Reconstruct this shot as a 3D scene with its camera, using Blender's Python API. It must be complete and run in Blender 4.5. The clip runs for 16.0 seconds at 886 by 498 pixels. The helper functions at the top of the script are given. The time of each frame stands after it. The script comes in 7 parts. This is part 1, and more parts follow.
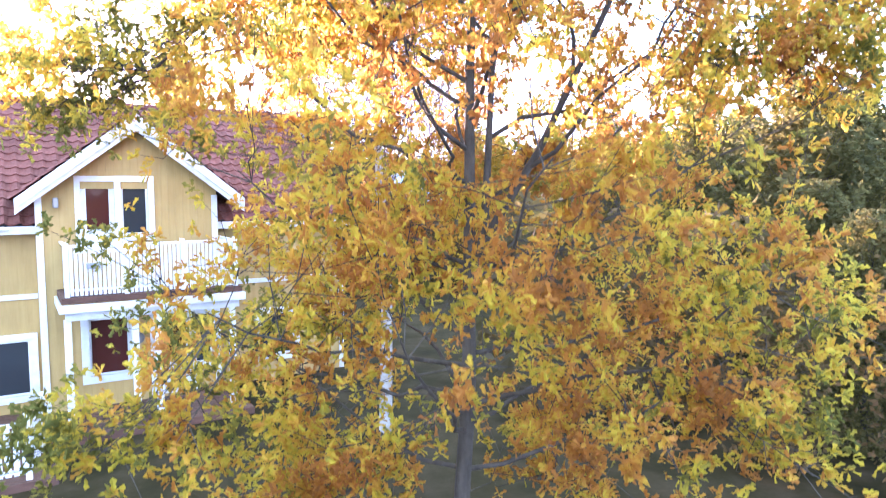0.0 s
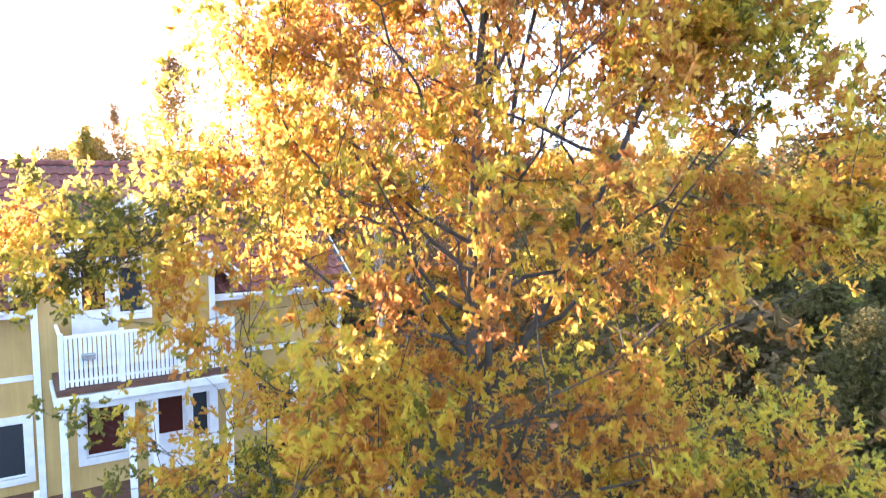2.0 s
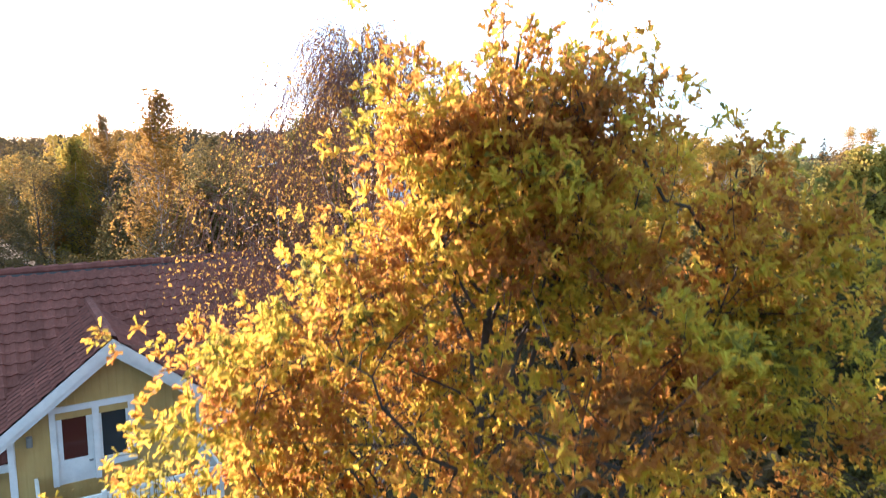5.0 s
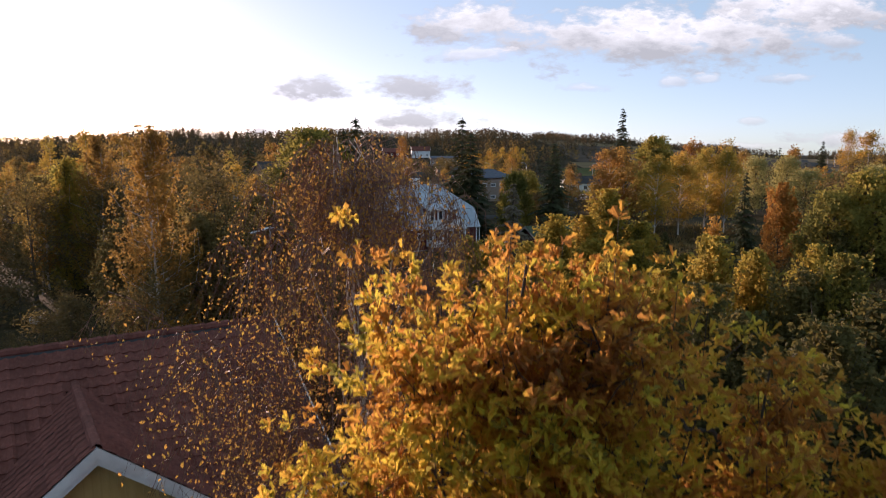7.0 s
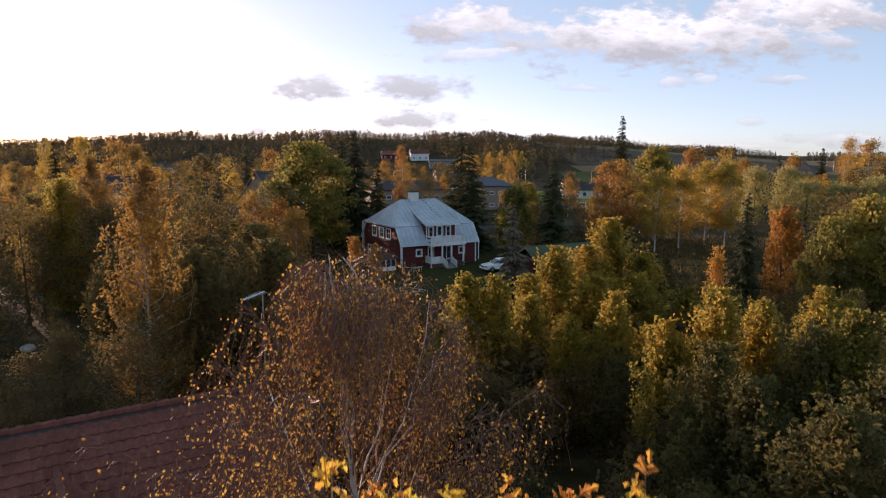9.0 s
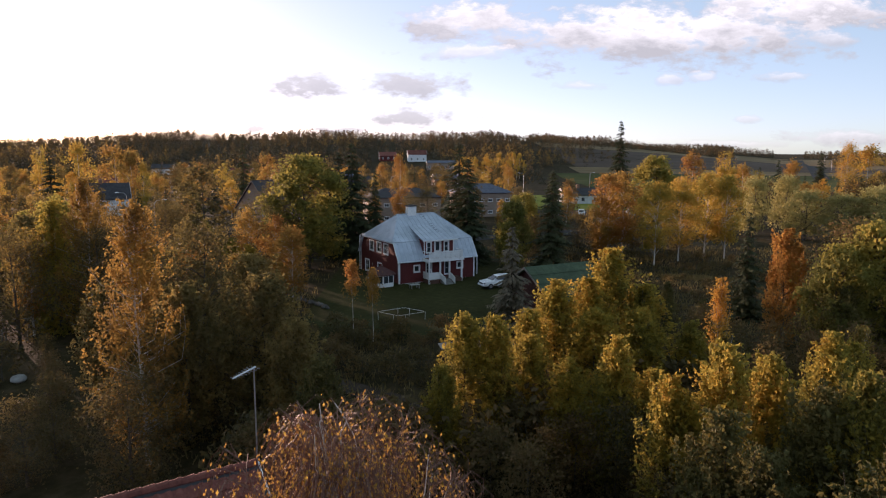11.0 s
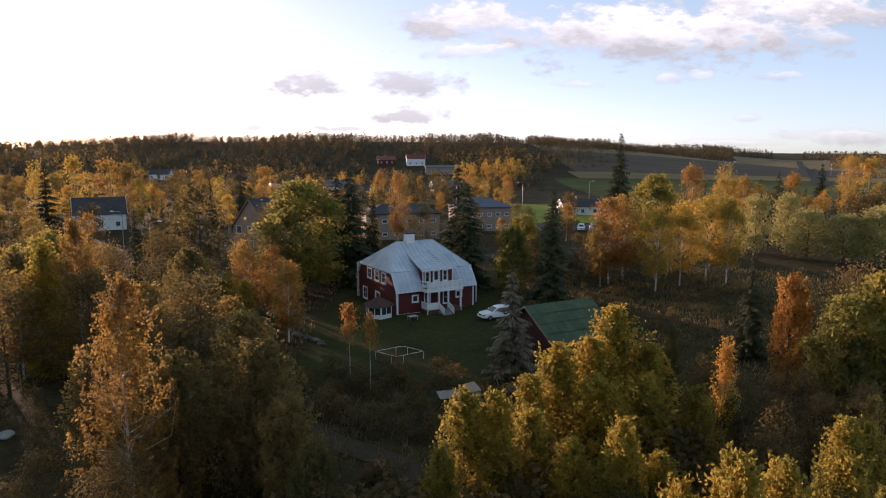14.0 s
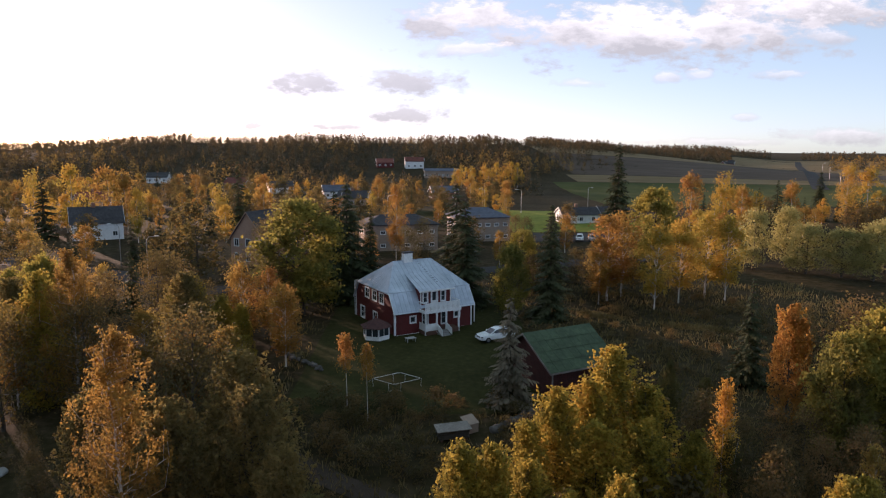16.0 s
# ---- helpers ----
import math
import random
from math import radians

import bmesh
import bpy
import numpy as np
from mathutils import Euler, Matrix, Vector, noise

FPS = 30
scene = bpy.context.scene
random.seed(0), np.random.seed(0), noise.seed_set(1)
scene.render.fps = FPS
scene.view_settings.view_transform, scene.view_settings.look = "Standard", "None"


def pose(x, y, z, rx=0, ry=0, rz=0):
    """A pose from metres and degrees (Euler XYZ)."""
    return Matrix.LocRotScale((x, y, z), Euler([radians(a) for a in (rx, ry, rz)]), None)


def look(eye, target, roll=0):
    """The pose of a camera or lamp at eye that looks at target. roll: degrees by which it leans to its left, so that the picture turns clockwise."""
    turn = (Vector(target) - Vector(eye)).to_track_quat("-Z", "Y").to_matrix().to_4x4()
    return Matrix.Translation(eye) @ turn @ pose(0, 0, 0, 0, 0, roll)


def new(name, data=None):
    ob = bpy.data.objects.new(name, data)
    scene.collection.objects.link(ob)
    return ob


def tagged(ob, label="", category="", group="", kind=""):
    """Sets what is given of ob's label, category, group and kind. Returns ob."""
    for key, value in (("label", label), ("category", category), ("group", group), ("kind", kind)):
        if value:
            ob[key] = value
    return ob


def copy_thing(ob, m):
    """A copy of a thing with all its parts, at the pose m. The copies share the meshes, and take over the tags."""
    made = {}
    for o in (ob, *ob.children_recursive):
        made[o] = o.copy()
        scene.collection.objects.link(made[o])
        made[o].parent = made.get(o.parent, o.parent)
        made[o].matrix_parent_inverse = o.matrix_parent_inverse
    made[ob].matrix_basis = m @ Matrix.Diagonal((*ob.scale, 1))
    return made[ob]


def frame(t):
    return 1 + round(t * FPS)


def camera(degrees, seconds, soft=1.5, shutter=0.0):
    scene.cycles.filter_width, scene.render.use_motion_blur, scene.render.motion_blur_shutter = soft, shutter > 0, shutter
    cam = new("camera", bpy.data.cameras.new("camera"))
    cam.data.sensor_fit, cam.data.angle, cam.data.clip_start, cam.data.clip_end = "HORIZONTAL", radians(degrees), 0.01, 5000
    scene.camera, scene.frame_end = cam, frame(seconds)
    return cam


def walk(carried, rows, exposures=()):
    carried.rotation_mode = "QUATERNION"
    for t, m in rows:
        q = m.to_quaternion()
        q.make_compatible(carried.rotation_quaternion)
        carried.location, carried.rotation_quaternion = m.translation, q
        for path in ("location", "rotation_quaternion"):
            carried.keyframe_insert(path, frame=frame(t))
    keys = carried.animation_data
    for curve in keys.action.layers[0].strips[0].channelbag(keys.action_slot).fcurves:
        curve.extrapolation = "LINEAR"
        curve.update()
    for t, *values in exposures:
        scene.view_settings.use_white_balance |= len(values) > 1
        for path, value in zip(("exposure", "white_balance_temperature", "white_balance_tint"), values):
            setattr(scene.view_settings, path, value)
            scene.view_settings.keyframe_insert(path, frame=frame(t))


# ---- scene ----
cam = camera(66.1, 16.0, soft=1.1, shutter=0.6)
PATH = [
    (0.0, pose(0.000, 0.000, 5.500, 85.13, 0.00, 0.00)),
    (0.5, pose(-0.013, 0.075, 6.012, 84.93, -0.10, -0.10)),
    (1.0, pose(-0.019, 0.156, 6.511, 84.83, -0.10, -0.10)),
    (1.5, pose(-0.032, 0.256, 7.021, 84.73, -0.10, -0.10)),
    (2.0, pose(-0.038, 0.377, 7.554, 84.53, -0.20, -0.10)),
    (2.5, pose(-0.050, 0.514, 8.118, 84.33, -0.20, -0.20)),
    (3.0, pose(-0.057, 0.674, 8.730, 84.03, -0.10, -0.20)),
    (3.5, pose(-0.069, 0.862, 9.378, 83.63, -0.20, -0.30)),
    (4.0, pose(-0.076, 1.070, 10.043, 83.03, -0.20, -0.40)),
    (4.5, pose(-0.076, 1.284, 10.702, 82.63, -0.20, -0.40)),
    (5.0, pose(-0.082, 1.520, 11.320, 82.23, -0.20, -0.50)),
    (7.5, pose(-0.082, 2.720, 13.870, 82.06, 0.00, -0.65)),
    (8.0, pose(-0.082, 2.986, 14.326, 82.06, -0.10, -0.65)),
    (8.5, pose(-0.093, 3.279, 14.823, 82.06, -0.10, -0.65)),
    (9.0, pose(-0.093, 3.551, 15.323, 82.06, -0.10, -0.75)),
    (11.5, pose(-0.137, 5.055, 17.994, 81.86, -0.10, -0.95)),
    (12.0, pose(-0.148, 5.384, 18.587, 81.86, -0.10, -0.95)),
    (12.5, pose(-0.148, 5.695, 19.205, 81.86, -0.10, -1.05)),
    (13.0, pose(-0.137, 5.984, 19.837, 81.76, -0.10, -1.05)),
    (13.5, pose(-0.126, 6.251, 20.461, 81.76, -0.10, -1.05)),
    (14.0, pose(-0.093, 6.516, 21.074, 81.76, -0.10, -1.05)),
    (14.5, pose(-0.082, 6.746, 21.681, 81.76, -0.20, -1.15)),
    (15.0, pose(-0.060, 6.956, 22.301, 81.76, -0.20, -1.15)),
    (15.5, pose(-0.037, 7.139, 22.971, 81.66, -0.20, -1.15)),
    (16.0, pose(-0.004, 7.304, 23.676, 81.66, -0.20, -1.15)),
]
EXPOSURES = [(0.0, 4.00, 5620, 56), (1.5, 3.68, 5700, 51), (3.5, 2.85, 5750, 44), (5.0, 2.17, 5650, 38), (7.3, 0.60, 6300, 46), (9.0, 0.68, 6350, 47), (12.0, 0.78, 6400, 48), (16.0, 0.80, 6400, 48)]
walk(cam, PATH, EXPOSURES)

# ---- light ----
SUN_AZ, SUN_EL = -41.0, 6.5      # degrees from +y towards +x, degrees above the horizon
sun_dir = Vector((math.sin(radians(SUN_AZ)) * math.cos(radians(SUN_EL)), math.cos(radians(SUN_AZ)) * math.cos(radians(SUN_EL)), math.sin(radians(SUN_EL))))
sun = new("sun", bpy.data.lights.new("sun", "SUN"))
sun.data.energy, sun.data.angle, sun.data.color = 5.0, radians(0.6), (1.0, 0.785, 0.49)
sun.matrix_world = look(sun_dir * 200, (0, 0, 0))

world = bpy.data.worlds.new("evening_sky")
scene.world = world
world.use_nodes = True
wt = world.node_tree
wt.nodes.clear()


def wn(kind, **vals):
    n = wt.nodes.new(kind)
    for k, v in vals.items():
        n.inputs[int(k[1:])].default_value = v
    return n


def wmath(op, a, b=None, c=None, clamp=False):
    n = wt.nodes.new("ShaderNodeMath")
    n.operation, n.use_clamp = op, clamp
    for i, v in enumerate((a, b, c)):
        if v is None:
            continue
        if isinstance(v, (int, float)):
            n.inputs[i].default_value = v
        else:
            wt.links.new(v, n.inputs[i])
    return n.outputs[0]


sky = wt.nodes.new("ShaderNodeTexSky")
sky.sky_type, sky.sun_disc = "NISHITA", False
sky.sun_elevation, sky.sun_rotation = radians(SUN_EL), radians(SUN_AZ)
sky.air_density, sky.dust_density, sky.ozone_density = 0.45, 0.6, 0.5
coord = wt.nodes.new("ShaderNodeTexCoord")
sep = wt.nodes.new("ShaderNodeSeparateXYZ")
wt.links.new(coord.outputs["Generated"], sep.inputs[0])
ahead = wmath("MAXIMUM", sep.outputs[1], 0.02)
cu, cw = wmath("DIVIDE", sep.outputs[0], ahead), wmath("DIVIDE", sep.outputs[2], ahead)
flat = wt.nodes.new("ShaderNodeCombineXYZ")
wt.links.new(cu, flat.inputs[0])
wt.links.new(wmath("MULTIPLY", cw, 2.2), flat.inputs[1])
puff = wt.nodes.new("ShaderNodeTexNoise")
puff.inputs["Scale"].default_value, puff.inputs["Detail"].default_value, puff.inputs["Roughness"].default_value = 15.0, 8.0, 0.62
wt.links.new(flat.outputs[0], puff.inputs["Vector"])
heap = wt.nodes.new("ShaderNodeTexNoise")
heap.inputs["Scale"].default_value, heap.inputs["Detail"].default_value, heap.inputs["Roughness"].default_value = 34.0, 6.0, 0.6
wt.links.new(flat.outputs[0], heap.inputs["Vector"])
ragged = wmath("ADD", wmath("MULTIPLY", wmath("SUBTRACT", puff.outputs[0], 0.5), 4.4), wmath("MULTIPLY", wmath("SUBTRACT", heap.outputs[0], 0.5), 1.3))
# the clouds ahead: bearing, height (both as tangents), half width, half height
CLOUDS = [(-0.177, 0.092, 0.0497, 0.0149), (-0.036, 0.093, 0.0621, 0.0166), (-0.024, 0.048, 0.0497, 0.0116), (-0.252, 0.031, 0.0290, 0.0066), (0.04, 0.182, 0.0646, 0.0232), (0.053, 0.141, 0.0580, 0.0099), (0.315, 0.164, 0.1947, 0.0298), (0.516, 0.2, 0.1408, 0.0249), (0.576, 0.162, 0.0456, 0.0124), (0.338, 0.103, 0.0166, 0.0075), (0.391, 0.106, 0.0141, 0.0066), (0.224, 0.095, 0.0331, 0.0058), (0.457, 0.047, 0.0166, 0.0050), (0.605, 0.02, 0.0704, 0.0116), (0.43, 0.012, 0.0994, 0.0050), (0.515, 0.109, 0.0373, 0.0058), (-0.122, 0.031, 0.0373, 0.0050)]
cover, body = 0.0, 0.0
for u, w, ru, rw in CLOUDS:
    du = wmath("DIVIDE", wmath("SUBTRACT", cu, u), ru)
    dw = wmath("DIVIDE", wmath("SUBTRACT", cw, w), rw)
    # flat bellies, rounded tops
    dist = wmath("SQRT", wmath("ADD", wmath("MULTIPLY", du, du), wmath("MULTIPLY", dw, dw)))
    lit = 1.0 if u > 0.1 or w > 0.13 else 0.25
    thin, full = min(1.0, 0.42 + 26 * rw) if lit == 1.0 else 0.95, 1.2 + min(0.35, 12 * rw)
    dens = wmath("MULTIPLY", wmath("MULTIPLY", wmath("SUBTRACT", full, wmath("ADD", dist, ragged)), 1.25, clamp=True), thin)
    glow = wmath("ADD", wmath("MULTIPLY_ADD", dw, 0.36, 0.6 if rw < 0.01 else 0.32), wmath("MULTIPLY", wmath("SUBTRACT", puff.outputs[0], 0.5), 1.6), clamp=True)
    lift = wmath("MULTIPLY", wmath("MULTIPLY", dens, glow), lit)
    cover = wmath("MAXIMUM", dens, cover)
    body = wmath("MAXIMUM", lift, body)
shade = wt.nodes.new("ShaderNodeMix")
shade.data_type = "RGBA"
wt.links.new(body, shade.inputs["Factor"])
shade.inputs["A"].default_value, shade.inputs["B"].default_value = (2.3, 2.7, 2.4, 1), (6.3, 7.2, 6.2, 1)
front = wmath("GREATER_THAN", sep.outputs[1], 0.05)
mixed = wt.nodes.new("ShaderNodeMix")
mixed.data_type = "RGBA"
wt.links.new(wmath("MULTIPLY", wmath("MULTIPLY", cover, front), 0.92), mixed.inputs["Factor"])
# thin high haze over the whole sky
haze = wt.nodes.new("ShaderNodeMix")
haze.data_type = "RGBA"
haze.inputs["Factor"].default_value = 0.39
wt.links.new(sky.outputs[0], haze.inputs["A"])
haze.inputs["B"].default_value = (2.7, 4.9, 4.1, 1)
wt.links.new(haze.outputs["Result"], mixed.inputs["A"])
wt.links.new(shade.outputs["Result"], mixed.inputs["B"])
back = wt.nodes.new("ShaderNodeBackground")
back.inputs["Strength"].default_value = 0.13
wt.links.new(mixed.outputs["Result"], back.inputs["Color"])
wout = wt.nodes.new("ShaderNodeOutputWorld")
wt.links.new(back.outputs[0], wout.inputs["Surface"])


# ---- materials ----
def nt(name):
    m = bpy.data.materials.new(name)
    m.use_nodes = True
    m.node_tree.nodes.clear()
    return m, m.node_tree


def ramp(t, stops, fac, interp="LINEAR"):
    n = t.nodes.new("ShaderNodeValToRGB")
    n.color_ramp.interpolation = interp
    while len(n.color_ramp.elements) < len(stops):
        n.color_ramp.elements.new(0.5)
    for e, (p, c) in zip(n.color_ramp.elements, stops):
        e.position, e.color = p, (*c, 1)
    t.links.new(fac, n.inputs[0])
    return n.outputs[0]


def noise_tex(t, scale, detail=4.0, rough=0.55, vector=None, stretch=None):
    n = t.nodes.new("ShaderNodeTexNoise")
    n.inputs["Scale"].default_value, n.inputs["Detail"].default_value, n.inputs["Roughness"].default_value = scale, detail, rough
    if vector is None:
        c = t.nodes.new("ShaderNodeTexCoord")
        vector = c.outputs["Object"]
    if stretch:
        m = t.nodes.new("ShaderNodeMapping")
        m.inputs["Scale"].default_value = stretch
        t.links.new(vector, m.inputs[0])
        vector = m.outputs[0]
    t.links.new(vector, n.inputs["Vector"])
    return n.outputs[0]


def world_pos(t):
    return t.nodes.new("ShaderNodeNewGeometry").outputs["Position"]


def mixrgb(t, a, b, fac, mode="MIX"):
    n = t.nodes.new("ShaderNodeMix")
    n.data_type, n.blend_type = "RGBA", mode
    for key, v in (("A", a), ("B", b)):
        if isinstance(v, tuple):
            n.inputs[key].default_value = (*v, 1)
        else:
            t.links.new(v, n.inputs[key])
    if isinstance(fac, (int, float)):
        n.inputs["Factor"].default_value = fac
    else:
        t.links.new(fac, n.inputs["Factor"])
    return n.outputs["Result"]


def tmath(t, op, a, b=0.0, clamp=False):
    n = t.nodes.new("ShaderNodeMath")
    n.operation, n.use_clamp = op, clamp
    for i, v in enumerate((a, b)):
        if isinstance(v, (int, float)):
            n.inputs[i].default_value = v
        else:
            t.links.new(v, n.inputs[i])
    return n.outputs[0]


def surface(name, stops, scale=3.0, rough=0.7, bump=0.2, bump_scale=None, stretch=None, metal=0.0, stain=0.35, stain_scale=0.4, spec=0.4, per_piece=0.0):
    """A grained surface: colours over fine noise, larger stains, and a bump."""
    m, t = nt(name)
    p = world_pos(t)
    col = ramp(t, stops, noise_tex(t, scale, 6, 0.65, stretch=stretch))
    big = ramp(t, [(0.3, (1 - stain,) * 3), (0.7, (1.0, 1.0, 1.0))], noise_tex(t, stain_scale, 5, 0.6, vector=p))
    col = mixrgb(t, col, big, 1.0, "MULTIPLY")
    if per_piece:
        info = t.nodes.new("ShaderNodeObjectInfo")
        lv = ramp(t, [(0.0, (1 - per_piece,) * 3), (1.0, (1 + per_piece,) * 3)], info.outputs["Random"])
        col = mixrgb(t, col, lv, 1.0, "MULTIPLY")
    b = t.nodes.new("ShaderNodeBsdfPrincipled")
    t.links.new(col, b.inputs["Base Color"])
    b.inputs["Metallic"].default_value = metal
    b.inputs["Specular IOR Level"].default_value = spec
    t.links.new(ramp(t, [(0.3, (max(rough - 0.12, 0.05),) * 3), (0.7, (min(rough + 0.12, 1.0),) * 3)], noise_tex(t, scale * 1.7, 4, vector=p)), b.inputs["Roughness"])
    if bump:
        bn = t.nodes.new("ShaderNodeBump")
        bn.inputs["Strength"].default_value, bn.inputs["Distance"].default_value = bump, 0.02
        t.links.new(noise_tex(t, bump_scale or scale * 3, 6, 0.6, stretch=stretch), bn.inputs["Height"])
        t.links.new(bn.outputs[0], b.inputs["Normal"])
    o = t.nodes.new("ShaderNodeOutputMaterial")
    t.links.new(b.outputs[0], o.inputs[0])
    return m


def foliage(name, stops, through_it=0.45, patch=0.5, patch_scale=0.6, shift=0.25, across=0.0):
    """Leaves: a colour for each leaf, drifting over the crown and from tree to tree; light shines through them."""
    m, t = nt(name)
    geo = t.nodes.new("ShaderNodeNewGeometry")
    info = t.nodes.new("ShaderNodeObjectInfo")
    drift = noise_tex(t, patch_scale, 3, 0.5, vector=geo.outputs["Position"])
    f = tmath(t, "ADD", tmath(t, "MULTIPLY", geo.outputs["Random Per Island"], 1.0 - patch), tmath(t, "MULTIPLY", tmath(t, "MULTIPLY", tmath(t, "SUBTRACT", drift, 0.35), 3.3, True), patch))
    f = tmath(t, "ADD", f, tmath(t, "MULTIPLY", tmath(t, "SUBTRACT", info.outputs["Random"], 0.5), shift), True)
    if across:      # sunlit yellow side and shaded green side, put into the leaf colour
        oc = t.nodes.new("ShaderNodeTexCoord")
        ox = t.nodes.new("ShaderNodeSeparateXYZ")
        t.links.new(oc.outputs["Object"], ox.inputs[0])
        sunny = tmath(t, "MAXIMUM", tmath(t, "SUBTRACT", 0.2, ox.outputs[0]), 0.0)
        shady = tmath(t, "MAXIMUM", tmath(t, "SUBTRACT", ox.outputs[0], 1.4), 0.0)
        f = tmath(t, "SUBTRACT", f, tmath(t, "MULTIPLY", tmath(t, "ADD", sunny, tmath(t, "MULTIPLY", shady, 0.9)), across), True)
    col = ramp(t, stops, f)
    d = t.nodes.new("ShaderNodeBsdfPrincipled")
    t.links.new(col, d.inputs["Base Color"])
    d.inputs["Roughness"].default_value, d.inputs["Specular IOR Level"].default_value = 0.7, 0.12
    tr = t.nodes.new("ShaderNodeBsdfTranslucent")
    t.links.new(mixrgb(t, col, (1.0, 0.85, 0.25), 0.14), tr.inputs[0])
    mix = t.nodes.new("ShaderNodeMixShader")
    mix.inputs[0].default_value = through_it
    t.links.new(d.outputs[0], mix.inputs[1])
    t.links.new(tr.outputs[0], mix.inputs[2])
    o = t.nodes.new("ShaderNodeOutputMaterial")
    t.links.new(mix.outputs[0], o.inputs[0])
    return m


def glass(name, tint=(0.03, 0.035, 0.04)):
    m, t = nt(name)
    b = t.nodes.new("ShaderNodeBsdfPrincipled")
    b.inputs["Base Color"].default_value = (*tint, 1)
    b.inputs["Roughness"].default_value, b.inputs["IOR"].default_value = 0.06, 1.5
    o = t.nodes.new("ShaderNodeOutputMaterial")
    t.links.new(b.outputs[0], o.inputs[0])
    return m


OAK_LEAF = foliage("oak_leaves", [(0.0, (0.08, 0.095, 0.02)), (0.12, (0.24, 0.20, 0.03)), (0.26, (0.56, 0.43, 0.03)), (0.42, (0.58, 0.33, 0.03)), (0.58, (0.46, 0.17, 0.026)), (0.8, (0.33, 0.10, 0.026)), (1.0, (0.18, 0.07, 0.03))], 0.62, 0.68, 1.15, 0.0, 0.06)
BIRCH_LEAF = foliage("birch_leaves", [(0.0, (0.42, 0.28, 0.04)), (0.5, (0.46, 0.22, 0.04)), (1.0, (0.32, 0.12, 0.035))], 0.5, 0.3)
YELLOW_LEAF = foliage("yellow_leaves", [(0.0, (0.22, 0.175, 0.03)), (0.45, (0.41, 0.25, 0.036)), (1.0, (0.45, 0.20, 0.03))], 0.5, 0.75, 0.3, 0.5)
ORANGE_LEAF = foliage("orange_leaves", [(0.0, (0.20, 0.14, 0.035)), (0.5, (0.28, 0.14, 0.03)), (1.0, (0.30, 0.10, 0.028))], 0.5, 0.75, 0.3, 0.5)
GREEN_LEAF = foliage("green_leaves", [(0.0, (0.08, 0.085, 0.02)), (0.5, (0.19, 0.16, 0.03)), (1.0, (0.34, 0.25, 0.04))], 0.5, 0.75, 0.3, 0.5)
BRUSH_LEAF = foliage("brush_leaves", [(0.0, (0.050, 0.042, 0.02)), (0.5, (0.095, 0.062, 0.028)), (1.0, (0.15, 0.08, 0.034))], 0.3, 0.75, 0.25, 0.6)
HILL_LEAF = foliage("hill_wood_leaves", [(0.0, (0.045, 0.036, 0.022)), (0.5, (0.085, 0.055, 0.032)), (1.0, (0.15, 0.08, 0.04))], 0.15, 0.8, 0.05, 0.0)
ASPEN_LEAF = foliage("aspen_leaves", [(0.0, (0.08, 0.075, 0.018)), (0.35, (0.20, 0.16, 0.026)), (0.7, (0.36, 0.245, 0.03)), (1.0, (0.40, 0.21, 0.03))], 0.5, 0.55, 0.45, 0.3)
RUST_LEAF = foliage("rusty_birch_leaves", [(0.0, (0.14, 0.07, 0.03)), (0.5, (0.28, 0.13, 0.03)), (1.0, (0.38, 0.20, 0.035))], 0.45, 0.55, 0.4, 0.2)
OLIVE_LEAF = foliage("olive_leaves", [(0.0, (0.042, 0.044, 0.018)), (0.5, (0.085, 0.076, 0.026)), (1.0, (0.15, 0.115, 0.036))], 0.3, 0.6, 0.35, 0.45)
# OLIVE_LEAF made brighter: light on the alder mass is put into the colour
ALDER_LEAF = foliage("alder_leaves", [(0.0, (0.085, 0.068, 0.03)), (0.5, (0.17, 0.115, 0.043)), (1.0, (0.26, 0.165, 0.05))], 0.42, 0.6, 0.35, 0.3)
MAPLE_LEAF = foliage("maple_leaves", [(0.0, (0.20, 0.09, 0.03)), (0.5, (0.36, 0.14, 0.03)), (1.0, (0.44, 0.23, 0.04))], 0.5, 0.5, 0.5, 0.2)
WILLOW_LEAF = foliage("willow_leaves", [(0.0, (0.20, 0.20, 0.08)), (1.0, (0.34, 0.29, 0.11))], 0.5, 0.75, 0.3, 0.4)
# lighter than NEEDLE: distance haze is put into this colour
FAR_NEEDLE = foliage("hazed_far_needles", [(0.0, (0.045, 0.042, 0.03)), (1.0, (0.085, 0.072, 0.05))], 0.1, 0.8, 0.05, 0.0)
# YELLOW_LEAF dulled: the hill slope's shade is put into this colour
FAR_GOLD = foliage("shaded_far_birch_leaves", [(0.0, (0.14, 0.085, 0.035)), (1.0, (0.30, 0.17, 0.045))], 0.25, 0.8, 0.06, 0.0)
NEEDLE = foliage("spruce_needles", [(0.0, (0.025, 0.036, 0.017)), (0.6, (0.045, 0.055, 0.026)), (1.0, (0.075, 0.075, 0.036))], 0.1, 0.5, 0.4, 0.4)
DRY_NEEDLE = foliage("dry_needles", [(0.0, (0.08, 0.07, 0.048)), (0.6, (0.14, 0.115, 0.08)), (1.0, (0.20, 0.16, 0.11))], 0.1, 0.5, 0.4, 0.4)
GRASS_BLADE = foliage("grass_blades", [(0.0, (0.05, 0.09, 0.015)), (0.6, (0.12, 0.13, 0.03)), (1.0, (0.26, 0.20, 0.07))], 0.35, 0.5, 0.2, 0.3)
BARK = surface("grey_bark", [(0.3, (0.045, 0.034, 0.025)), (0.7, (0.11, 0.085, 0.064))], 9, 0.9, 0.8, stretch=(1, 1, 0.3))
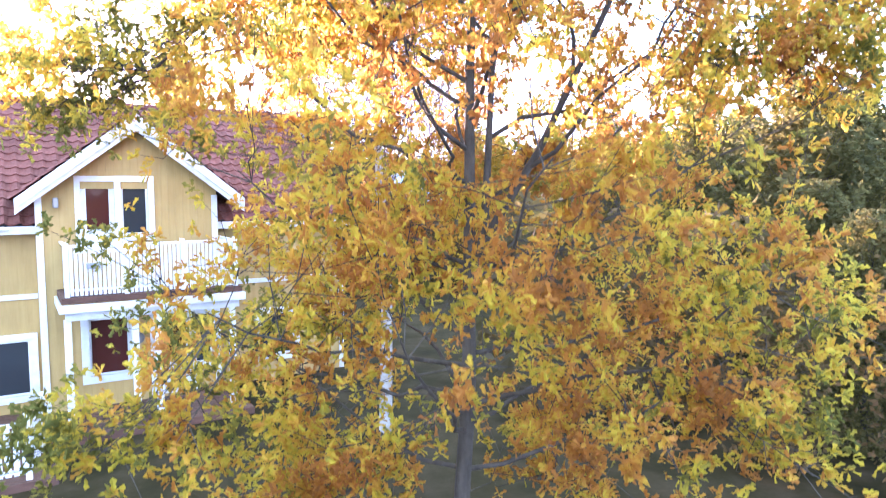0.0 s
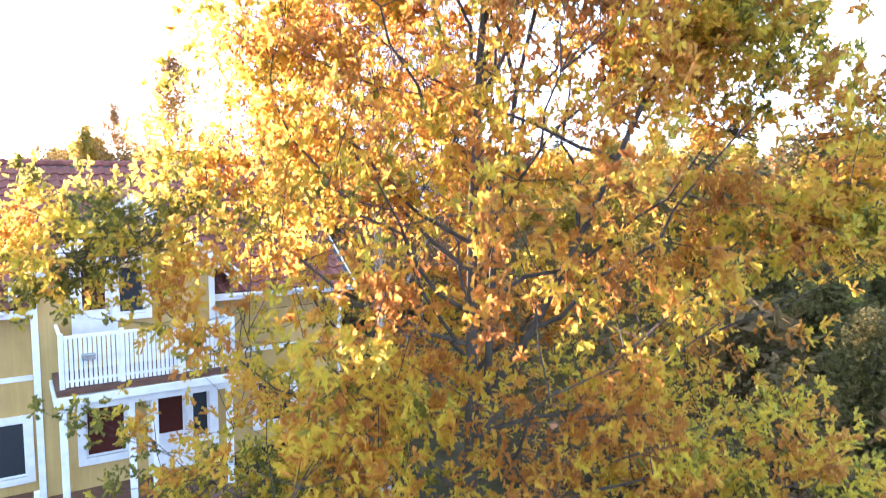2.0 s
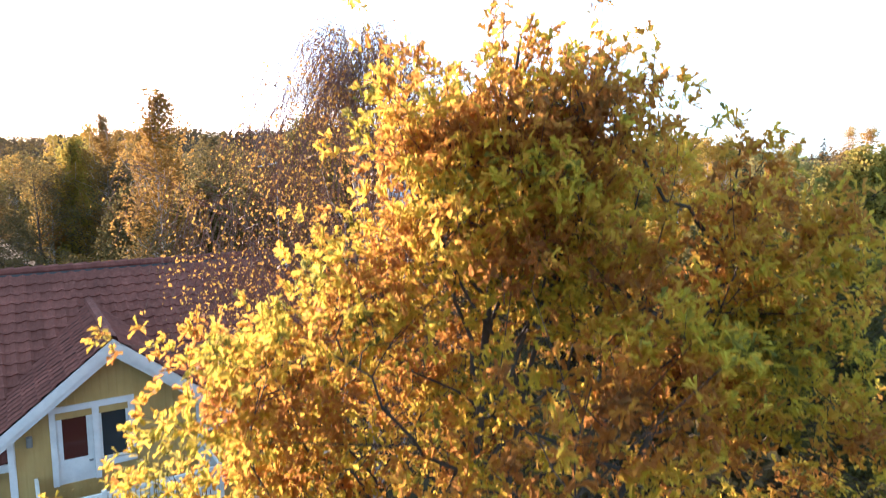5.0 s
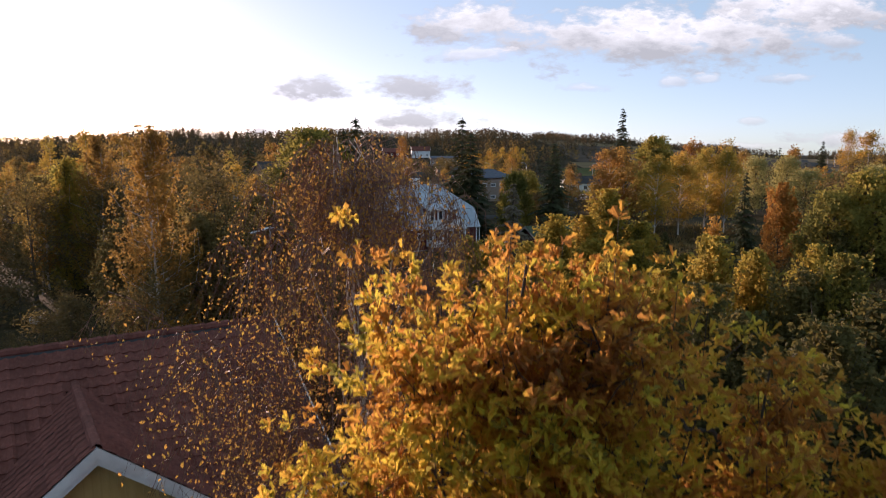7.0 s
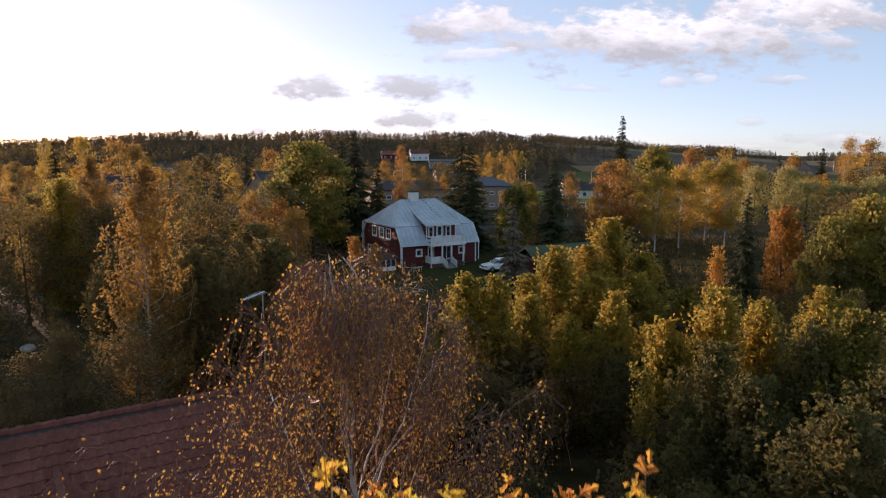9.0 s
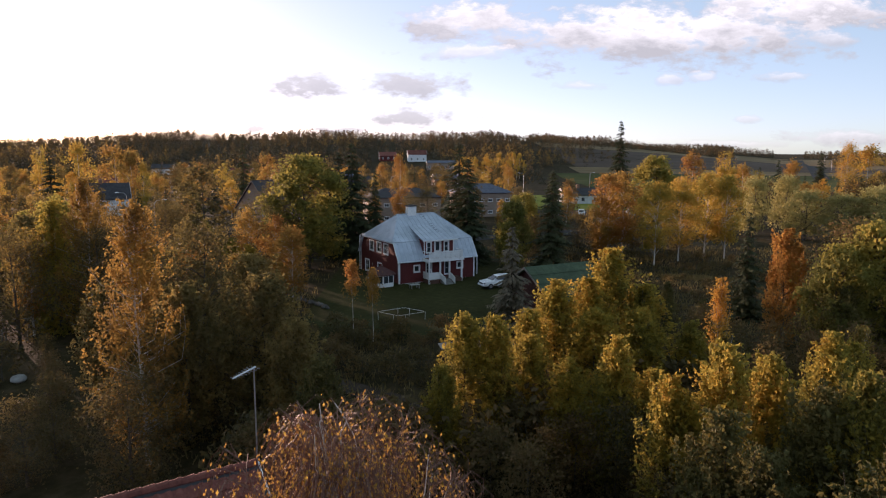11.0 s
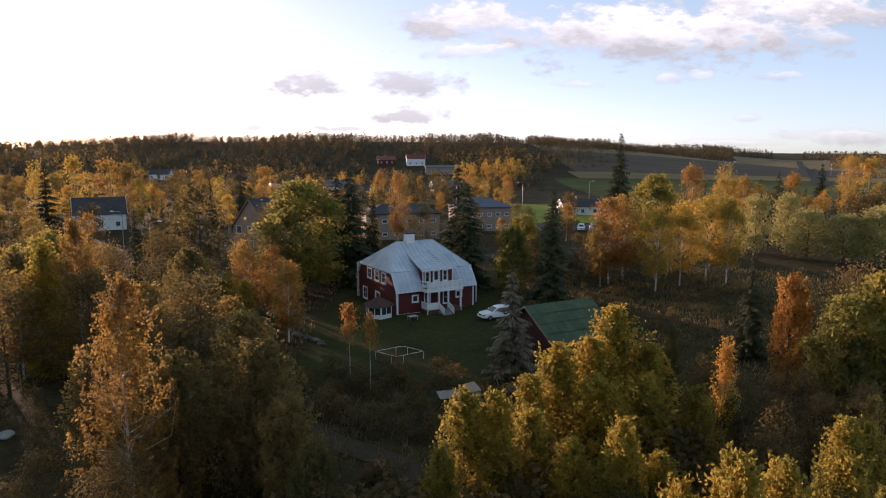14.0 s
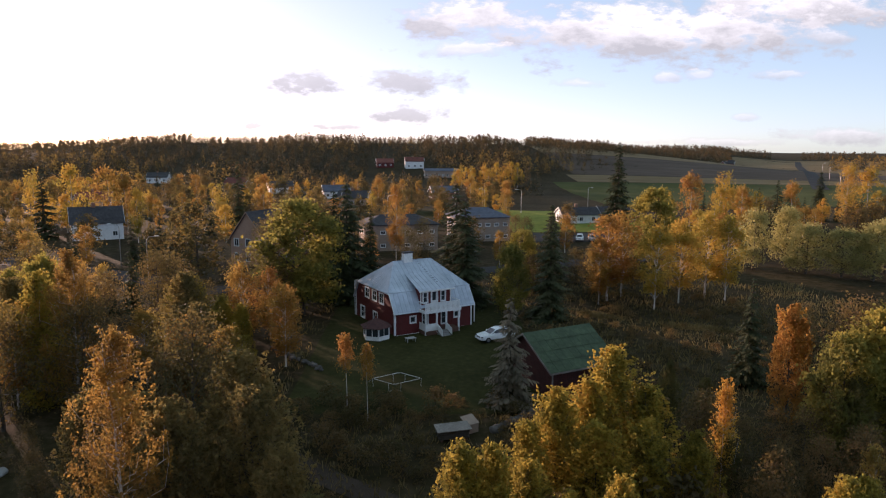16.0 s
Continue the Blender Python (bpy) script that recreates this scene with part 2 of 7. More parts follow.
BIRCH_BARK = surface("birch_bark", [(0.30, (0.03, 0.026, 0.022)), (0.40, (0.50, 0.44, 0.38)), (0.75, (0.66, 0.59, 0.52))], 5, 0.75, 0.3, stretch=(1, 1, 2.5))
TWIG = surface("brown_twigs", [(0.3, (0.14, 0.062, 0.042)), (0.7, (0.29, 0.145, 0.095))], 6, 0.6, 0.0)


# ---- ground ----
def sm(a, b, v):
    q = np.clip((v - a) / (b - a), 0, 1)
    return q * q * (3 - 2 * q)


def gz(x, y):
    """Height of the ground: a gentle rise away from the yellow house, a wooded hill behind the village."""
    x, y = np.asarray(x, float), np.asarray(y, float)
    z = 0.0125 * np.clip(y, 0, 200) + 0.0012 * np.clip(y - 200, 0, 1500)
    hill = (14.5 + 11.5 * sm(-460, -240, x)) * (1 - sm(60, 400, x))
    z = z + hill * sm(330, 680, y) * (1 - 0.6 * sm(900, 1800, y))
    z = z + 14 * sm(900, 1350, y) * sm(120, 300, x) * (1 - sm(0.38, 0.54, x / np.maximum(y, 1)))
    z = z + 0.10 * np.sin(x * 0.23 + 1.3) * np.sin(y * 0.19) * sm(20, 60, y) + 0.5 * np.sin(x * 0.021) * np.sin(y * 0.017) * sm(120, 260, y)
    return z


def gzf(x, y):
    return float(gz(x, y))


GROUND = surface("autumn_ground", [(0.25, (0.024, 0.019, 0.010)), (0.45, (0.046, 0.036, 0.016)), (0.6, (0.072, 0.052, 0.028)), (0.8, (0.115, 0.078, 0.045))], 0.9, 0.95, 0.6, 6, stain=0.5, stain_scale=0.06, spec=0.04)


def sheet(name, xs, ys, lift, material, kind="structure", label="", category=""):
    """A sheet that lies on the ground over a grid."""
    X, Y = np.meshgrid(xs, ys)
    V = np.stack([X, Y, gz(X, Y) + lift], -1).reshape(-1, 3)
    n, m = len(xs), len(ys)
    F = [(j * n + i, j * n + i + 1, (j + 1) * n + i + 1, (j + 1) * n + i) for j in range(m - 1) for i in range(n - 1)]
    me = bpy.data.meshes.new(name)
    me.from_pydata(V.tolist(), [], F)
    me.polygons.foreach_set("use_smooth", [True] * len(F))
    me.materials.append(material)
    return tagged(new(name, me), label, category, kind=kind)


q = np.linspace(-1, 1, 161)
gx = np.sign(q) * (260 * np.abs(q) + 4300 * np.abs(q) ** 5)
q = np.linspace(0, 1, 191)
gy = -60 + 420 * q + 4500 * q ** 5
sheet("ground", np.concatenate([[-4700], gx, [4700]]), np.concatenate([[-3000, -300], gy]), 0.0, GROUND, label="rough autumn grass and earth rolling to the horizon", category="ground")


# ---- building blocks ----
def mesh_ob(name, V, F, material, parent=None, label="", smooth=False):
    me = bpy.data.meshes.new(name)
    me.from_pydata([tuple(v) for v in V] if not isinstance(V, np.ndarray) else V.tolist(), [], F if isinstance(F, list) else F.tolist())
    for m in (material if isinstance(material, (list, tuple)) else [material]):
        me.materials.append(m)
    if smooth:
        me.polygons.foreach_set("use_smooth", [True] * len(me.polygons))
    ob = new(name, me)
    ob.parent = parent
    if label:
        ob["label"] = label
    return ob


def part(name, bm, material, parent, label="", smooth=False):
    me = bpy.data.meshes.new(name)
    bmesh.ops.recalc_face_normals(bm, faces=bm.faces)
    bm.to_mesh(me)
    bm.free()
    me.materials.append(material)
    if smooth:
        me.polygons.foreach_set("use_smooth", [True] * len(me.polygons))
    ob = new(name, me)
    ob.parent = parent
    if label:
        ob["label"] = label
    return ob


def thing(name, m, label, category, group=""):
    e = new(name)
    e.matrix_basis = m
    return tagged(e, label, category, group)


def bx(*boxes, bev=0.0):
    """A bmesh of boxes, each (x0, x1, y0, y1, z0, z1)."""
    bm = bmesh.new()
    for x0, x1, y0, y1, z0, z1 in boxes:
        vs = [bm.verts.new(p) for p in ((x0, y0, z0), (x1, y0, z0), (x1, y1, z0), (x0, y1, z0), (x0, y0, z1), (x1, y0, z1), (x1, y1, z1), (x0, y1, z1))]
        for f in ((3, 2, 1, 0), (4, 5, 6, 7), (0, 1, 5, 4), (1, 2, 6, 5), (2, 3, 7, 6), (3, 0, 4, 7)):
            bm.faces.new([vs[i] for i in f])
    if bev:
        bmesh.ops.bevel(bm, geom=bm.edges[:], offset=bev, segments=1, affect="EDGES")
    return bm


def slab(bm, corners, thick):
    """A plate under the outline of corners (counter-clockwise seen from outside), thick along its normal, inwards."""
    c = [Vector(p) for p in corners]
    n = (c[1] - c[0]).cross(c[2] - c[0]).normalized()
    top, low = [bm.verts.new(p) for p in c], [bm.verts.new(p - n * thick) for p in c]
    k = len(c)
    bm.faces.new(top)
    bm.faces.new(low[::-1])
    for i in range(k):
        bm.faces.new((top[i], low[i], low[(i + 1) % k], top[(i + 1) % k]))
    return bm


def tube(V, F, pts, radii, n=5):
    """Adds a tapering tube through pts to the lists V and F."""
    base = len(V)
    pts = [Vector(p) for p in pts]
    for i, p in enumerate(pts):
        d = (pts[min(i + 1, len(pts) - 1)] - pts[max(i - 1, 0)])
        d = d.normalized() if d.length > 1e-6 else Vector((0, 0, 1))
        s = d.cross(Vector((0.31, 0.95, 0.05))).normalized()
        w = d.cross(s)
        for k in range(n):
            a = 2 * math.pi * k / n
            V.append(tuple(p + (s * math.cos(a) + w * math.sin(a)) * radii[i]))
    for i in range(len(pts) - 1):
        for k in range(n):
            F.append((base + i * n + k, base + i * n + (k + 1) % n, base + (i + 1) * n + (k + 1) % n, base + (i + 1) * n + k))


# ---- trees ----
def leaf_cards(rng, centres, size, spread_up=0.0, long=1.35, droop=0.0):
    """Folded leaves, one for each centre, as (verts, faces)."""
    n = len(centres)
    d = rng.normal(size=(n, 3))
    d[:, 2] = d[:, 2] * (1 - spread_up) - droop
    d /= np.linalg.norm(d, axis=1)[:, None]
    s = np.cross(d, rng.normal(size=(n, 3)))
    s /= np.linalg.norm(s, axis=1)[:, None]
    up = np.cross(d, s)
    L = (size * rng.uniform(0.65, 1.3, n))[:, None]
    a, b = centres - d * L * 0.5 * long, centres + d * L * 0.5 * long
    m = centres + up * L * 0.14
    V = np.stack([a, m + s * L * 0.42, b, m - s * L * 0.42], 1).reshape(-1, 3)
    F = np.arange(4 * n).reshape(n, 4)
    return V, F


def crown_points(rng, height, low, radius, profile, clumps, leaves, clump_r):
    """Clump centres inside an envelope, leaves gathered round them."""
    h = low + (1 - low) * rng.beta(1.15, 1.1, clumps)
    r = np.array([profile((v - low) / (1 - low)) for v in h]) * radius
    a = rng.uniform(0, 2 * np.pi, clumps)
    rr = r * np.sqrt(rng.uniform(0.12, 1.0, clumps)) * rng.uniform(0.8, 1.12, clumps)
    C = np.stack([rr * np.cos(a), rr * np.sin(a), h * height], 1)
    C[:, 2] = np.minimum(C[:, 2], height - 0.2)
    w = rng.uniform(0.4, 1.3, clumps)
    idx = rng.choice(clumps, leaves, p=w / w.sum())
    P = C[idx] + rng.normal(size=(leaves, 3)) * clump_r * np.array([1, 1, 0.8])
    P[:, 2] = np.maximum(P[:, 2], 0.25)
    return C, P


def tree_model(name, seed, height, radius, low, profile, leaf_mat, bark, label, clumps=60, leaves=2600, size=0.24, clump_r=0.45, trunk_r=0.13, droop=0.0, category="tree", limbs=42):
    """One tree as an Empty with a trunk and a crown; it is copied over the place."""
    rng = np.random.default_rng(seed)
    C, P = crown_points(rng, height, low, radius, profile, clumps, leaves, clump_r)
    V, F = [], []
    lean = rng.normal(size=2) * 0.25
    stem = [(lean[0] * q * q, lean[1] * q * q, height * q * 0.97) for q in np.linspace(0, 1, 7)]
    tube(V, F, stem, [trunk_r * (1.0 - 0.93 * q) * (1.35 if q == 0 else 1) for q in np.linspace(0, 1, 7)], 6)
    for c in C[:: max(1, clumps // limbs)]:
        root = max(0.12 * height, c[2] - 0.45 * math.hypot(c[0], c[1]) - 0.1 * height * rng.random())
        q = root / height
        p0 = Vector((lean[0] * q * q, lean[1] * q * q, root))
        p3 = Vector(c)
        mid = p0.lerp(p3, 0.55) + Vector((0, 0, 0.12 * (p3 - p0).length))
        tube(V, F, [p0, mid, p3], [trunk_r * 0.34 * (1 - 0.7 * q), trunk_r * 0.2, 0.012], 4)
    top = thing(name, Matrix.Identity(4), label, category)
    mesh_ob("trunk", V, F, bark, top, smooth=True)
    LV, LF = leaf_cards(rng, P, size, droop=droop)
    mesh_ob("crown", LV, LF, leaf_mat, top)["kind"] = "stuff"
    return top


def spruce_model(name, seed, height, radius, label, levels=26, needles=None):
    rng = np.random.default_rng(seed)
    V, F = [], []
    tube(V, F, [(0, 0, 0), (0.02, 0, height * 0.5), (0, 0.02, height)], [0.19, 0.11, 0.012], 6)
    C, D = [], []
    for i in range(levels):
        h = 0.07 + 0.91 * (i / (levels - 1)) ** 0.92
        r = radius * (1 - h) ** 0.85 * rng.uniform(0.72, 1.12) + 0.10
        k = int(5 + 5 * (1 - h))
        for j in range(k):
            a = 2 * math.pi * (j + rng.random() * 0.9) / k
            rl = r * rng.uniform(0.5, 1.2)
            hb = min(0.99, h + rng.uniform(-0.55, 0.55) * 0.91 / levels)
            tip = np.array([math.cos(a) * rl, math.sin(a) * rl, hb * height - 0.30 * rl + 0.05 * rl * rng.normal()])
            rt = np.array([0, 0, hb * height])
            tube(V, F, [rt, (rt + tip) / 2 + np.array([0, 0, -0.04 * rl]), tip], [0.022, 0.014, 0.005], 3)
            for s in np.linspace(0.22, 1.02, int(3 + 3 * rl)):
                for side in (-1, 1):
                    C.append(rt + (tip - rt) * s)
                    D.append((math.cos(a) * 0.7 - side * math.sin(a) * 0.75, math.sin(a) * 0.7 + side * math.cos(a) * 0.75, -0.42 + 0.25 * rng.normal(), 0.34 + 0.55 * rl * (1.1 - s) * rng.uniform(0.6, 1.1) * 0.8))
    C, D = np.array(C), np.array(D)
    d = D[:, :3] / np.linalg.norm(D[:, :3], axis=1)[:, None]
    L = D[:, 3:4]
    s = np.cross(d, np.array([0, 0, 1.0])) + rng.normal(size=d.shape) * 0.25
    s /= np.linalg.norm(s, axis=1)[:, None]
    drop = np.array([0, 0, -0.10])
    LV = np.stack([C, C + d * L * 0.45 + s * L * 0.20 + drop * 0.5, C + d * L + drop, C + d * L * 0.45 - s * L * 0.20 + drop * 0.5], 1).reshape(-1, 3)
    top = thing(name, Matrix.Identity(4), label, "tree")
    mesh_ob("trunk", V, F, BARK, top, smooth=True)
    mesh_ob("crown", LV, np.arange(len(LV)).reshape(-1, 4), needles or NEEDLE, top)["kind"] = "stuff"
    return top


def shoot_tree(name, seed, height, radius, low, profile, leaf_mat, bark, label, shoots=230, per=40, size=0.15, trunk_r=0.09, reach=(0.8, 1.7), category="tree"):
    """A tree whose crown is made of upright leafy shoots, dense within and feathered at the outline."""
    rng = np.random.default_rng(seed)
    lean = rng.normal(size=2) * 0.2
    V, F, P = [], [], []
    steps = np.linspace(0, 1, 7)
    tube(V, F, [(lean[0] * q * q, lean[1] * q * q, height * q * 0.96) for q in steps], [trunk_r * (1.0 - 0.93 * q) * (1.3 if q == 0 else 1) for q in steps], 6)
    swell = rng.uniform(0, 2 * math.pi, 4)
    for i in range(shoots):
        h = low + (1 - low) * rng.beta(1.25, 1.05)
        q = (h - low) / (1 - low)
        a = rng.uniform(0, 2 * math.pi)
        bulge = 1 + 0.16 * math.sin(2 * a + swell[0] + 5 * q) + 0.12 * math.sin(3 * a + swell[1] - 8 * q)
        r = profile(q) * radius * bulge * math.sqrt(rng.uniform(0.15, 1.0)) * rng.uniform(0.8, 1.15)
        d = np.array([0.5 * math.cos(a), 0.5 * math.sin(a), 1.0]) + rng.normal(size=3) * 0.25
        d /= np.linalg.norm(d)
        ln = rng.uniform(*reach) * (1.0 + 0.5 * q * rng.random())
        tip = np.array([r * math.cos(a), r * math.sin(a), min(1.0, h + 0.07 * rng.random() ** 3) * height])
        foot = tip - d * ln
        if rng.random() < 0.22:      # a long free sprig
            tip, ln = tip + d * 0.55, ln + 0.55
        root = max(0.1 * height, foot[2] - 0.5 * math.hypot(foot[0], foot[1]))
        k = root / height
        p0 = (lean[0] * k * k, lean[1] * k * k, root)
        if i % 3 == 0:
            tube(V, F, [p0, tuple(foot), tuple(tip)], [trunk_r * 0.22, trunk_r * 0.12, 0.006], 3)
        f = rng.random(per) ** 0.8
        P.append(foot + np.outer(f, d) * ln + rng.normal(size=(per, 3)) * (0.30 * (1.08 - f))[:, None])
    P = np.concatenate(P)
    P[:, 2] = np.clip(P[:, 2], 0.2, height)
    top = thing(name, Matrix.Identity(4), label, category)
    mesh_ob("trunk", V, F, bark, top, smooth=True)
    LV, LF = leaf_cards(rng, P, size)
    mesh_ob("crown", LV, LF, leaf_mat, top)["kind"] = "stuff"
    return top


def egg(q):
    return max(0.05, math.sin(math.pi * min(1.0, (q * 0.86 + 0.10))) ** 0.75)


def column(q):
    return max(0.08, (1 - q) ** 0.55 * (0.45 + 0.55 * min(1.0, q * 4)))


def cone_egg(q):
    return max(0.08, (1 - q) ** 0.5 * (0.75 + 0.35 * min(1.0, q * 5)))


def dome(q):
    return max(0.15, math.sqrt(max(0.0, 1 - (q * 0.98) ** 2.4)) * (0.72 + 0.28 * min(1, q * 3)))


MODELS = {}
for kind, count, make in (
    ("birch", 3, lambda s: tree_model("birch_tree", 100 + s, 10.0, 2.1, 0.16, column, YELLOW_LEAF, BIRCH_BARK, "slender birch with thin yellow autumn leaves", 74, 6400, 0.115, 0.46, 0.09)),
    ("gold", 3, lambda s: tree_model("birch_tree", 120 + s, 12.0, 3.0, 0.22, egg, YELLOW_LEAF, BIRCH_BARK, "broad golden yellow birch with a pale trunk", 110, 5200, 0.22, 0.42, 0.12)),
    ("rust", 3, lambda s: tree_model("birch_tree", 140 + s, 12.0, 2.6, 0.2, egg, ORANGE_LEAF, BIRCH_BARK, "rust orange autumn birch with bare twigs", 100, 4400, 0.22, 0.42, 0.12)),
    ("green", 3, lambda s: tree_model("broadleaf_tree", 160 + s, 12.0, 4.2, 0.14, dome, GREEN_LEAF, BARK, "full round broadleaf tree turning green to yellow", 150, 7600, 0.30, 0.46, 0.2)),
    ("willow", 2, lambda s: tree_model("willow_tree", 180 + s, 10.0, 3.6, 0.12, dome, WILLOW_LEAF, BARK, "pale grey-green willow with rounded clumps", 90, 4600, 0.27, 0.55, 0.18)),
    ("brush", 4, lambda s: tree_model("young_tree", 200 + s, 7.0, 1.9, 0.05, egg, BRUSH_LEAF, BARK, "bushy young tree in dull olive brown leaf", 66, 2100, 0.172, 0.46, 0.06, limbs=16)),
    ("sapling", 3, lambda s: tree_model("young_birch", 220 + s, 8.0, 1.5, 0.1, column, YELLOW_LEAF, BIRCH_BARK, "young birch with a pointed yellow crown", 54, 2600, 0.12, 0.38, 0.05)),
    ("dark", 3, lambda s: tree_model("broadleaf_tree", 240 + s, 12.0, 3.8, 0.08, egg, BRUSH_LEAF, BARK, "dense broadleaf tree in dull brown-green leaf", 130, 4300, 0.195, 0.62, 0.16, limbs=24)),
    ("bush", 3, lambda s: tree_model("bush", 280 + s, 2.0, 1.1, 0.02, dome, BRUSH_LEAF, BARK, "low scrubby bush in dull brown-green leaf", 22, 460, 0.145, 0.22, 0.03, category="bush", limbs=6)),
    ("dryspruce", 1, lambda s: spruce_model("spruce_tree", 275 + s, 10.0, 2.9, "greyish brown spruce with thin drooping branches", 22, DRY_NEEDLE)),
    ("spruce", 3, lambda s: spruce_model("spruce_tree", 260 + s, 14.0, 3.3, "dark green spruce with drooping branches")),
):
    MODELS[kind] = [make(s) for s in range(count)]
BASE_H = {"birch": 10, "gold": 12, "rust": 12, "green": 12, "willow": 10, "brush": 7, "sapling": 8, "dark": 12, "spruce": 14, "bush": 2, "dryspruce": 10}
for kind, count, height, make in (
    ("aspen", 4, 9.0, lambda s: shoot_tree("aspen_tree", 400 + s, 9.0, 2.5, 0.02, cone_egg, ASPEN_LEAF, BARK, "bushy young aspen in dense yellow-green leaf", 290, 38, 0.145)),
    ("osier", 3, 9.0, lambda s: shoot_tree("osier_tree", 410 + s, 9.0, 2.2, 0.03, egg, OLIVE_LEAF, BARK, "tall bushy osier in fine olive-green leaf", 280, 42, 0.14)),
    ("alder", 3, 10.0, lambda s: shoot_tree("alder_tree", 420 + s, 10.0, 3.0, 0.04, dome, ALDER_LEAF, BARK, "broad dense alder in dull olive leaf", 330, 44, 0.165, 0.14, (0.8, 1.5))),
    ("tallbirch", 2, 14.0, lambda s: shoot_tree("birch_tree", 430 + s, 14.0, 2.9, 0.10, cone_egg, RUST_LEAF, BIRCH_BARK, "tall birch in rusty yellow autumn leaf with a pale trunk", 300, 44, 0.125, 0.13)),
    ("maple", 1, 10.0, lambda s: shoot_tree("maple_tree", 440 + s, 10.0, 2.6, 0.1, dome, MAPLE_LEAF, BARK, "maple in glowing red-orange autumn leaf", 200, 40, 0.2, 0.12)),
    ("tuft", 2, 7.0, lambda s: shoot_tree("young_birch", 450 + s, 7.0, 0.8, 0.58, egg, ORANGE_LEAF, BIRCH_BARK, "thin young birch, bare below a small orange crown", 70, 26, 0.12, 0.05, (0.5, 0.9))),
    ("spire", 2, 8.5, lambda s: shoot_tree("young_birch", 460 + s, 8.5, 1.0, 0.3, column, YELLOW_LEAF, BIRCH_BARK, "slim young birch with a pointed, thinning yellow crown", 110, 24, 0.12, 0.05, (0.6, 1.2))),
):
    MODELS[kind] = [make(s) for s in range(count)]
    BASE_H[kind] = height
used, turn = set(), {}
trng = random.Random(7)


def plant(kind, x, y, top_h, wide=1.0, group=""):
    """A tree of that kind with its foot at (x, y), top_h high."""
    turn[kind] = turn.get(kind, -1) + 1
    src = MODELS[kind][turn[kind] % len(MODELS[kind])]
    s = top_h / BASE_H[kind]
    m = pose(x, y, gzf(x, y) - 0.05, 0, 0, trng.uniform(0, 360)) @ Matrix.Diagonal((s * wide, s * wide, s, 1))
    if src.name not in used:
        used.add(src.name)
        src.matrix_basis = m
        return src
    ob = copy_thing(src, Matrix.Identity(4))
    ob.matrix_basis = m
    return ob


for kind, count, make in (
    ("fgold", 2, lambda s: tree_model("birch_tree", 300 + s, 12.0, 2.7, 0.16, egg, YELLOW_LEAF, BIRCH_BARK, "golden yellow birch among village trees", 60, 2100, 0.30, 0.5, 0.14, limbs=12)),
    ("frust", 2, lambda s: tree_model("birch_tree", 310 + s, 12.0, 2.5, 0.14, egg, ORANGE_LEAF, BIRCH_BARK, "rust orange birch among village trees", 60, 2100, 0.30, 0.5, 0.14, limbs=12)),
    ("fgreen", 2, lambda s: tree_model("broadleaf_tree", 320 + s, 12.0, 3.6, 0.1, dome, GREEN_LEAF, BARK, "broadleaf tree with thinning green-yellow crown", 80, 1250, 0.43, 0.6, 0.18, limbs=12)),
    ("fdark", 2, lambda s: tree_model("broadleaf_tree", 330 + s, 12.0, 3.4, 0.06, egg, BRUSH_LEAF, BARK, "brown-green broadleaf tree in evening shade", 80, 1250, 0.43, 0.6, 0.18, limbs=12)),
    ("fspruce", 2, lambda s: spruce_model("spruce_tree", 340 + s, 14.0, 3.0, "dark spruce standing among village trees", 17)),
):
    MODELS[kind] = [make(s) for s in range(count)]
BASE_H.update(fgold=12, frust=12, fgreen=12, fdark=12, fspruce=14)


# ---- the oak in front of the yellow house ----
OAK_AT = Vector((0.45, 8.5, 0.0))
# how far the crown reaches to each side of the stem at each height
OAK_Z = (1.2, 2.0, 3.5, 5.0, 5.3, 6.2, 6.5, 7.5, 8.2, 9.0, 9.6, 10.4, 11.0, 11.6, 12.2, 12.6)
OAK_L = (-2.9, -4.3, -4.8, -4.2, -3.7, -3.7, -4.5, -4.3, -3.6, -3.05, -2.6, -1.75, -1.3, -0.95, -0.6, -0.3)
OAK_R = (2.6, 4.2, 5.0, 5.0, 3.3, 3.3, 4.5, 4.9, 4.5, 4.1, 3.3, 1.6, 1.4, 1.4, 1.35, 0.9)


def oak_span(z):
    return float(np.interp(z, OAK_Z, OAK_L)), float(np.interp(z, OAK_Z, OAK_R))


def oak_depth(z):
    return float(np.interp(z, (1.2, 3.0, 5.0, 7.5, 9.5, 11.0, 12.6), (2.0, 3.0, 3.1, 3.0, 2.0, 0.95, 0.35)))


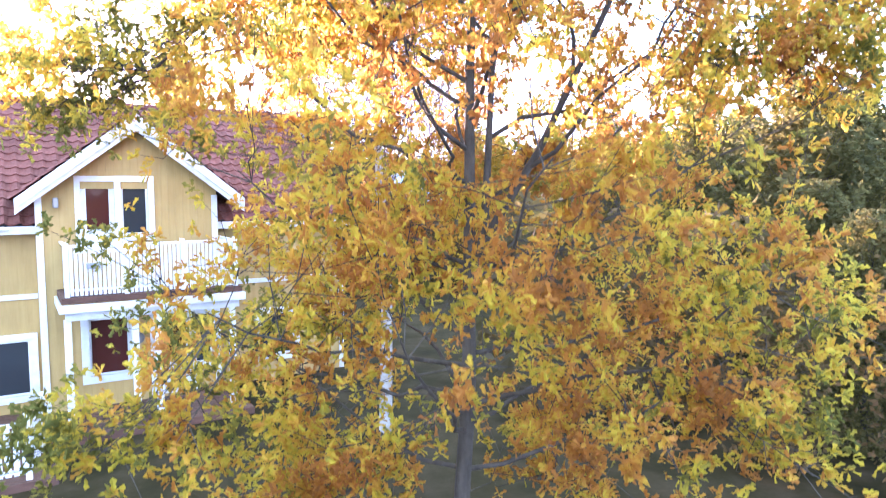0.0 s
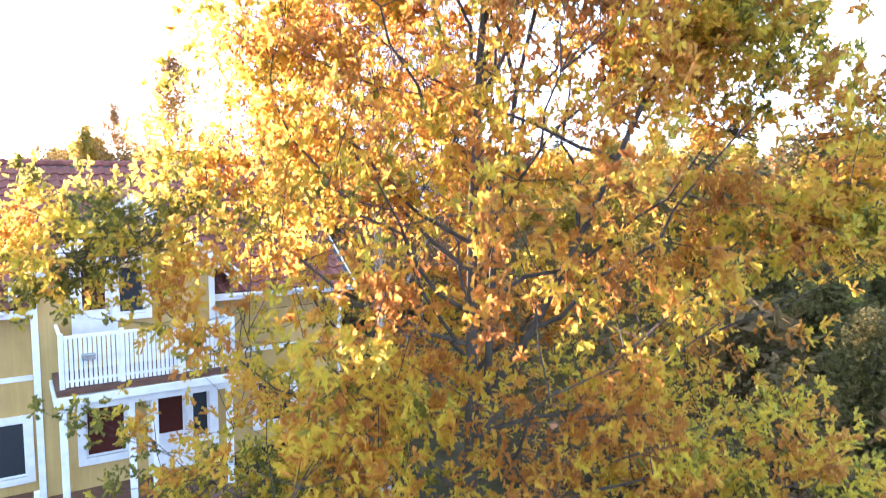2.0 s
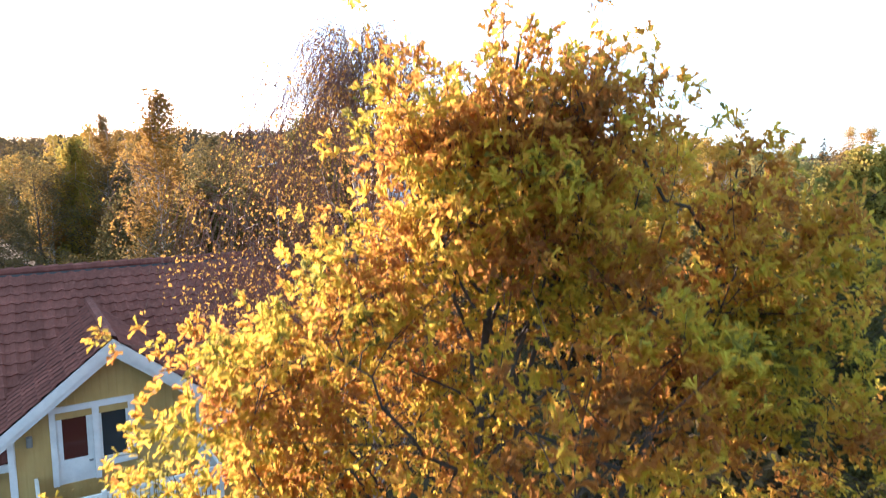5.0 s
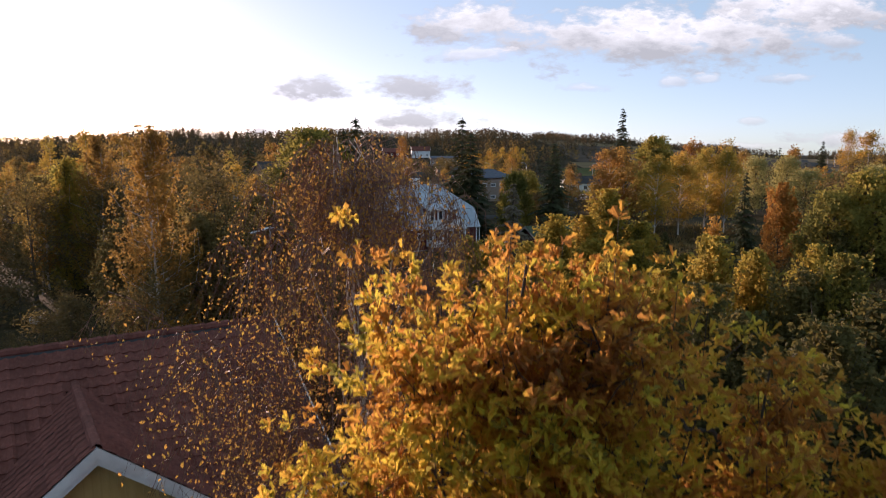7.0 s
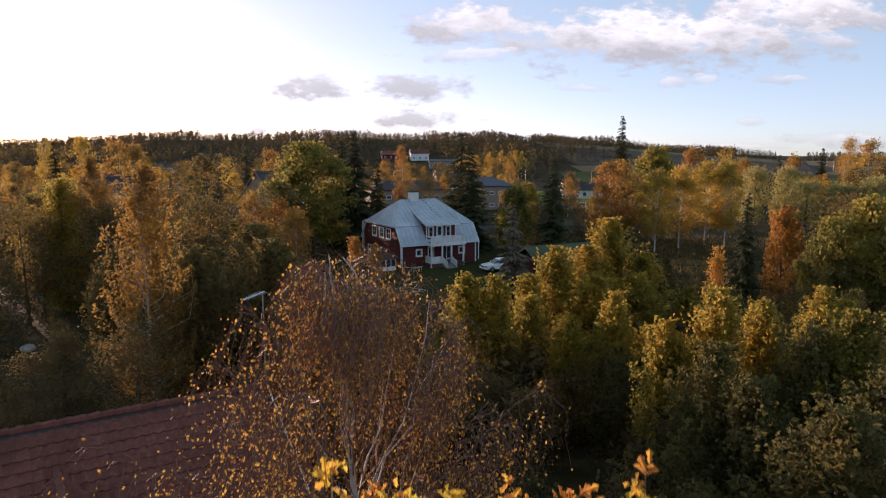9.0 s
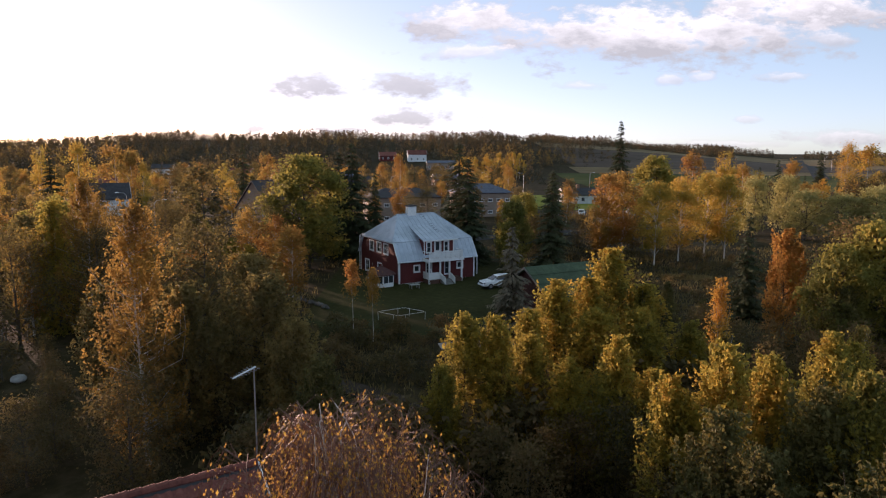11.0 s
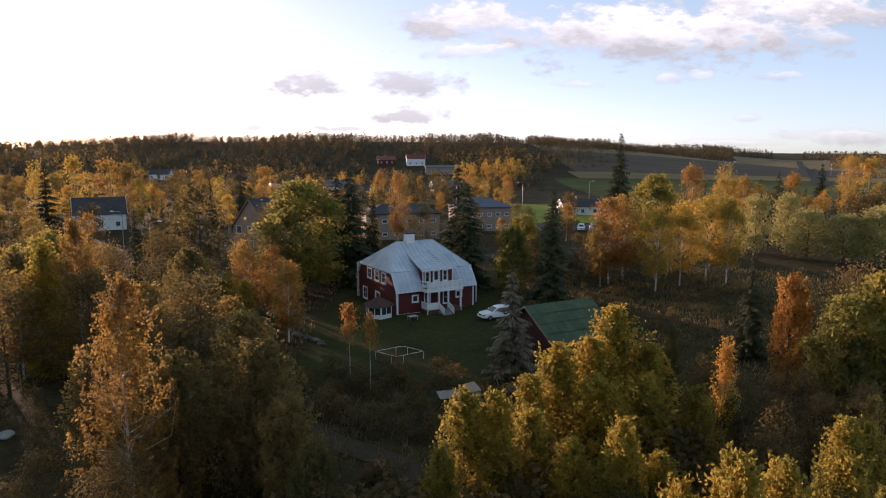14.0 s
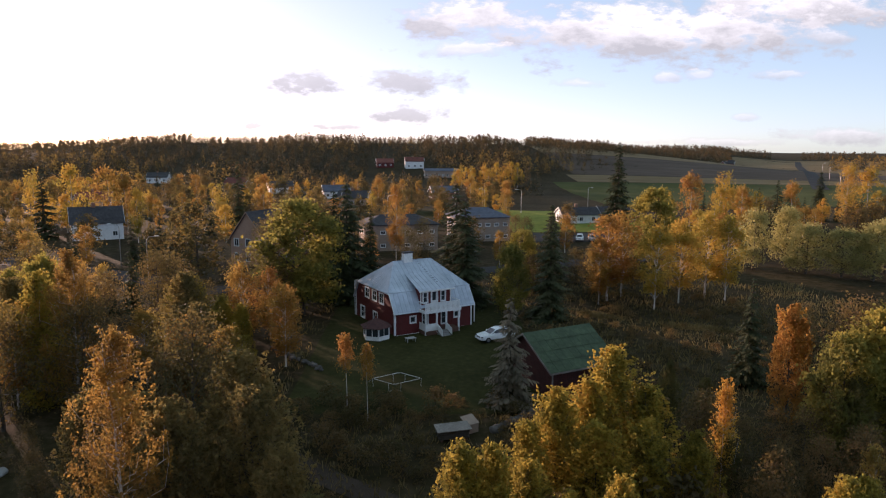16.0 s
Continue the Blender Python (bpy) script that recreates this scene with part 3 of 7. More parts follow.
def build_oak():
    rng = np.random.default_rng(11)
    top = thing("oak_tree", Matrix.Translation(OAK_AT), "large oak in mixed green, yellow and brown autumn leaf", "tree")
    V, F = [], []
    stem = [Vector(p) for p in ((-0.2, 0.1, -0.1), (-0.22, 0.1, 1.2), (-0.12, 0, 3.0), (-0.12, 0, 5.0), (-0.12, 0.05, 7.0), (-0.05, 0, 9.0), (0.1, 0, 11.0), (0.3, 0, 12.5))]
    twin = [Vector(p) for p in ((-0.12, 0.0, 4.2), (0.08, 0.05, 5.2), (0.16, 0.12, 7.0), (0.42, 0.15, 8.8), (0.85, 0.1, 10.6), (1.05, 0.0, 12.2))]
    lead = [Vector(p) for p in ((-0.1, 0, 4.6), (0.75, 0.1, 6.0), (1.5, 0.1, 7.6), (2.2, 0.1, 9.2), (2.5, 0.1, 10.4), (2.6, 0.1, 11.4))]
    nodes = []
    for line, r in ((stem, 0.135), (twin, 0.06), (lead, 0.055)):
        n = len(line)
        tube(V, F, line, [r * (1 - 0.95 * (k / (n - 1)) ** 0.8) + 0.006 for k in range(n)], 8)
        nodes += [(a.lerp(b, f), 0.02) for a, b in zip(line, line[1:]) if b.z > 2 for f in (0.0, 0.2, 0.4, 0.6, 0.8)]

    def stem_at(line, z):
        for a, b in zip(line, line[1:]):
            if a.z <= z <= b.z:
                return a.lerp(b, (z - a.z) / (b.z - a.z))
        return line[-1]

    # limbs rise from the stems and bend outwards
    for i in range(44):
        z0 = 1.9 + 8.8 * (i / 43) + rng.normal() * 0.12
        line = stem if z0 < 5.6 or i % 3 else twin if i % 2 else lead
        a = i * 2.4 + rng.normal() * 0.25
        z1 = min(z0 + rng.uniform(0.8, 1.8) + (0.9 if z0 > 4.5 else 0.0), 12.0)
        lo, hi = oak_span(z1)
        p0 = stem_at(line, z0)
        p3 = Vector(((hi if math.cos(a) > 0 else -lo) * math.cos(a) * 0.8, oak_depth(z1) * math.sin(a) * 0.8, z1))
        pts = []
        for q in np.linspace(0, 1, 8):
            p = p0.lerp(p3, q)
            p.z -= 0.07 * (p3 - p0).length * math.sin(math.pi * q)
            if 0 < q < 1:
                p += Vector(rng.normal(size=3)) * 0.07
            pts.append(p)
        r0 = 0.032 * (1 - 0.04 * z0) + 0.004
        tube(V, F, pts, [r0 * (1 - 0.85 * q) + 0.004 for q in np.linspace(0, 1, 8)], 6)
        nodes += [(b.lerp(c, f), 0.01) for b, c in zip(pts[2:], pts[3:]) for f in (0.0, 0.33, 0.66)]
    NP = np.array([tuple(p) for p, _ in nodes])

    def spot():
        """A place in the crown where a bough carries leaf."""
        while True:
            z = 1.3 + 10.6 * rng.beta(1.15, 1.1)
            lo, hi = oak_span(z)
            a = rng.uniform(0, 2 * math.pi)
            r = math.sqrt(rng.uniform(0.12, 1.0)) * 0.97
            p = np.array(((lo + hi) / 2 + ((hi - lo) / 2 - 0.22) * r * math.cos(a), (oak_depth(z) - 0.25) * r * math.sin(a), z))
            thin = 5.1 < z < 7.3 and p[1] < 0.6 and abs(p[0]) < 2.2      # the open heart of the crown
            house = 4.6 < z < 6.4 and p[0] < -0.37 * (p[1] + 8.5) - 0.1
            if house or (thin and rng.random() < 0.6) or (z > 7.8 and p[0] > 0.2 and rng.random() < 0.3):
                continue
            return p

    boughs = [(spot(), int(rng.uniform(4, 9)), (0.42, 0.42, 0.30)) for _ in range(240)]
    for _ in range(36):
        z, a, r = rng.uniform(7.4, 10.9), rng.uniform(0, 2 * math.pi), math.sqrt(rng.uniform(0.05, 1.0))
        lo, hi = oak_span(z)
        boughs.append((np.array(((lo + hi) / 2 + ((hi - lo) / 2 - 0.25) * r * math.cos(a), (oak_depth(z) - 0.25) * r * math.sin(a), z)), 6, (0.42, 0.42, 0.30)))
    # the side leader's own head, the top, and the boughs that reach out
    boughs += [(np.array((2.78 + rng.normal() * 0.24, 0.1 + rng.normal() * 0.35, z)), 7, (0.22, 0.22, 0.22)) for z in np.linspace(9.0, 10.95, 17)]
    boughs += [(np.array((0.4 + rng.normal() * 0.75, rng.normal() * 0.4, 11.0 + rng.uniform(0, 0.9))), 5, (0.3, 0.3, 0.25)) for _ in range(16)]
    for cx, cy, cz, n in ((-4.6, -0.4, 6.95, 8), (-3.9, -0.4, 6.7, 5), (-3.6, -2.0, 3.2, 6), (3.2, -1.7, 2.9, 6), (4.3, 0.0, 7.1, 8), (4.7, -0.3, 8.0, 5), (-2.5, 0.0, 8.7, 4), (4.0, 0.2, 9.0, 5)):
        boughs += [(np.array((cx, cy, cz)) + rng.normal(size=3) * np.array((0.38, 0.42, 0.34)), 5, (0.32, 0.32, 0.26)) for _ in range(n)]
    P, D = [], []

    def rosette(p, d, n, wide=0.85):
        """Leaves spreading from the end of a shoot."""
        P.append(np.tile(np.array(p), (n, 1)) + rng.normal(size=(n, 3)) * 0.02)
        D.append(np.tile(np.array(d), (n, 1)) * 0.6 + rng.normal(size=(n, 3)) * wide)

    for c, n, spread in boughs:
        cost = ((NP - c) ** 2).sum(1) + 1.2 * np.maximum(0, NP[:, 2] - c[2] + 0.2)
        p0, pc = Vector(NP[int(np.argmin(cost))]), Vector(c)
        bend = p0.lerp(pc, 0.5) + Vector((0, 0, -0.06 * (pc - p0).length)) + Vector(rng.normal(size=3)) * 0.05
        tube(V, F, [p0, bend, pc], [0.009, 0.007, 0.005], 4)
        for k in range(n):
            p3 = pc + Vector(rng.normal(size=3) * np.array(spread))
            out = Vector((p3.x, p3.y, 1.6)).normalized()
            tip = p3 + (out * 0.5 + Vector(rng.normal(size=3)) * 0.2) * rng.uniform(0.35, 0.65)
            tube(V, F, [bend.lerp(pc, rng.uniform(0.2, 1.0)), p3, tip], [0.006, 0.0045, 0.002], 3)
            rosette(tip, out, int(rng.uniform(7, 11)))
            for _ in range(int(rng.uniform(5, 9))):
                q = p3.lerp(tip, rng.uniform(-0.5, 0.95)) + Vector(rng.normal(size=3)) * 0.13
                rosette(q, (q - p3.lerp(tip, 0.3)).normalized() * 0.5 + out * 0.6, int(rng.uniform(5, 10)))
    # thin upright sprigs over the top
    for x, y, z0, z1 in ((1.08, 0.1, 11.4, 12.85), (0.95, 0.3, 11.4, 12.4), (0.05, -0.4, 11.6, 12.75), (0.1, 0.2, 11.4, 12.4), (0.6, 0.2, 11.8, 12.6), (1.5, -0.3, 11.2, 12.3), (1.9, 0.0, 11.0, 12.1), (2.75, 0.0, 10.6, 11.5)):
        tube(V, F, [(x * 0.85, y * 0.8, z0 - 1.2), (x, y, z0), (x + 0.05, y, z1)], [0.012, 0.007, 0.003], 3)
        for z in np.arange(z0 - 0.6, z1, 0.14):
            rosette((x + rng.normal() * 0.06, y + rng.normal() * 0.06, z), (0, 0, 1), 4)
        rosette((x + 0.05, y, z1), (0, 0, 1), 6)
    P, D = np.concatenate(P), np.concatenate(D)
    n = len(P)
    d = D / np.linalg.norm(D, axis=1)[:, None]
    s = np.cross(d, np.array([0, 0, 1.0]) + rng.normal(size=(n, 3)) * 0.6)
    s /= np.linalg.norm(s, axis=1)[:, None]
    up = np.cross(s, d)
    L = rng.uniform(0.08, 0.136, n)
    # half outline of a lobed leaf: along, across
    half = ((0.36, 0.20), (0.53, 0.12), (0.78, 0.26))
    cols = [P, P + d * L[:, None] - up * (0.12 * L)[:, None]]
    for side in (1, -1):
        for al, ac in half:
            cols.append(P + d * (al * L)[:, None] + (s * side + up * 0.3) * (ac * L)[:, None])
    LV = np.stack(cols, 1).reshape(-1, 3)
    o = np.arange(n)[:, None] * 8
    LF = np.concatenate([o + np.array((0, 2, 3, 4, 1)), o + np.array((0, 1, 7, 6, 5))])
    mesh_ob("trunk", V, F, BARK, top, smooth=True)
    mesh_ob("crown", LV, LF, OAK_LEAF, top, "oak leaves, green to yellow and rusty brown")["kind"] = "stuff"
    return top


build_oak()


# ---- the weeping birch behind it ----
def build_weeping_birch():
    rng = np.random.default_rng(23)
    top = thing("weeping_birch", Matrix.Translation((-1.25, 14.4, 0.1)), "weeping birch, nearly bare, with few small yellow leaves", "tree")
    V, F, TV, TF, P = [], [], [], [], []
    stem = [Vector(p) for p in ((0, 0, -0.2), (0.05, 0, 3.0), (-0.1, 0.1, 6.0), (-0.15, 0, 9.0), (-0.35, 0.1, 11.5), (-0.55, 0.1, 13.6))]
    tube(V, F, stem, [0.16, 0.13, 0.10, 0.065, 0.03, 0.008], 8)
    for i in range(72):
        z0 = 4.2 + 8.0 * i / 71
        k = min(int((z0) / 3.0), 4)
        p0 = stem[k].lerp(stem[k + 1], min(1, (z0 - stem[k].z) / (stem[k + 1].z - stem[k].z)))
        a = i * 2.399 + rng.normal() * 0.2
        z1 = min(z0 + rng.uniform(2.6, 4.6), 13.7 - 0.6 * rng.random())
        side = 0.5 + 0.5 * math.cos(a)
        wide = np.interp(z1, [7, 9, 10.8, 11.8, 12.8, 13.7], [3.8, 4.7, 4.6, 3.6, 2.1, 0.4]) * (1 - side) + np.interp(z1, [7, 9, 10.8, 11.8, 12.8, 13.7], [3.4, 3.6, 3.4, 3.0, 1.9, 0.4]) * side
        low = math.cos(a) < 0.2 and math.sin(a) < 0.3 and z0 < 8.5      # the thin outer limbs over the roof
        stout = i % 3 == 0 and not low
        reach, rise = wide * rng.uniform(0.35, 1.0) * (0.88 if low else 1.0), z1 - z0
        limb = [p0 + Vector((math.cos(a) * reach * q ** 0.9, math.sin(a) * reach * q ** 0.9, rise * (1.12 * q - 0.12 * q ** 4))) + Vector(rng.normal(size=3)) * 0.09 * (q > 0) for q in np.linspace(0, 1, 7)]
        BV, BF = [], []
        tube(BV, BF, limb, [(0.019 if stout else 0.010) * (1 - 0.85 * q) + 0.004 for q in np.linspace(0, 1, 7)], 5)
        mesh_ob("limb", BV, BF, BIRCH_BARK if stout else TWIG, top, smooth=True)
        for j in range(44 if z0 < 9.6 else 32 if z0 < 11.2 else 22):
            q = rng.uniform(0.42, 1.0)
            s = q * 6
            b = limb[int(min(s, 5))].lerp(limb[int(min(s, 5)) + 1], s - int(min(s, 5)))
            aa = a + rng.normal() * 0.8
            out = rng.uniform(0.15, 0.7)
            fall = rng.uniform(0.25, 1.6) * (1.0 if z0 < 9.6 else 0.6)
            tw = [b, b + Vector((math.cos(aa) * out * 0.6, math.sin(aa) * out * 0.6, 0.12)), b + Vector((math.cos(aa) * out, math.sin(aa) * out, -0.15 * fall)), b + Vector((math.cos(aa) * out * 1.15 - 0.10 * fall, math.sin(aa) * out * 1.15, -0.6 * fall)), b + Vector((math.cos(aa) * out * 1.2 - 0.24 * fall, math.sin(aa) * out * 1.2, -fall))]
            thin = 1.0 if z0 < 9.6 else 0.85
            tube(TV, TF, tw, [0.008 * thin, 0.0065 * thin, 0.005 * thin, 0.004 * thin, 0.002], 3)
            for _ in range(int(rng.uniform(0, 8))):
                v = rng.uniform(0.2, 1.0) * 4
                w = tw[int(min(v, 3))].lerp(tw[int(min(v, 3)) + 1], v - int(min(v, 3)))
                P.append(tuple(w + Vector(rng.normal(size=3)) * 0.045))
            for _ in range(3):
                v = rng.uniform(0.5, 1.0) * 4
                w = tw[int(min(v, 3))].lerp(tw[int(min(v, 3)) + 1], v - int(min(v, 3)))
                e = w + Vector((rng.normal() * 0.14, rng.normal() * 0.14, -rng.uniform(0.15, 0.5)))
                tube(TV, TF, [w, w.lerp(e, 0.4) + Vector((0, 0, 0.04)), e], [0.004, 0.003, 0.0015], 3)
                P.append(tuple(e))
    mesh_ob("trunk", V, F, BIRCH_BARK, top, smooth=True)
    mesh_ob("twig_spray", TV, TF, TWIG, top, "thin brown hanging twigs")["kind"] = "stuff"
    LV, LF = leaf_cards(rng, np.array(P), 0.047, droop=0.5)
    mesh_ob("crown", LV, LF, BIRCH_LEAF, top, "small yellow and brown leaves")["kind"] = "stuff"


build_weeping_birch()

# ---- single trees that stand out, and three added shade trees: kind, x, y, height, width ----
# last three are added, hidden behind the linden, to keep sun off the red house
LINDENS = [("green", -17.4, 99.0, 15.4, 1.20), ("green", 11.2, 97.0, 9.6, 0.80), ("green", 15.3, 118.0, 8.9, 0.90), ("green", 41.9, 133.0, 14.8, 0.95), ("dark", 34.6, 60.0, 11.1, 1.00), ("dark", 34.5, 57.0, 10.5, 1.00), ("fdark", -38.5, 120.0, 13.1, 1.25), ("green", -39.9, 78.0, 11.5, 0.80), ("green", -44.7, 80.0, 9.6, 0.85), ("dark", -49.0, 92.0, 10.9, 1.00), ("dark", -21.8, 112.0, 14.7, 1.00), ("dark", -17.6, 114.0, 14.3, 1.00), ("dark", -25.6, 117.0, 11.3, 0.90)]
SPRUCES = [("spruce", -12.1, 107.0, 17.9, 1.30), ("spruce", -14.4, 110.0, 16.3, 1.25), ("spruce", 4.0, 107.0, 17.6, 1.30), ("spruce", 5.1, 103.0, 15.5, 1.25), ("spruce", 50.9, 190.0, 23.6, 1.00), ("spruce", 118.7, 212.0, 15.2, 1.00), ("dryspruce", 7.2, 66.0, 10.0, 0.95), ("spruce", 20.5, 120.0, 13.4, 1.05), ("spruce", -8.7, 108.0, 13.6, 0.90), ("spruce", -40.8, 100.0, 8.9, 1.00), ("fspruce", 99.5, 200.0, 13.0, 1.20), ("fspruce", 94.2, 200.0, 11.0, 1.20), ("fspruce", -50.8, 190.0, 18.1, 1.00), ("fspruce", -91.4, 170.0, 16.5, 1.20), ("spruce", 16.1, 95.8, 14.0, 1.15), ("spruce", 31.0, 70.5, 10.8, 0.90)]
BIRCHES = [("gold", 31.9, 101.0, 11.8, 0.95), ("gold", 36.8, 105.0, 12.3, 1.00), ("gold", 42.3, 109.0, 12.9, 1.00), ("gold", 44.6, 107.0, 12.7, 0.80), ("rust", 26.4, 106.0, 12.6, 1.20), ("rust", 29.4, 109.0, 12.8, 1.20), ("rust", 24.7, 104.0, 9.8, 0.90), ("frust", 72.6, 195.0, 14.9, 1.00), ("fgold", 84.2, 200.0, 15.3, 1.00), ("frust", 84.7, 190.0, 12.4, 0.90), ("willow", 60.4, 131.4, 11.2, 0.80), ("willow", 68.6, 135.6, 10.9, 0.85), ("willow", 67.8, 126.8, 9.0, 1.25), ("willow", 76.2, 120.7, 9.6, 1.10), ("willow", 72.4, 123.6, 8.6, 1.20), ("willow", 83.0, 128.0, 9.4, 1.10), ("frust", 98.5, 190.0, 12.9, 1.00), ("birch", 113.6, 190.0, 17.5, 1.00), ("fgold", 115.8, 185.0, 16.5, 1.00), ("rust", -6.5, 140.0, 14.8, 0.60), ("fgold", -96.2, 175.0, 16.5, 0.70), ("fgold", -89.6, 180.0, 16.7, 0.90), ("frust", -82.8, 185.0, 16.8, 1.10), ("frust", -76.1, 180.0, 15.6, 0.80), ("fgold", -56.1, 190.0, 12.0, 0.80), ("frust", -46.6, 200.0, 14.4, 0.90), ("fgold", -67.3, 165.0, 12.2, 0.60)]
NEARER = [("tallbirch", -15.6, 40.2, 14.5, 1.00), ("alder", -20.6, 47.5, 8.6, 0.95), ("tallbirch", -30.9, 65.6, 14.4, 1.00), ("dark", -31.1, 72.0, 11.1, 0.80), ("alder", -12.3, 50.8, 9.9, 1.10), ("alder", -10.2, 45.0, 9.7, 1.05), ("alder", -14.4, 43.4, 9.4, 1.00), ("alder", -7.6, 41.0, 7.9, 0.95), ("osier", -5.7, 37.9, 6.9, 1.00), ("dark", -17.6, 56.0, 11.2, 1.00), ("alder", -17.5, 47.0, 8.6, 1.00), ("aspen", -34.4, 66.8, 12.2, 1.00), ("aspen", -37.0, 70.0, 9.5, 1.10), ("aspen", -26.3, 82.2, 8.7, 1.25), ("aspen", -28.9, 84.5, 7.6, 1.20), ("aspen", -22.4, 80.0, 7.0, 1.20), ("aspen", -20.0, 78.4, 6.5, 1.00), ("green", 30.6, 54.6, 9.8, 0.85), ("green", 34.2, 55.6, 11.3, 0.95), ("green", 38.6, 57.0, 10.8, 1.00), ("maple", 30.6, 62.5, 10.2, 0.80), ("osier", 30.5, 53.5, 7.2, 1.10), ("osier", 19.5, 60.2, 6.0, 0.80), ("osier", 17.4, 58.4, 4.6, 0.90), ("osier", 23.0, 61.0, 4.4, 0.90)]
ASPENS = [(12.0, 50.0, 10.4, 1.20), (10.2, 48.4, 8.8, 1.20), (14.1, 49.0, 8.2, 1.30), (7.75, 46.6, 9.0, 1.10), (5.9, 45.2, 7.4, 1.10), (9.7, 44.2, 7.7, 1.30), (12.7, 45.2, 7.5, 1.30), (16.0, 45.5, 6.6, 1.15), (3.3, 40.4, 8.2, 1.00), (1.7, 40.2, 8.4, 1.00), (5.3, 41.0, 7.0, 1.15), (9.1, 37.4, 8.0, 0.95), (11.0, 37.6, 6.2, 1.20), (7.0, 38.6, 6.5, 1.20), (0.4, 38.2, 6.2, 1.00), (9.6, 30.9, 8.2, 0.90), (11.3, 30.2, 9.7, 0.95), (13.6, 30.9, 9.1, 0.90), (15.7, 28.1, 9.3, 0.90), (17.2, 33.2, 8.3, 0.95), (19.1, 36.0, 8.5, 0.95), (21.6, 38.4, 7.4, 1.00)]
YOUNG = [("tuft", -7.1, 64.0, 7.2, 1.00), ("tuft", -5.2, 62.5, 6.8, 0.90), ("tuft", 24.7, 42.6, 6.9, 0.70), ("spire", 19.1, 48.9, 8.6, 1.00), ("osier", 19.2, 49.4, 5.2, 1.00), ("brush", 21.5, 46.0, 5.4, 0.90), ("brush", 24.6, 47.0, 5.2, 0.90), ("brush", 28.1, 48.0, 5.6, 0.90)]
# first three: darker osier leaf in place of aspen stands for the shade there
EDGE = [("osier", 10.4, 24.8, 7.9, 1.00), ("osier", 9.8, 26.4, 8.5, 0.95), ("osier", 14.4, 28.6, 8.6, 1.00), ("osier", 7.6, 22.0, 5.6, 1.10), ("osier", 10.6, 20.4, 8.7, 1.20), ("osier", 13.4, 22.6, 8.9, 1.15), ("osier", 12.4, 18.0, 6.6, 1.20), ("osier", 16.4, 23.6, 8.4, 1.10), ("osier", 9.2, 16.4, 5.6, 1.10), ("osier", 8.6, 13.6, 5.0, 1.00), ("osier", 20.5, 28.0, 8.2, 1.10), ("brush", 6.4, 13.0, 4.0, 1.1), ("brush", 8.6, 11.4, 4.2, 1.2), ("brush", 5.0, 15.5, 3.8, 1.2), ("brush", 7.4, 17.0, 4.2, 1.1)]
NEARER += [("aspen", *row) for row in ASPENS]
for rows in (EDGE, LINDENS, SPRUCES, BIRCHES, NEARER, YOUNG):
    for row in rows:
        plant(*row)

for i in range(19):      # a row of golden birches before the hill
    plant("fgold", 14 + 1.9 * i + trng.uniform(-1, 1), 362 + trng.uniform(-7, 7), trng.uniform(9.5, 13.5), 0.75)
for x, y, h in ((-10.5, 128, 7.5), (-4.0, 131, 8.0), (-1.0, 136, 8.8), (5.5, 140, 7.2), (9.0, 146, 8.0), (13.5, 136, 6.6), (18.0, 148, 8.2), (-13.5, 140, 8.5), (21.5, 156, 7.0), (-17.0, 131, 8.0)):
    plant(trng.choice(["dark", "rust", "fdark"]), x, y, h, 0.9)

# ---- thickets and woods ----
for x in np.arange(10.5, 46, 2.8):      # scrub beyond the lawn
    for y in np.arange(70, 110, 2.8):
        if not (10 < x < 21 and y < 79):
            plant("bush", x + trng.uniform(-1.1, 1.1), y + trng.uniform(-1.1, 1.1), trng.uniform(0.4, 1.3), trng.uniform(1.1, 1.7))
KEEP_OUT = [(-14, 17, 60, 106), (6, 22, 60, 88), (-11, 4.5, 44, 64), (-42, -20, 92, 150), (-30, 3, -20, 33), (20, 52, 86, 101), (-46, -28, 118, 150), (-16, 24, 134, 190), (24, 56, 180, 235), (-60, -30, 108, 118)]


HOUSE_SPOTS = [(-10, 465), (7, 420), (-70, 330), (-98, 360), (-40, 300), (-150, 390), (-28, 262), (6, 300), (-118, 250), (-30, 470), (-80, 172), (-68, 112), (44, 208), (57, 212), (330, 760), (430, 980)]


def hides_house(x, y):
    """Open ground lies in front of each house."""
    return any(abs(x - hx * y / hy) < 11 and hy - 0.16 * hy < y < hy + 9 for hx, hy in HOUSE_SPOTS)


def free(x, y, rows=KEEP_OUT):
    return not hides_house(x, y) and not any(a < x < b and c < y < d for a, b, c, d in rows)


def thicket(x0, x1, y0, y1, step, kinds, h0, h1, wide=(0.9, 1.25), lean=0.0):
    """Trees scattered over a plot, on a shaken grid."""
    for y in np.arange(y0, y1, step):
        for x in np.arange(x0, x1, step):
            px, py = x + trng.uniform(-0.5, 0.5) * step, y + trng.uniform(-0.5, 0.5) * step
            if free(px, py) and abs(px) < 12 + 0.72 * py:
                plant(trng.choice(kinds), px + lean * (py - y0), py, trng.uniform(h0, h1), trng.uniform(*wide))


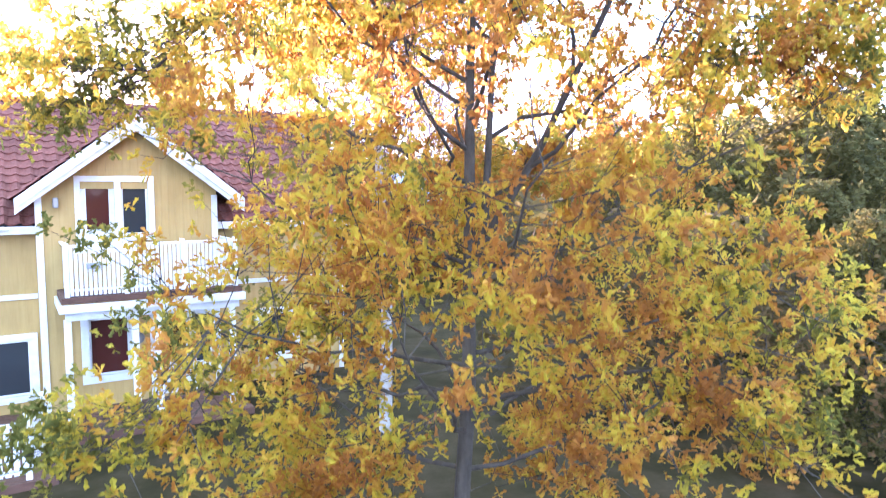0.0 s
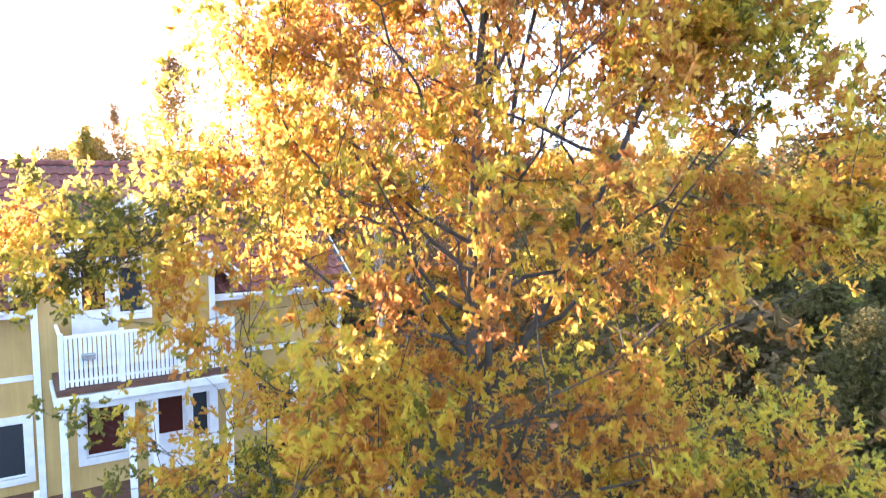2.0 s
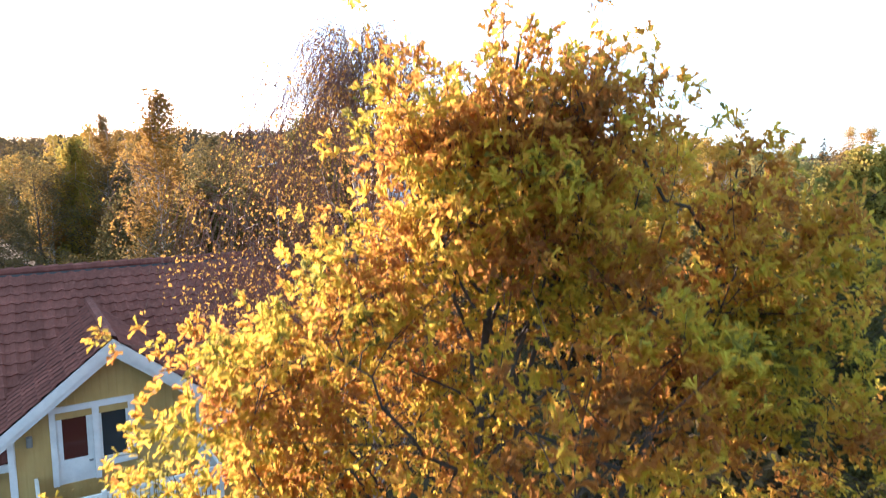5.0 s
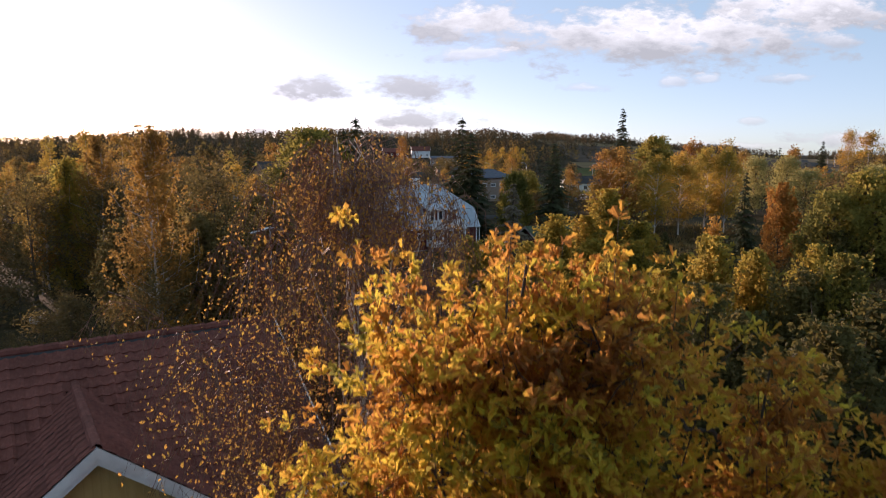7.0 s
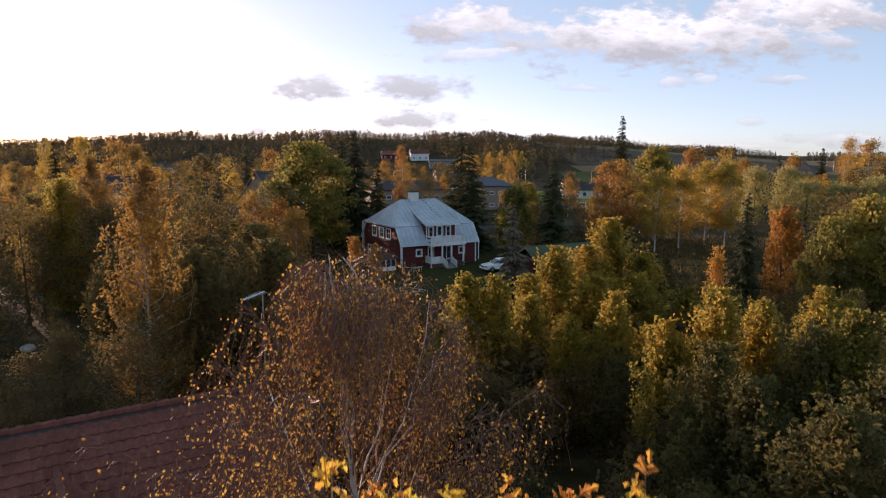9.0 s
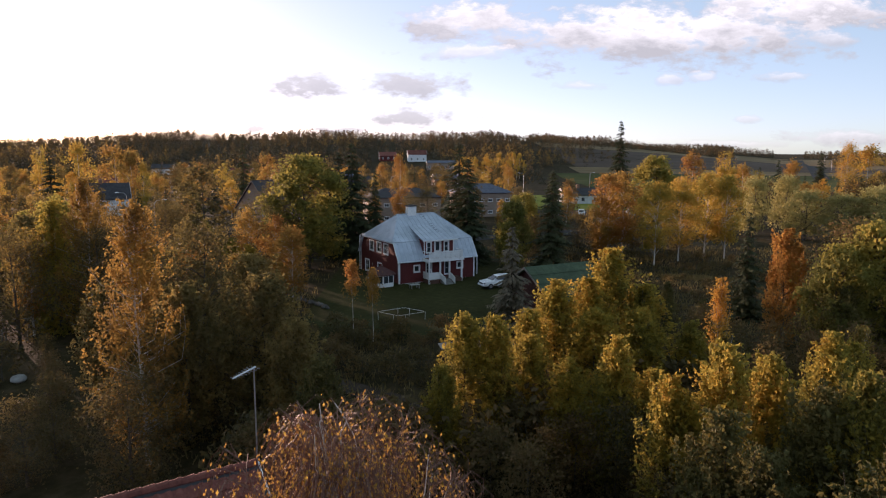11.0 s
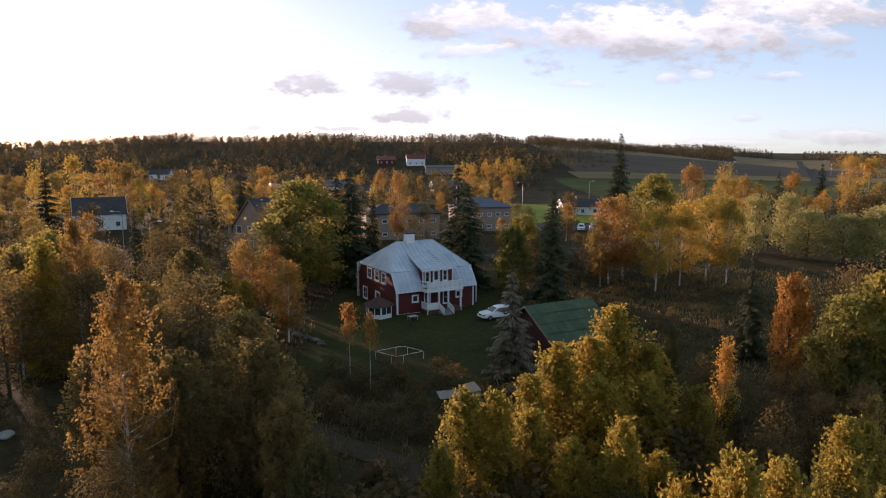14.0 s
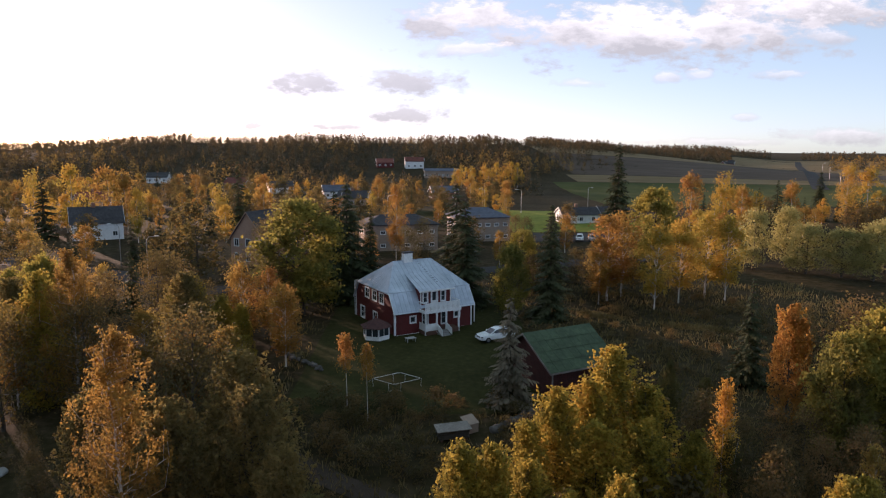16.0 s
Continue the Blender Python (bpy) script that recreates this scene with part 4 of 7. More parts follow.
thicket(4.5, 15, 18, 46, 3.2, ["brush", "brush", "brush", "bush"], 3.4, 5.2)
thicket(-9, 3, 33.5, 38.5, 2.8, ["brush", "bush", "brush"], 4.0, 5.4)
thicket(15, 48, 24, 56, 3.5, ["brush", "brush", "brush", "bush"], 2.8, 5.0)
for x in np.arange(-15, 10, 2.1):
    for y in np.arange(45, 68, 2.1):
        px, py = x + trng.uniform(-1, 1), y + trng.uniform(-1, 1)
        track = np.interp(py, [45, 49.5, 52.5, 56, 60], [2, -3, -7, -11, -17])
        if abs(px - track) > 2.3 and not (-1 < px < 5 and 57 < py < 62) and not (-6.5 < px < 0.5 and py > 66):
            plant("bush", px, py, trng.uniform(0.7, 2.0), trng.uniform(1.0, 1.5))
thicket(-44, -19, 34, 60, 4.6, ["brush", "bush", "brush"], 1.6, 3.4)
thicket(-19, -9, 36, 62, 5.0, ["brush", "dark", "brush"], 4.0, 7.0)
thicket(-60, -14, 62, 98, 6.2, ["dark", "rust", "dark", "rust", "alder"], 6.5, 10.5)
thicket(-100, -24, 98, 150, 8.0, ["fdark", "frust", "fgold", "fspruce", "frust"], 5, 9)
thicket(40, 74, 58, 92, 6.0, ["brush", "brush", "fdark"], 3.5, 6.0)
thicket(17, 44, 112, 132, 7.0, ["fdark", "brush", "fdark"], 4, 7)
thicket(56, 150, 160, 205, 11.0, ["fgold", "frust", "fdark", "fspruce"], 7, 11)
thicket(-190, 34, 150, 330, 11.5, ["fdark", "frust", "frust", "fspruce", "fdark", "fgold", "frust", "fdark"], 6, 10)


def far_wood(name, seed, spots, leaf_mat, pointed, label):
    """Distant wood: each tree a ragged bunch of leaf clumps on a stem."""
    rng = np.random.default_rng(seed)
    C, S = [], []
    for x, y, h in spots:
        z = gzf(x, y) - 0.09 * h
        n = 38
        q = rng.uniform(0.05, 1.0, n)
        r = (1 - q) ** 0.8 * h * 0.22 + 0.1 if pointed else np.sin(np.pi * np.clip(q * 0.85 + 0.12, 0, 1)) * h * 0.3
        a = rng.uniform(0, 2 * np.pi, n)
        rr = r * np.sqrt(rng.uniform(0, 1, n))
        C.append(np.stack([x + rr * np.cos(a), y + rr * np.sin(a), z + q * h], 1))
        S.append(np.full(n, h * (0.105 if pointed else 0.105)) * (1.25 - 0.75 * q if pointed else 1))
    C, S = np.concatenate(C), np.concatenate(S)
    LV, LF = leaf_cards(rng, C, 1.0, long=1.2)
    LV = LV.reshape(-1, 4, 3)
    LV = (LV - C[:, None]) * S[:, None, None] + C[:, None]
    ob = mesh_ob(name, LV.reshape(-1, 3), LF, leaf_mat)
    return tagged(ob, label, "forest", kind="stuff")


frng = random.Random(5)
dark_spots, gold_spots, rust_spots = [], [], []
for _ in range(7000):
    y = 320 + 390 * frng.random() ** 1.1
    x = frng.uniform(-0.95, 0.42) * y
    if x > 0.385 * y or (x > (0.17 + 0.09 * frng.random()) * y and y < 640) or (x > 60 and y < 430):
        continue
    if y < 430 and frng.random() < 0.45 or hides_house(x, y):
        continue
    p = (x, y, frng.uniform(5.5, 9.5) * (1 + 0.16 * math.sin(x * 0.045) + 0.12 * math.sin(x * 0.11 + 2)))
    kindly = frng.random() + 0.25 * math.sin(x * 0.02) * math.sin(y * 0.03)
    deep = 1.02 if y > 480 else 0.86
    (dark_spots if kindly < 0.38 * deep else rust_spots if kindly < deep else gold_spots).append(p)
for _ in range(1700):         # the crest of the hill
    y = frng.uniform(585, 700)
    x = frng.uniform(-0.95, 0.30) * y
    (dark_spots if frng.random() < 0.45 else rust_spots).append((x, y, frng.uniform(4.5, 8.5) * (1 + 0.18 * math.sin(x * 0.045) + 0.14 * math.sin(x * 0.13))))
for _ in range(1500):         # the wood running on beyond the fields
    y = frng.uniform(960, 1500)
    x = frng.uniform(0.16, 0.44) * y
    (dark_spots if frng.random() < 0.6 else rust_spots).append((x, y, frng.uniform(12, 19)))
for _ in range(900):
    y = frng.uniform(800, 960)
    x = frng.uniform(0.14, 0.345) * y
    (dark_spots if frng.random() < 0.6 else rust_spots).append((x, y, frng.uniform(10, 16)))
for _ in range(500):
    y = frng.uniform(1300, 1700)
    x = frng.uniform(0.40, 0.66) * y
    if 0.50 < x / y < 0.545:
        continue
    (dark_spots if frng.random() < 0.75 else rust_spots).append((x, y, frng.uniform(12, 20)))
for _ in range(140):
    y = frng.uniform(700, 800)
    (gold_spots if frng.random() < 0.6 else dark_spots).append((frng.uniform(0.585, 0.75) * y, y, frng.uniform(10, 17)))
far_wood("spruce_wood", 31, dark_spots, FAR_NEEDLE, True, "dark spruce wood on the hill behind the village")
far_wood("birch_wood", 32, gold_spots, FAR_GOLD, False, "golden birches scattered through the far woods")
far_wood("aspen_wood", 33, rust_spots, HILL_LEAF, False, "dull brown broadleaf wood on the far slope")


# ---- building materials ----
WHITE = surface("white_paint", [(0.3, (0.68, 0.68, 0.68)), (0.7, (0.82, 0.82, 0.81))], 4, 0.5, 0.1, stain=0.18, stain_scale=1.2)
YELLOW_WOOD = surface("yellow_painted_boards", [(0.3, (0.46, 0.29, 0.095)), (0.7, (0.56, 0.37, 0.135))], 5, 0.6, 0.25, stretch=(1, 1, 0.12), stain=0.2, stain_scale=0.9)
RED_WOOD = surface("red_painted_boards", [(0.3, (0.10, 0.013, 0.012)), (0.7, (0.16, 0.022, 0.018))], 4, 0.75, 0.3, stretch=(3, 3, 0.2), stain=0.3, stain_scale=0.5)
DECK_WOOD = surface("brown_deck", [(0.3, (0.10, 0.045, 0.03)), (0.7, (0.19, 0.085, 0.055))], 6, 0.7, 0.3, stretch=(0.3, 4, 1))
TILE = surface("red_clay_tile", [(0.25, (0.14, 0.046, 0.038)), (0.55, (0.23, 0.076, 0.058)), (0.8, (0.32, 0.13, 0.10))], 7, 0.85, 0.4, stain=0.35, stain_scale=0.7, per_piece=0.14, spec=0.2)
METAL_ROOF = surface("grey_sheet_metal", [(0.3, (0.38, 0.44, 0.52)), (0.7, (0.50, 0.56, 0.64))], 1.2, 0.42, 0.05, metal=0.25, stain=0.25, stain_scale=0.35)
# RED_WOOD darkened: the shade on the shed walls is put into the colour
SHADED_RED = surface("shaded_red_boards", [(0.3, (0.045, 0.012, 0.010)), (0.7, (0.085, 0.020, 0.016))], 4, 0.85, 0.3, stretch=(3, 3, 0.2), stain=0.5, stain_scale=0.8)
WEATHERED = surface("weathered_boards", [(0.3, (0.17, 0.15, 0.13)), (0.7, (0.30, 0.27, 0.24))], 5, 0.85, 0.3, stain=0.4, stain_scale=0.8)
GREEN_ROOF = surface("mossy_green_roof", [(0.25, (0.04, 0.066, 0.036)), (0.6, (0.066, 0.104, 0.055)), (0.85, (0.11, 0.12, 0.055))], 2.5, 0.9, 0.4, stain=0.4, stain_scale=0.6)
DARK_ROOF = surface("dark_roofing", [(0.3, (0.045, 0.042, 0.045)), (0.7, (0.085, 0.08, 0.085))], 2.0, 0.85, 0.2, stain=0.3, spec=0.15)
BLUE_ROOF = surface("blue_grey_roofing", [(0.3, (0.07, 0.08, 0.11)), (0.7, (0.12, 0.13, 0.17))], 1.5, 0.7, 0.1, stain=0.25, spec=0.25)
BRICK = surface("brown_brick_wall", [(0.3, (0.20, 0.10, 0.065)), (0.7, (0.30, 0.16, 0.11))], 5, 0.85, 0.5, stain=0.25)
BRICK_PALE = surface("pale_brown_brick", [(0.3, (0.34, 0.20, 0.14)), (0.7, (0.45, 0.27, 0.20))], 5, 0.85, 0.5, stain=0.25)
PLASTER = surface("beige_render", [(0.3, (0.29, 0.21, 0.165)), (0.7, (0.37, 0.275, 0.215))], 2, 0.85, 0.2, stain=0.2)
CONCRETE = surface("pale_concrete", [(0.3, (0.28, 0.27, 0.26)), (0.7, (0.40, 0.39, 0.37))], 3, 0.9, 0.3)
ASPHALT = surface("worn_asphalt", [(0.3, (0.045, 0.045, 0.048)), (0.7, (0.075, 0.073, 0.073))], 6, 0.9, 0.3, stain=0.3, stain_scale=0.2, spec=0.04)
GRAVEL = surface("gravel_track", [(0.3, (0.05, 0.036, 0.028)), (0.7, (0.10, 0.075, 0.058))], 9, 0.95, 0.5, stain=0.4, stain_scale=0.3, spec=0.04)
STEEL = surface("grey_steel", [(0.3, (0.35, 0.35, 0.36)), (0.7, (0.5, 0.5, 0.5))], 4, 0.4, 0.0, metal=0.8)
CAR_WHITE = surface("white_car_paint", [(0.3, (0.74, 0.75, 0.76)), (0.7, (0.80, 0.81, 0.82))], 2, 0.22, 0.0, stain=0.08)
RUBBER = surface("black_rubber", [(0.3, (0.012, 0.012, 0.012)), (0.7, (0.03, 0.03, 0.03))], 5, 0.8, 0.0)
GLASS = glass("window_glass")
RED_PANE = glass("curtained_glass", (0.075, 0.02, 0.016))
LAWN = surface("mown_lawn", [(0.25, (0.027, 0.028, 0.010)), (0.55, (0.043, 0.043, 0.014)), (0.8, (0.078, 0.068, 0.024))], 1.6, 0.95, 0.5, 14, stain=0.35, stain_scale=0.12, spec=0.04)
# base colour raised for the sunlight lying on this grass
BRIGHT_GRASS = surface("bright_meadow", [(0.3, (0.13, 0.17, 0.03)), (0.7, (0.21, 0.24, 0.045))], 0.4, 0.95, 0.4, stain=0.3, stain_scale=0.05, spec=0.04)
STUBBLE = surface("stubble_field", [(0.3, (0.17, 0.115, 0.06)), (0.7, (0.26, 0.185, 0.10))], 0.05, 0.95, 0.2, stain=0.3, stain_scale=0.012, stretch=(0.4, 2.5, 1), spec=0.04)
PLOUGHED = surface("ploughed_field", [(0.3, (0.085, 0.062, 0.048)), (0.7, (0.14, 0.10, 0.075))], 0.05, 0.95, 0.2, stain=0.3, stain_scale=0.015, stretch=(0.4, 2.5, 1), spec=0.04)
GREEN_FIELD = surface("green_crop_field", [(0.3, (0.055, 0.07, 0.022)), (0.7, (0.095, 0.10, 0.032))], 0.05, 0.95, 0.2, stain=0.3, stain_scale=0.015, spec=0.04)


# ---- pieces of houses; a face is (corner, along, out): s runs along the wall, o out of it ----
class Face:
    def __init__(self, corner, along, out):
        self.c, self.a, self.o = Vector(corner), Vector(along), Vector(out)

    def at(self, s, o, z):
        return self.c + self.a * s + self.o * o + Vector((0, 0, z))


def fbox(bm, fc, s0, s1, o0, o1, z0, z1):
    vs = [bm.verts.new(fc.at(*p)) for p in ((s0, o0, z0), (s1, o0, z0), (s1, o1, z0), (s0, o1, z0), (s0, o0, z1), (s1, o0, z1), (s1, o1, z1), (s0, o1, z1))]
    for f in ((3, 2, 1, 0), (4, 5, 6, 7), (0, 1, 5, 4), (1, 2, 6, 5), (2, 3, 7, 6), (3, 0, 4, 7)):
        bm.faces.new([vs[i] for i in f])
    return bm


def fpart(name, fc, boxes, material, parent, label="", bev=0.0):
    bm = bmesh.new()
    for b in boxes:
        fbox(bm, fc, *b)
    if bev:
        bmesh.ops.recalc_face_normals(bm, faces=bm.faces)
        bmesh.ops.bevel(bm, geom=bm.edges[:], offset=bev, segments=1, affect="EDGES")
    return part(name, bm, material, parent, label)


def wall_with_holes(fc, s0, s1, z0, z1, thick, holes, material, parent, name="wall", label=""):
    """One solid wall with openings that go through it."""
    ss = sorted({s0, s1, *[min(max(v, s0), s1) for h in holes for v in h[:2]]})
    zs = sorted({z0, z1, *[min(max(v, z0), z1) for h in holes for v in h[2:]]})
    n, m = len(ss) - 1, len(zs) - 1

    def solid(i, j):
        if not (0 <= i < n and 0 <= j < m):
            return False
        u, v = (ss[i] + ss[i + 1]) / 2, (zs[j] + zs[j + 1]) / 2
        return not any(h[0] < u < h[1] and h[2] < v < h[3] for h in holes)

    bm = bmesh.new()
    grid = {}

    def vert(i, j, k):
        if (i, j, k) not in grid:
            grid[i, j, k] = bm.verts.new(fc.at(ss[i], -thick * k, zs[j]))
        return grid[i, j, k]

    for i in range(n):
        for j in range(m):
            if not solid(i, j):
                continue
            for k in (0, 1):
                bm.faces.new([vert(i, j, k), vert(i + 1, j, k), vert(i + 1, j + 1, k), vert(i, j + 1, k)])
            for di, dj, e in ((-1, 0, ((0, 0), (0, 1))), (1, 0, ((1, 0), (1, 1))), (0, -1, ((0, 0), (1, 0))), (0, 1, ((0, 1), (1, 1)))):
                if not solid(i + di, j + dj):
                    (a, b), (c, d) = e
                    bm.faces.new([vert(i + a, j + b, 0), vert(i + c, j + d, 0), vert(i + c, j + d, 1), vert(i + a, j + b, 1)])
    return part(name, bm, material, parent, label)


def window(fc, s0, s1, z0, z1, parent, bars=(1, 1), case=0.11, trim=WHITE, name="window", label="", pane=None):
    """Casing, sash bars, sill and a pane for an opening s0..s1, z0..z1."""
    c = case
    w = fpart(name, fc, [(s0 - c, s0, -0.08, 0.045, z0 - c, z1 + c), (s1, s1 + c, -0.08, 0.045, z0 - c, z1 + c), (s0, s1, -0.08, 0.045, z1, z1 + c), (s0, s1, -0.08, 0.06, z0 - c, z0)], trim, parent, label)
    sash = [(s0, s0 + 0.05, -0.07, -0.02, z0, z1), (s1 - 0.05, s1, -0.07, -0.02, z0, z1), (s0 + 0.05, s1 - 0.05, -0.07, -0.02, z0, z0 + 0.05), (s0 + 0.05, s1 - 0.05, -0.07, -0.02, z1 - 0.05, z1)]
    for i in range(1, bars[0]):
        s = s0 + (s1 - s0) * i / bars[0]
        sash.append((s - 0.025, s + 0.025, -0.069, -0.022, z0 + 0.05, z1 - 0.05))
    for i in range(1, bars[1]):
        z = z0 + (z1 - z0) * i / bars[1]
        sash.append((s0 + 0.05, s1 - 0.05, -0.068, -0.024, z - 0.02, z + 0.02))
    fpart("sash", fc, sash, trim, w)
    fpart("pane", fc, [(s0 + 0.01, s1 - 0.01, -0.056, -0.046, z0 + 0.01, z1 - 0.01)], pane or GLASS, w, "reddish curtained window glass" if pane else "dark window glass")
    return w


def plate(name, corners, thick, material, parent, label=""):
    return part(name, slab(bmesh.new(), corners, thick), material, parent, label)


# ---- the yellow house ----
YH = thing("yellow_house", pose(-8.06, 14.23, 0.0, 0, 0, 32.5), "yellow board-clad wooden house with white trim and red tiled roof", "house")
FM = Face((0, 2.2, 0), (1, 0, 0), (0, -1, 0))        # main front
FG = Face((0, 1.55, 0), (1, 0, 0), (0, -1, 0))       # gabled bay
L0, R0 = -9.0, 7.42
RIDGE_Y, RIDGE_Z, EAVE_Z = 7.1, 8.1, 4.72
SL = (RIDGE_Z - EAVE_Z) / (RIDGE_Y - 1.8)
main_holes = [(-1.75, -0.56, 0.70, 2.02), (-4.2, -3.0, 0.70, 2.02), (-2.9, -1.85, 3.35, 4.35), (4.9, 5.9, 0.9, 2.1)]
wall_with_holes(FM, L0, R0, 0.0, EAVE_Z + 0.2, 0.2, main_holes, YELLOW_WOOD, YH, "wall", "yellow vertical boards")
part("wall", bx((L0, L0 + 0.2, 2.4, 12.0, 0, EAVE_Z + 0.1), (L0 + 0.2, R0 - 0.2, 11.8, 12.0, 0, EAVE_Z + 0.1), (R0 - 0.2, R0, 2.4, 12.0, 0, EAVE_Z + 0.1)), YELLOW_WOOD, YH)
part("floor", bx((L0 + 0.2, R0 - 0.2, 2.4, 11.8, 2.7, 2.9)), DECK_WOOD, YH)
part("plinth", bx((L0 + 0.05, R0 - 0.05, 2.26, 11.9, -0.4, 0.3)), CONCRETE, YH)
for xe in (L0, R0 - 0.2):
    bm = bmesh.new()
    a = [bm.verts.new((xe, y, z)) for y, z in ((2.2, EAVE_Z + 0.1), (12.0, EAVE_Z + 0.1), (RIDGE_Y, RIDGE_Z - 0.12))]
    b = [bm.verts.new((xe + 0.2, y, z)) for y, z in ((2.2, EAVE_Z + 0.1), (12.0, EAVE_Z + 0.1), (RIDGE_Y, RIDGE_Z - 0.12))]
    bm.faces.new(a), bm.faces.new(b[::-1])
    for i in range(3):
        bm.faces.new((a[i], a[(i + 1) % 3], b[(i + 1) % 3], b[i]))
    part("gable_wall", bm, YELLOW_WOOD, YH)
for s0, s1, z0, z1 in main_holes:
    window(FM, s0, s1, z0, z1, YH, (1, 1), 0.15)
fpart("band_board", FM, [(L0, -0.36, 0.0, 0.035, 2.98, 3.10)], WHITE, YH, "white band board")
fpart("band_board", FM, [(3.68, R0, 0.0, 0.035, 2.98, 3.10)], WHITE, YH, "white band board")
for s in (L0, R0 - 0.14):
    fpart("corner_board", FM, [(s, s + 0.14, 0.0, 0.04, 0.1, EAVE_Z)], WHITE, YH, "white corner board")

# the bay with its gable, balcony and porch
bay_holes = [(0.62, 1.50, 1.10, 2.48), (2.08, 2.92, 0.42, 2.40), (0.56, 1.28, 4.05, 5.72), (1.42, 2.02, 4.45, 5.72), (3.0, 3.45, 1.1, 2.4)]
wall_with_holes(FG, -0.35, 3.65, 0.0, 5.55, 0.18, bay_holes, YELLOW_WOOD, YH, "bay_wall", "yellow boards of the gabled bay")
part("bay_side", bx((-0.35, -0.17, 1.73, 2.2, 0, 5.5), (3.47, 3.65, 1.73, 2.2, 0, 5.5)), YELLOW_WOOD, YH)
part("bay_side", bx((-0.348, -0.17, 2.2, 5.0, EAVE_Z, 5.5), (3.47, 3.648, 2.2, 5.0, EAVE_Z, 5.5)), YELLOW_WOOD, YH)
PK_X, PK_Z, V_Z, V_H = 1.75, 7.29, 5.30, 2.50
bm = bmesh.new()
tri = [(-0.35, 5.55), (3.65, 5.55), (PK_X, 7.14)]
fr, bk = [bm.verts.new((x, 1.55, z)) for x, z in tri], [bm.verts.new((x, 1.73, z)) for x, z in tri]
bm.faces.new(fr), bm.faces.new(bk[::-1])
for i in range(3):
    bm.faces.new((fr[i], fr[(i + 1) % 3], bk[(i + 1) % 3], bk[i]))
part("gable_wall", bm, YELLOW_WOOD, YH)
window(FG, 0.62, 1.50, 1.10, 2.48, YH, (1, 1), 0.17, pane=RED_PANE)
window(FG, 1.42, 2.02, 4.45, 5.72, YH, (1, 1), 0.14)
window(FG, 3.0, 3.45, 1.1, 2.4, YH, (1, 1), 0.10)
for s0, s1, z0, z1, mid in ((0.56, 1.28, 4.05, 5.72, 4.6), (2.08, 2.92, 0.42, 2.40, 1.35)):
    d = fpart("door", FG, [(s0 - 0.12, s0, -0.08, 0.05, z0, z1 + 0.13), (s1, s1 + 0.12, -0.08, 0.05, z0, z1 + 0.13), (s0, s1, -0.08, 0.05, z1, z1 + 0.13), (s0, s0 + 0.12, -0.07, -0.02, z0, z1), (s1 - 0.12, s1, -0.07, -0.02, z0, z1), (s0 + 0.12, s1 - 0.12, -0.07, -0.02, z0, mid), (s0 + 0.12, s1 - 0.12, -0.07, -0.02, z1 - 0.1, z1)], WHITE, YH, "white half-glazed wooden door")
    fpart("pane", FG, [(s0 + 0.12, s1 - 0.12, -0.05, -0.04, mid, z1 - 0.1)], RED_PANE, d)
    fpart("door_handle", FG, [(s1 - 0.11, s1 - 0.03, -0.02, 0.03, mid - 0.12, mid - 0.09)], STEEL, d)
for s in (-0.36, 3.52):
    fpart("corner_board", FG, [(s, s + 0.14, 0.0, 0.04, 0.1, 5.4)], WHITE, YH, "white corner board")
# battens on the boards, between the openings
batten = {}


def add_batten(fc, s, z0, z1):
    if z1 - z0 < 0.08:
        return
    key = round(z1 - z0, 2)
    if key not in batten:
        bm = bx((-0.018, 0.018, -0.014, 0.0, 0.0, key))
        me = bpy.data.meshes.new("batten")
        bm.to_mesh(me)
        bm.free()
        me.materials.append(YELLOW_WOOD)
        batten[key] = me
    ob = new("batten", batten[key])
    ob.parent = YH
    ob.matrix_basis = Matrix.Translation(fc.at(s, 0.0, z0))


def battens(fc, s0, s1, z0, top, holes, step=0.17, skip=()):
    n = int((s1 - s0) / step)
    for i in range(1, n):
        s = s0 + i * step
        cuts = sorted([(h[2] - 0.15, h[3] + 0.15) for h in holes if h[0] - 0.17 < s < h[1] + 0.17] + list(skip))
        z = z0
        for c, d in cuts:
            add_batten(fc, s, z, c)
            z = max(z, d)
        add_batten(fc, s, z, top(s) if callable(top) else top)


battens(FM, -5.0, -0.36, 0.32, 4.6, main_holes, skip=[(2.98, 3.10)])
battens(FG, -0.22, 3.52, 3.15, lambda s: 7.02 - abs(s - PK_X) * 0.80, [h for h in bay_holes if h[2] > 3])
battens(FG, -0.22, 3.52, 0.45, 2.75, [h for h in bay_holes if h[2] < 3])

